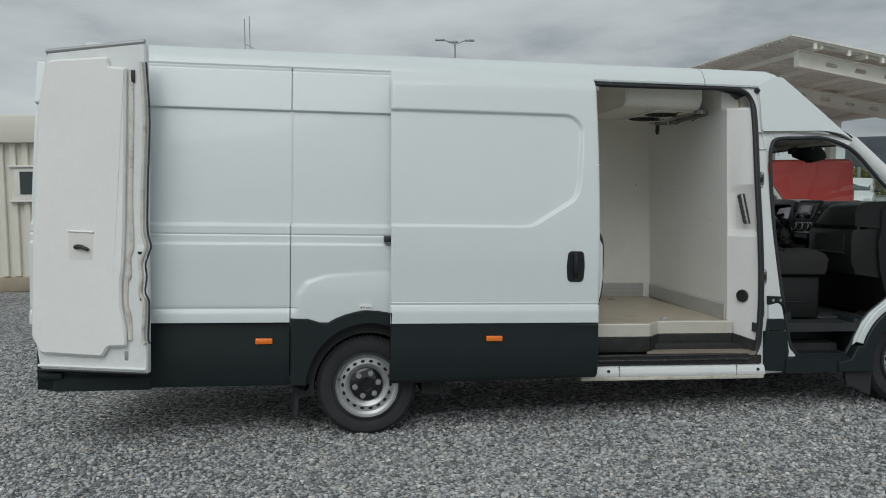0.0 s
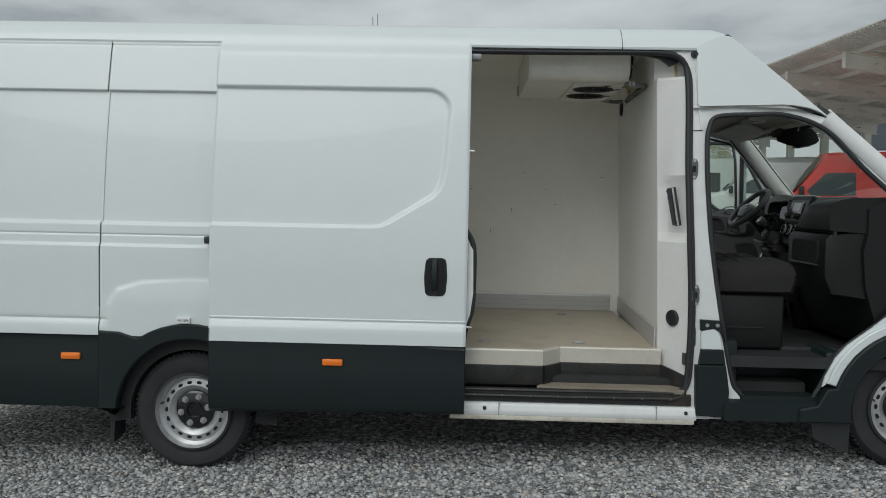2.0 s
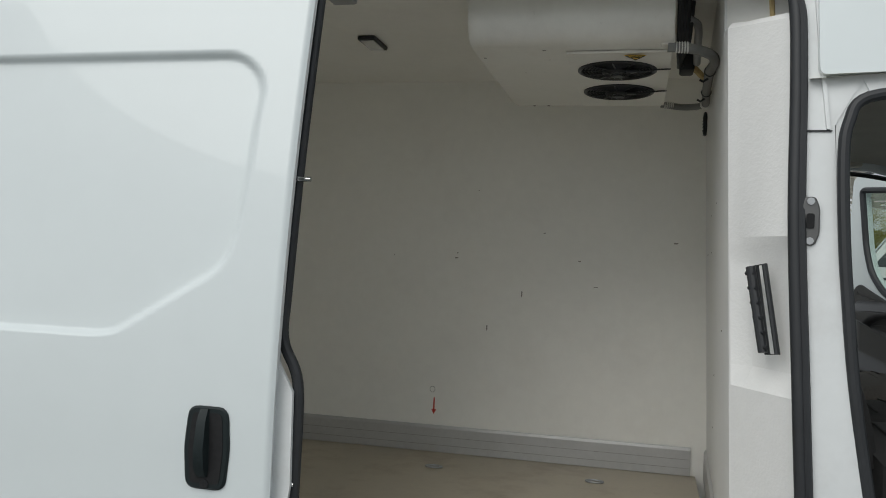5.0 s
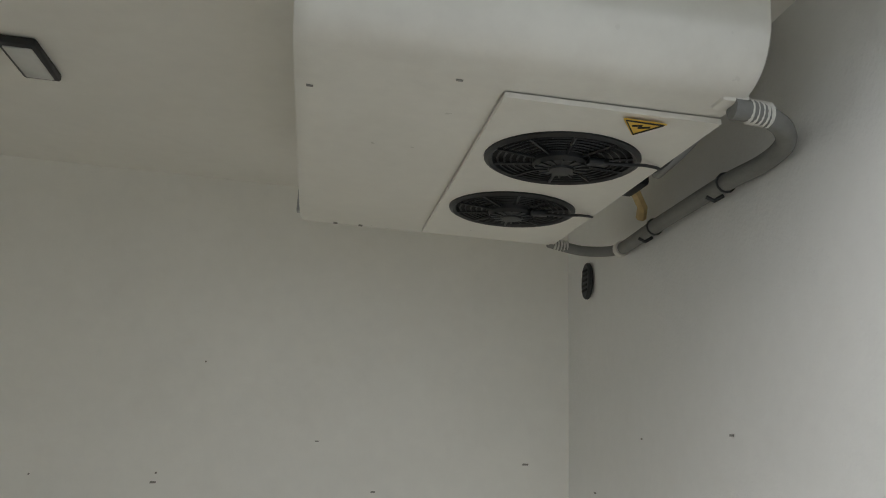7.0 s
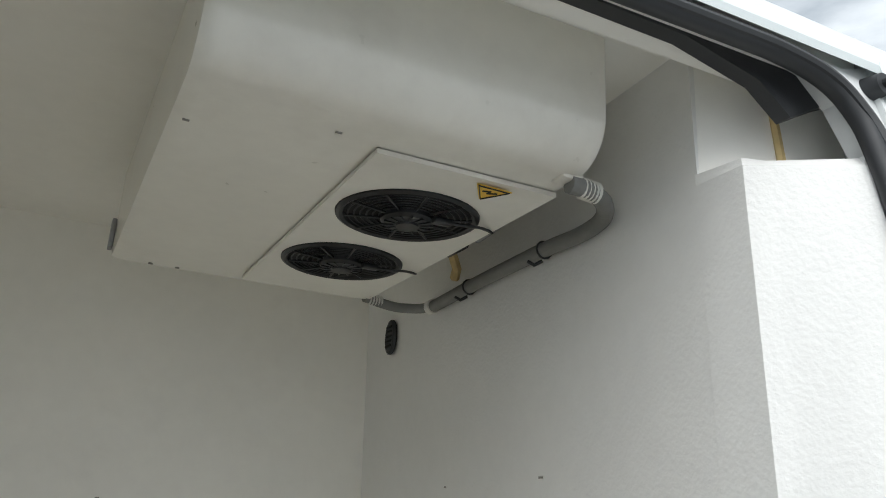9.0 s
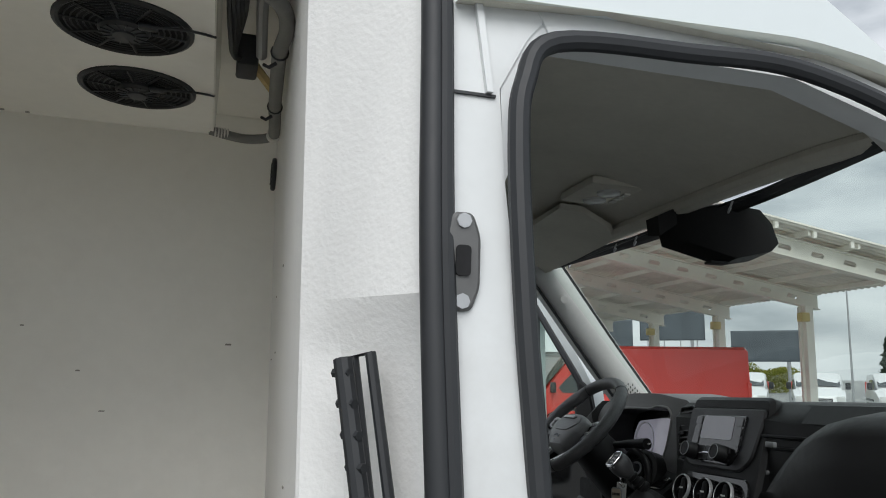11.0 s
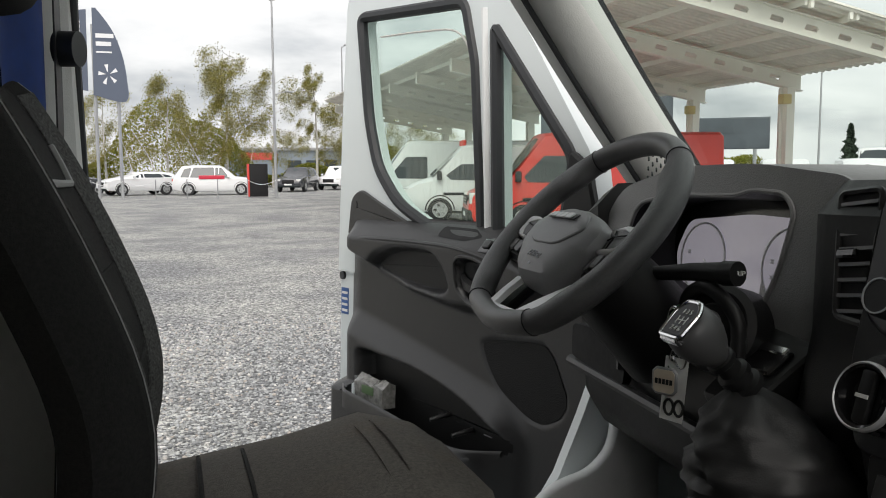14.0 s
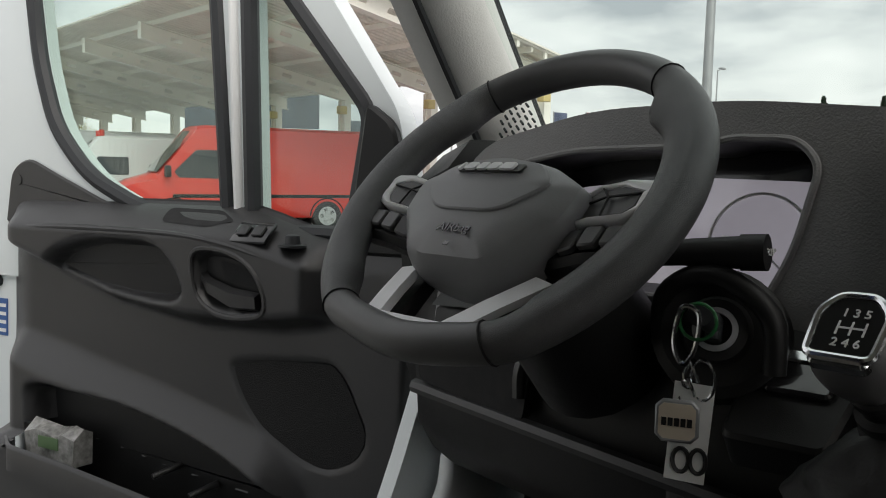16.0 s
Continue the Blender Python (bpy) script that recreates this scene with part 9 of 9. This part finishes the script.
def build_vehicles():
    yaw = 165
    P = lambda x, y, a: pose(x, y, 0, 0, 0, a)
    lamp = lambda L, W, nose: (("head_lamp", LENS, (L / 2 - 0.40, W * 0.60, 0.72), (L / 2 - 0.02, W * 0.90, 0.98)), ("tail_lamp", REDPLAST, (-L / 2 - 0.02, W * 0.90, 0.9), (-L / 2 + 0.08, W * 0.99, 1.5)))
    def glasses(L, H, nose):
        h = L / 2
        a = h - nose - 0.30
        return [[(a, 1.22), (a - 0.62, H - 0.55 if H > 2.2 else H - 0.25), (a - 1.35, H - 0.55 if H > 2.2 else H - 0.25), (a - 1.35, 1.20)]]
    L, W, H = 6.05, 0.99, 2.38
    vehicle("red_panel_van", "red high-roof panel van under the canopy", "van", VRED, P(12.84, 18.40, yaw), van_stations(L, W, H, 0.85), glasses(L, H, 0.85), (-1.75, 1.75), 0.36, lamp(L, W, 0.85), van_front(L, W, H, 0.85))
    L2, H2 = 6.0, 2.22
    vehicle("white_panel_van", "white panel van with two red roof beacons", "van", VWHITE, P(12.5, 23.2, yaw), van_stations(L2, W, H2, 0.8), glasses(L2, H2, 0.8), (-1.9, 1.9), 0.36, lamp(L2, W, 0.8), van_front(L2, W, H2, 0.8, True))
    vehicle("white_panel_van", "white panel van parked in the row", "van", VWHITE, P(12.2, 28.0, yaw), van_stations(L2, W, 2.5, 0.8), glasses(L2, 2.5, 0.8), (-1.9, 1.9), 0.36, lamp(L2, W, 0.8), van_front(L2, W, 2.5, 0.8))
    L3, W3, H3 = 4.4, 0.92, 1.84
    small = vehicle("small_white_van", "small white delivery van parked in a row", "van", VWHITE, P(23.2, 27.6, 232), van_stations(L3, W3, H3, 0.95), glasses(L3, H3, 0.95) + [[(0.25, 1.2), (0.2, 1.58), (-0.9, 1.58), (-0.95, 1.2)]], (-1.4, 1.35), 0.33, lamp(L3, W3, 0.95), van_front(L3, W3, H3, 0.95), "row of small white vans")
    for x, y in ((25.6, 26.3), (28.0, 24.8), (30.4, 23.4), (32.8, 21.9), (35.2, 20.4), (37.6, 18.9), (40.0, 17.4), (42.5, 15.9)):
        copy_thing(small, P(x, y, 232))
    vehicle("white_panel_van", "long white panel van behind the small vans", "van", VWHITE, P(38.5, 34.0, 215), van_stations(6.0, W, 2.5, 0.8), glasses(6.0, 2.5, 0.8), (-1.9, 1.9), 0.36, lamp(6.0, W, 0.8), van_front(6.0, W, 2.5, 0.8))
    # cars along the far edge of the yard
    def suv(nm, lab, mt, m_, L=4.9, H=1.76, W=0.98, g=""):
        h = L / 2
        st = [(-h, 0.40, 0.92, 0.98, W * 0.9, W * 0.72), (-h + 0.12, 0.34, 1.02, 1.20, W * 0.96, W * 0.76), (-h + 0.55, 0.28, 1.04, H - 0.06, W, W * 0.74), (-h + 1.2, 0.28, 1.04, H, W, W * 0.74), (0.25, 0.28, 1.02, H - 0.02, W, W * 0.74), (h - 1.95, 0.28, 1.02, H - 0.14, W, W * 0.74), (h - 1.35, 0.28, 1.02, 1.14, W, W * 0.80), (h - 0.45, 0.30, 0.94, 1.00, W * 0.98, W * 0.74), (h - 0.08, 0.34, 0.80, 0.85, W * 0.90, W * 0.66), (h, 0.40, 0.66, 0.70, W * 0.80, W * 0.6)]
        gl = [[(h - 1.60, 1.08), (h - 2.05, H - 0.16), (0.05, H - 0.12), (0.05, 1.08)], [(-0.02, 1.08), (-0.02, H - 0.12), (-h + 1.25, H - 0.12), (-h + 1.05, 1.08)], [(-h + 0.98, 1.09), (-h + 1.15, H - 0.13), (-h + 0.72, H - 0.2), (-h + 0.5, 1.10)]]
        def ex(v, at):
            part("windscreen", loft([[(h - 1.42, -W * 0.74, 1.12), (h - 1.36, 0, 1.14), (h - 1.42, W * 0.74, 1.12)], [(h - 1.98, -W * 0.68, H - 0.15), (h - 1.92, 0, H - 0.12), (h - 1.98, W * 0.68, H - 0.15)]], caps=False, closed=False), CARGLASS, v)
            part("grille", box((h - 0.05, -0.42, 0.56), (h + 0.015, 0.42, 0.82), 0.02), DARK, v)
            part("bumper", box((h - 0.10, -W * 0.8, 0.32), (h + 0.02, W * 0.8, 0.46), 0.03), CLAD, v)
            part("plate_bar", box((h + 0.01, -0.26, 0.46), (h + 0.025, 0.26, 0.56)), PAPER, v)
            for s in (-1, 1):
                part("door_mirror", box((h - 1.70, s * (W + 0.0), 1.06), (h - 1.56, s * (W + 0.16), 1.2), 0.03), mt, v)
        return vehicle(nm, lab, "car", mt, m_, st, gl, (-h + 0.95, h - 0.92), 0.37, (("head_lamp", LENS, (h - 0.35, W * 0.55, 0.72), (h - 0.05, W * 0.86, 0.86)), ("tail_lamp", REDPLAST, (-h - 0.01, W * 0.55, 0.86), (-h + 0.12, W * 0.92, 1.0))), ex, g)
    big = suv("white_suv", "large white SUV with a red and dark door panel", VWHITE, P(5.55, 52.4, -8), 4.95, 1.80)
    for s in (-1, 1):
        part("door_decal", box((-0.9, s * 0.985, 0.98), (0.6, s * 1.004, 1.20), 0.01), material("red_car_decal", (0.55, 0.03, 0.06), 0.4), big)
    suv("dark_suv", "dark grey SUV parked facing the yard", VDARK, P(11.4, 58.2, 245), 4.7, 1.68)
    suv("white_suv", "white SUV parked facing the yard", VWHITE, P(15.0, 61.8, 240), 4.8, 1.78)
    suv("white_car", "low white coupe parked facing the yard", VWHITE, P(19.2, 71.0, 235), 4.7, 1.42)
    suv("white_car", "white saloon seen from behind", VWHITE, P(1.0, 54.2, 205), 4.6, 1.43)
    suv("dark_jeep", "dark off-roader with something red on it", VDARK, P(-3.0, 55.5, 30), 4.4, 1.85)
    suv("dark_suv", "dark SUV at the end of the car row", VDARK, P(24.5, 62.0, 240), 4.7, 1.66)


def lamp_post(x, y, h, heads, r=0.09, arm=0.9, yaw=0, label="tall galvanised yard lamp post"):
    p = thing("lamp_post", label, "lamp post", pose(x, y, 0, 0, 0, yaw))
    part("pole", cyl((0, 0, 0), (0, 0, h), r, r * 0.55, 14), GALV, p)
    part("base_plate", box((-0.2, -0.2, 0), (0.2, 0.2, 0.04), 0.01), GALV, p)
    for k in range(heads):
        s = (-1, 1, 0)[k] if heads > 1 else 1
        dy = 0.6 if k == 2 else 0.0
        a = part("arm", tube([(0, 0, h - 0.1), (s * arm * 0.6, dy * 0.6, h + 0.12), (s * arm, dy, h + 0.16)], 0.035, 8), GALV, p)
        part("lamp_head", box((s * arm - 0.30, dy - 0.14, h + 0.10), (s * arm + 0.30, dy + 0.14, h + 0.22), 0.04), GALV, p)


def birch(x, y, h, spread, seed, leaves, mat_=None, low=0.22, name="birch_tree", label="birch with thin drooping autumn-tinged foliage"):
    rng = np.random.default_rng(seed)
    t = thing(name, label, "tree", Matrix.Translation((x, y, 0)))
    lean = (rng.random(2) - 0.5) * 0.08 * h
    trunk = [Vector((lean[0] * s * s + 0.12 * math.sin(3 * s + seed), lean[1] * s * s, h * 0.95 * s)) for s in steps(0, 1, 0.1)]
    part("trunk", tube(trunk, [0.0125 * h * (1 - 0.93 * s) for s in steps(0, 1, 0.1)], 8), BARK, t, "pale birch trunk")
    wood = bmesh.new()
    tips = []
    for k in range(26):
        s = low + (0.97 - low) * (k + rng.random()) / 26
        b0 = trunk[min(9, int(s * 10))].lerp(trunk[min(10, int(s * 10) + 1)], s * 10 - int(s * 10))
        a = rng.random() * 6.283
        ln = spread * (1.05 - 0.75 * abs(s - 0.42) ** 1.1) * (0.65 + 0.6 * rng.random())
        q = [b0 + Vector((math.cos(a), math.sin(a), 0)) * ln * f + Vector((0, 0, ln * (0.75 * f - 0.55 * f * f))) for f in (0, 0.3, 0.6, 0.85, 1.0)]
        q[-1].z -= 0.12 * ln
        tube(q, [0.028 * (1 - 0.8 * f) * h / 10 for f in (0, 0.3, 0.6, 0.85, 1.0)], 5, wood)
        for f in (0.35, 0.5, 0.65, 0.78, 0.9, 1.0):
            i = min(3, int(f * 4))
            tips.append((q[i].lerp(q[i + 1], f * 4 - i) if f < 1 else q[-1], ln))
    tagged(part("branchwork", wood, BARK, t), kind="stuff")
    tips_a = np.array([tuple(p[0]) for p in tips])
    pick = rng.integers(0, len(tips_a), leaves)
    drop = rng.random(leaves) ** 1.3
    c = tips_a[pick] + rng.normal(0, 1, (leaves, 3)) * np.array([0.20, 0.20, 0.18]) * spread / 2.4
    c[:, 2] -= drop * 0.95 * spread / 2.4
    c[:, 0] -= drop * 0.30 * spread / 2.4
    leaf_cloud("crown", c, 0.050 * h / 10, rng, mat_ or LEAF, t)
    return t


def leaf_cloud(name, c, size, rng, mat_, parent):
    n = len(c)
    a, b = rng.normal(0, 1, (n, 3)), rng.normal(0, 1, (n, 3))
    a /= np.linalg.norm(a, axis=1)[:, None]
    b -= a * (a * b).sum(1)[:, None]
    b /= np.linalg.norm(b, axis=1)[:, None]
    s = (size * (0.6 + 0.9 * rng.random(n)))[:, None]
    co = np.stack([c - a * s, c + b * s * 0.55, c + a * s, c - b * s * 0.55], 1).reshape(-1, 3)
    me = bpy.data.meshes.new(name)
    me.from_pydata(co.tolist(), [], np.arange(4 * n).reshape(-1, 4).tolist())
    ob = part(name, me, mat_, parent)
    tagged(ob, kind="stuff")
    return ob


def build_plants():
    for k, (x, y, h, sp, n) in enumerate(((-2.2, 72, 8.8, 2.4, 2600), (2.7, 70.5, 9.6, 2.6, 3000), (7.4, 70.3, 11.8, 3.0, 3800), (11.2, 71.0, 10.2, 2.3, 2200), (14.6, 69.6, 10.6, 1.8, 2200), (17.2, 70.5, 8.4, 2.1, 2200), (22.4, 68.0, 7.8, 2.6, 2600), (26.0, 73.0, 7.6, 2.4, 2200), (-6.5, 74, 8.0, 2.6, 2200), (-16, 76, 9.0, 2.6, 2000), (-11, 74, 8.4, 2.4, 2000))):
        birch(x, y, h, sp, 40 + k, int(n * 6.0))
    # slim leaning stems among the shrubs
    for k, (x, y, h, dx) in enumerate(((2.0, 67.5, 4.6, -1.9), (5.6, 67.0, 5.0, -2.2), (4.3, 67.3, 3.4, -1.1), (0.2, 68.0, 4.2, -1.0), (8.8, 67.6, 3.8, 0.5))):
        t = thing("birch_sapling", "slim white birch stem leaning over the shrubs", "tree", Matrix.Translation((x, y, 0)))
        stem = [Vector((dx * q ** 1.6, 0.1 * math.sin(4 * q + k), h * q)) for q in steps(0, 1, 0.125)]
        part("trunk", tube(stem, [0.055 * (1 - 0.75 * q) for q in steps(0, 1, 0.125)], 7), BARK, t)
        r2 = np.random.default_rng(70 + k)
        at = np.array([tuple(stem[int(i)]) for i in r2.integers(5, 9, 500)])
        leaf_cloud("crown", at + r2.normal(0, 1, (500, 3)) * np.array([0.45, 0.4, 0.4]), 0.055, r2, LEAF, t)
    rng = np.random.default_rng(9)
    n = 120000
    x = -45 + 110 * rng.random(n)
    top = 2.3 + 1.0 * np.sin(x * 0.35) + 0.7 * np.sin(x * 0.9 + 1) + 4.4 * np.exp(-((x - 2.0) / 5.0) ** 2)
    z = np.maximum(0.15, top * rng.random(n) ** 0.7)
    y = 74 + 2.4 * rng.random(n)
    hedge = leaf_cloud("hedge", np.stack([x, y, z], 1), 0.095, rng, LEAFG, None)
    tagged(hedge, "loose yellow-green shrubs along the yard's far edge", "shrubs", kind="stuff")
    for x, y, h, r in ((66, 64, 5.6, 1.3), (88, 36, 9.7, 2.7), (90, 31, 9.6, 1.8), (93, 33.5, 4.0, 1.2)):
        t = thing("conifer_tree", "dark conifer standing far off", "tree", Matrix.Translation((x, y, 0)))
        part("trunk", cyl((0, 0, 0), (0, 0, h * 0.9), 0.14, 0.03, 8), BARK, t)
        m_ = 1500
        f = rng.random(m_) ** 0.75
        a = rng.random(m_) * 6.283
        rr = r * (1.02 - f) * (0.55 + 0.5 * rng.random(m_)) * (0.8 + 0.25 * np.sin(f * 38))
        leaf_cloud("crown", np.stack([rr * np.cos(a), rr * np.sin(a), 0.5 + (h - 0.5) * f], 1), 0.22, rng, CONIFER, t)


def build_far():
    s = thing("sign_tower", "tall slate-blue sail-shaped sign on steel poles", "sign", pose(-0.45, 48.4, 0, 0, 0, 0))
    F = 0.53
    for x in (-2.4, -0.6, 1.6):
        part("pole", cyl((x * F, 0.3 * F, 0), (x * F, 0.3 * F, (18.5 - 1.5 * abs(x)) * F), 0.09, seg=10), GALV, s)
    sail = [(-0.7, 10.6)] + [tuple(p)[:2] for p in spline([(-0.9, 10.6, 0), (2.3, 9.9, 0), (2.5, 12.2, 0), (2.1, 14.8, 0), (1.2, 17.2, 0), (-0.2, 19.2, 0)], 4)] + [(-0.55, 19.2)]
    D = lambda a, z, w: (a * F, w * F, z * F)
    part("sign_panel", prism(sail, D, -0.1, 0.1), SIGNM, s, "slate blue sign panel")
    part("sign_panel", prism([(-2.9, 11.2), (-1.2, 10.9), (-1.1, 19.0), (-2.6, 18.8)], D, -0.15, 0.05), SIGNM, s)
    for z, w, h_ in ((16.25, 1.7, 0.42), (15.45, 1.45, 0.42), (14.75, 1.5, 0.16)):
        part("sign_bar", box(D(-0.3, z, -0.14), D(-0.3 + w, z + h_, -0.10)), SIGNW, s)
    for k in range(5):
        a = 2 * math.pi * k / 5 + 0.5
        part("sign_petal", prism([(0.2 * math.cos(a), 0.2 * math.sin(a)), (0.95 * math.cos(a - 0.2), 1.05 * math.sin(a - 0.2)), (0.95 * math.cos(a + 0.2), 1.05 * math.sin(a + 0.2))], lambda u, v, w: D(0.75 + u, 12.6 + v, w), -0.14, -0.10), SIGNW, s)
    for k in range(11):
        part("sign_bar", box(D(-2.0, 12.6 + 0.5 * k, -0.20), D(-1.7, 12.95 + 0.5 * k, -0.16)), SIGNW, s)
    def board(x, y, yaw, w, z0, z1, label, lamps=0):
        b = thing("billboard", label, "billboard", pose(x, y, 0, 0, 0, yaw))
        part("panel", box((-w / 2, -0.12, z0), (w / 2, 0.12, z1), 0.03), BOARD, b)
        nx, nz = 3, 2
        for i in range(nx):
            for j in range(nz):
                part("sheet", box((-w / 2 + 0.08 + i * (w - 0.16) / nx, -0.135, z0 + 0.08 + j * (z1 - z0 - 0.16) / nz), (-w / 2 + 0.05 + (i + 1) * (w - 0.16) / nx, -0.122, z0 + 0.05 + (j + 1) * (z1 - z0 - 0.16) / nz)), BOARD, b)
        for x_ in (-w * 0.3, w * 0.3):
            part("leg", cyl((x_, 0, 0), (x_, 0, z0), 0.12, seg=10), GALV, b)
        for k in range(lamps):
            x_ = -w / 2 + (k + 0.5) * w / lamps
            part("board_lamp", tube([(x_, -0.1, z0), (x_, -0.15, z0 - 0.5), (x_, -0.9, z0 - 0.6)], 0.04, 6), GALV, b)
    board(37.9, 45.3, -38, 4.4, 2.7, 4.75, "dark weathered billboard on steel legs")
    board(35.0, 52.0, -32, 4.6, 4.3, 7.4, "dark glazed hoarding with lamps below", 4)
    board(30.5, 54.0, -28, 4.2, 3.6, 5.8, "dark hoarding behind the canopy", 3)
    def flag(x, y, yaw, mat_, h=6.3):
        f_ = thing("flag", "tall advertising flag on a slim pole", "flag", pose(x, y, 0, 0, 0, yaw))
        part("pole", cyl((0, 0, 0), (0, 0, h), 0.05, seg=8), GALV, f_)
        cl = part("cloth", grid_mesh("cloth", steps(0.05, 1.05, 0.1), steps(h - 3.3, h - 0.05, 0.25), lambda u, v: (u, 0.07 * math.sin(5 * u + 1.3 * v), v - 0.08 * u)), mat_, f_)
        for k in range(4):
            part("flag_bar", box((0.35, -0.12, h - 2.9 + 0.42 * k), (0.75, -0.09, h - 2.62 + 0.42 * k)), SIGNW, f_)
    for az, mt in ((50.4, FLAGB), (52.6, FLAGR), (58.9, FLAGR), (60.0, FLAGB), (47.0, FLAGB)):
        flag(3.2 + 65 * math.sin(radians(az)), 1.0 + 65 * math.cos(radians(az)), -az, mt)
    lamp_post(8.45, 46.0, 10.7, 3, arm=0.95)
    lamp_post(17.4, 72.0, 12.2, 1, arm=0.5)
    lamp_post(17.1, 8.9, 8.5, 1, 0.11, 0.7, 200)
    lamp_post(33.5, 33.1, 7.6, 1, 0.06, 0.4)
    lamp_post(55.7, 30.0, 8.8, 1, 0.08, 0.6)
    lamp_post(10.8, 66.0, 7.5, 1, 0.06, 1.2, 10)
    mast = thing("mast", "thin twin mast standing far behind the van", "mast", Matrix.Translation((-5.5, 60, 0)))
    for x in (-0.18, 0.2):
        part("rod", cyl((x, 0, 0), (x, 0, 14.7 if x < 0 else 14.9), 0.035, seg=6), GALV, mast)
    for z in (11.8, 12.3, 12.8):
        part("cross_bar", cyl((-0.18, 0, z), (0.5, 0, z - 0.35), 0.03, seg=6), GALV, mast)
    k = thing("notice_stand", "black notice stand with a red edge", "stand", pose(7.55, 46.4, 0, 0, 0, 5))
    part("panel", box((-0.5, -0.08, 0.05), (0.5, 0.08, 1.85), 0.02), DARK, k)
    part("red_edge", box((-0.62, -0.07, 0.05), (-0.505, 0.07, 1.85), 0.01), REDPLAST, k)
    rail = thing("chain_barrier", "thin steel posts with a white chain in front of the cars", "barrier", Matrix.Identity(4))
    for q in range(9):
        x = -4.0 + 1.55 * q
        part("post", cyl((x, 45.2, 0), (x, 45.2, 1.05), 0.03, seg=8), GALV, rail)
        if q < 8:
            part("chain", tube([(x + 1.55 * t, 45.2, 0.98 - 0.25 * math.sin(math.pi * t)) for t in steps(0, 1, 0.2)], 0.012, 5), SIGNW, rail)
    hall = thing("distant_hall", "long low hall far behind the trees", "building", Matrix.Translation((18, 118, 0)))
    part("wall", box((-8, 0, 0), (26, 12, 4.2)), HALL, hall)
    part("roof", box((-8.3, -0.3, 4.2), (26.3, 12.3, 4.6)), GALV, hall)
    part("banner", box((-6, -0.12, 2.9), (-1, -0.04, 3.9)), FLAGR, hall)
    for q in range(9):
        part("window", box((0.5 + 2.6 * q, -0.1, 1.4), (2.4 + 2.6 * q, -0.02, 2.8)), CARGLASS, hall)


build_office()
build_canopy()
build_vehicles()
build_plants()
build_far()

# ---- loose stones where the camera passes close ----
chips("gravel", -5.0, 5.0, -2.0, 0.5, 48000, 21, 0.0145)
chips("gravel", -8.0, -2.2, 0.5, 4.0, 14000, 22, 0.016)
chips("gravel", 0.5, 7.0, 3.4, 9.0, 40000, 23, 0.0135)
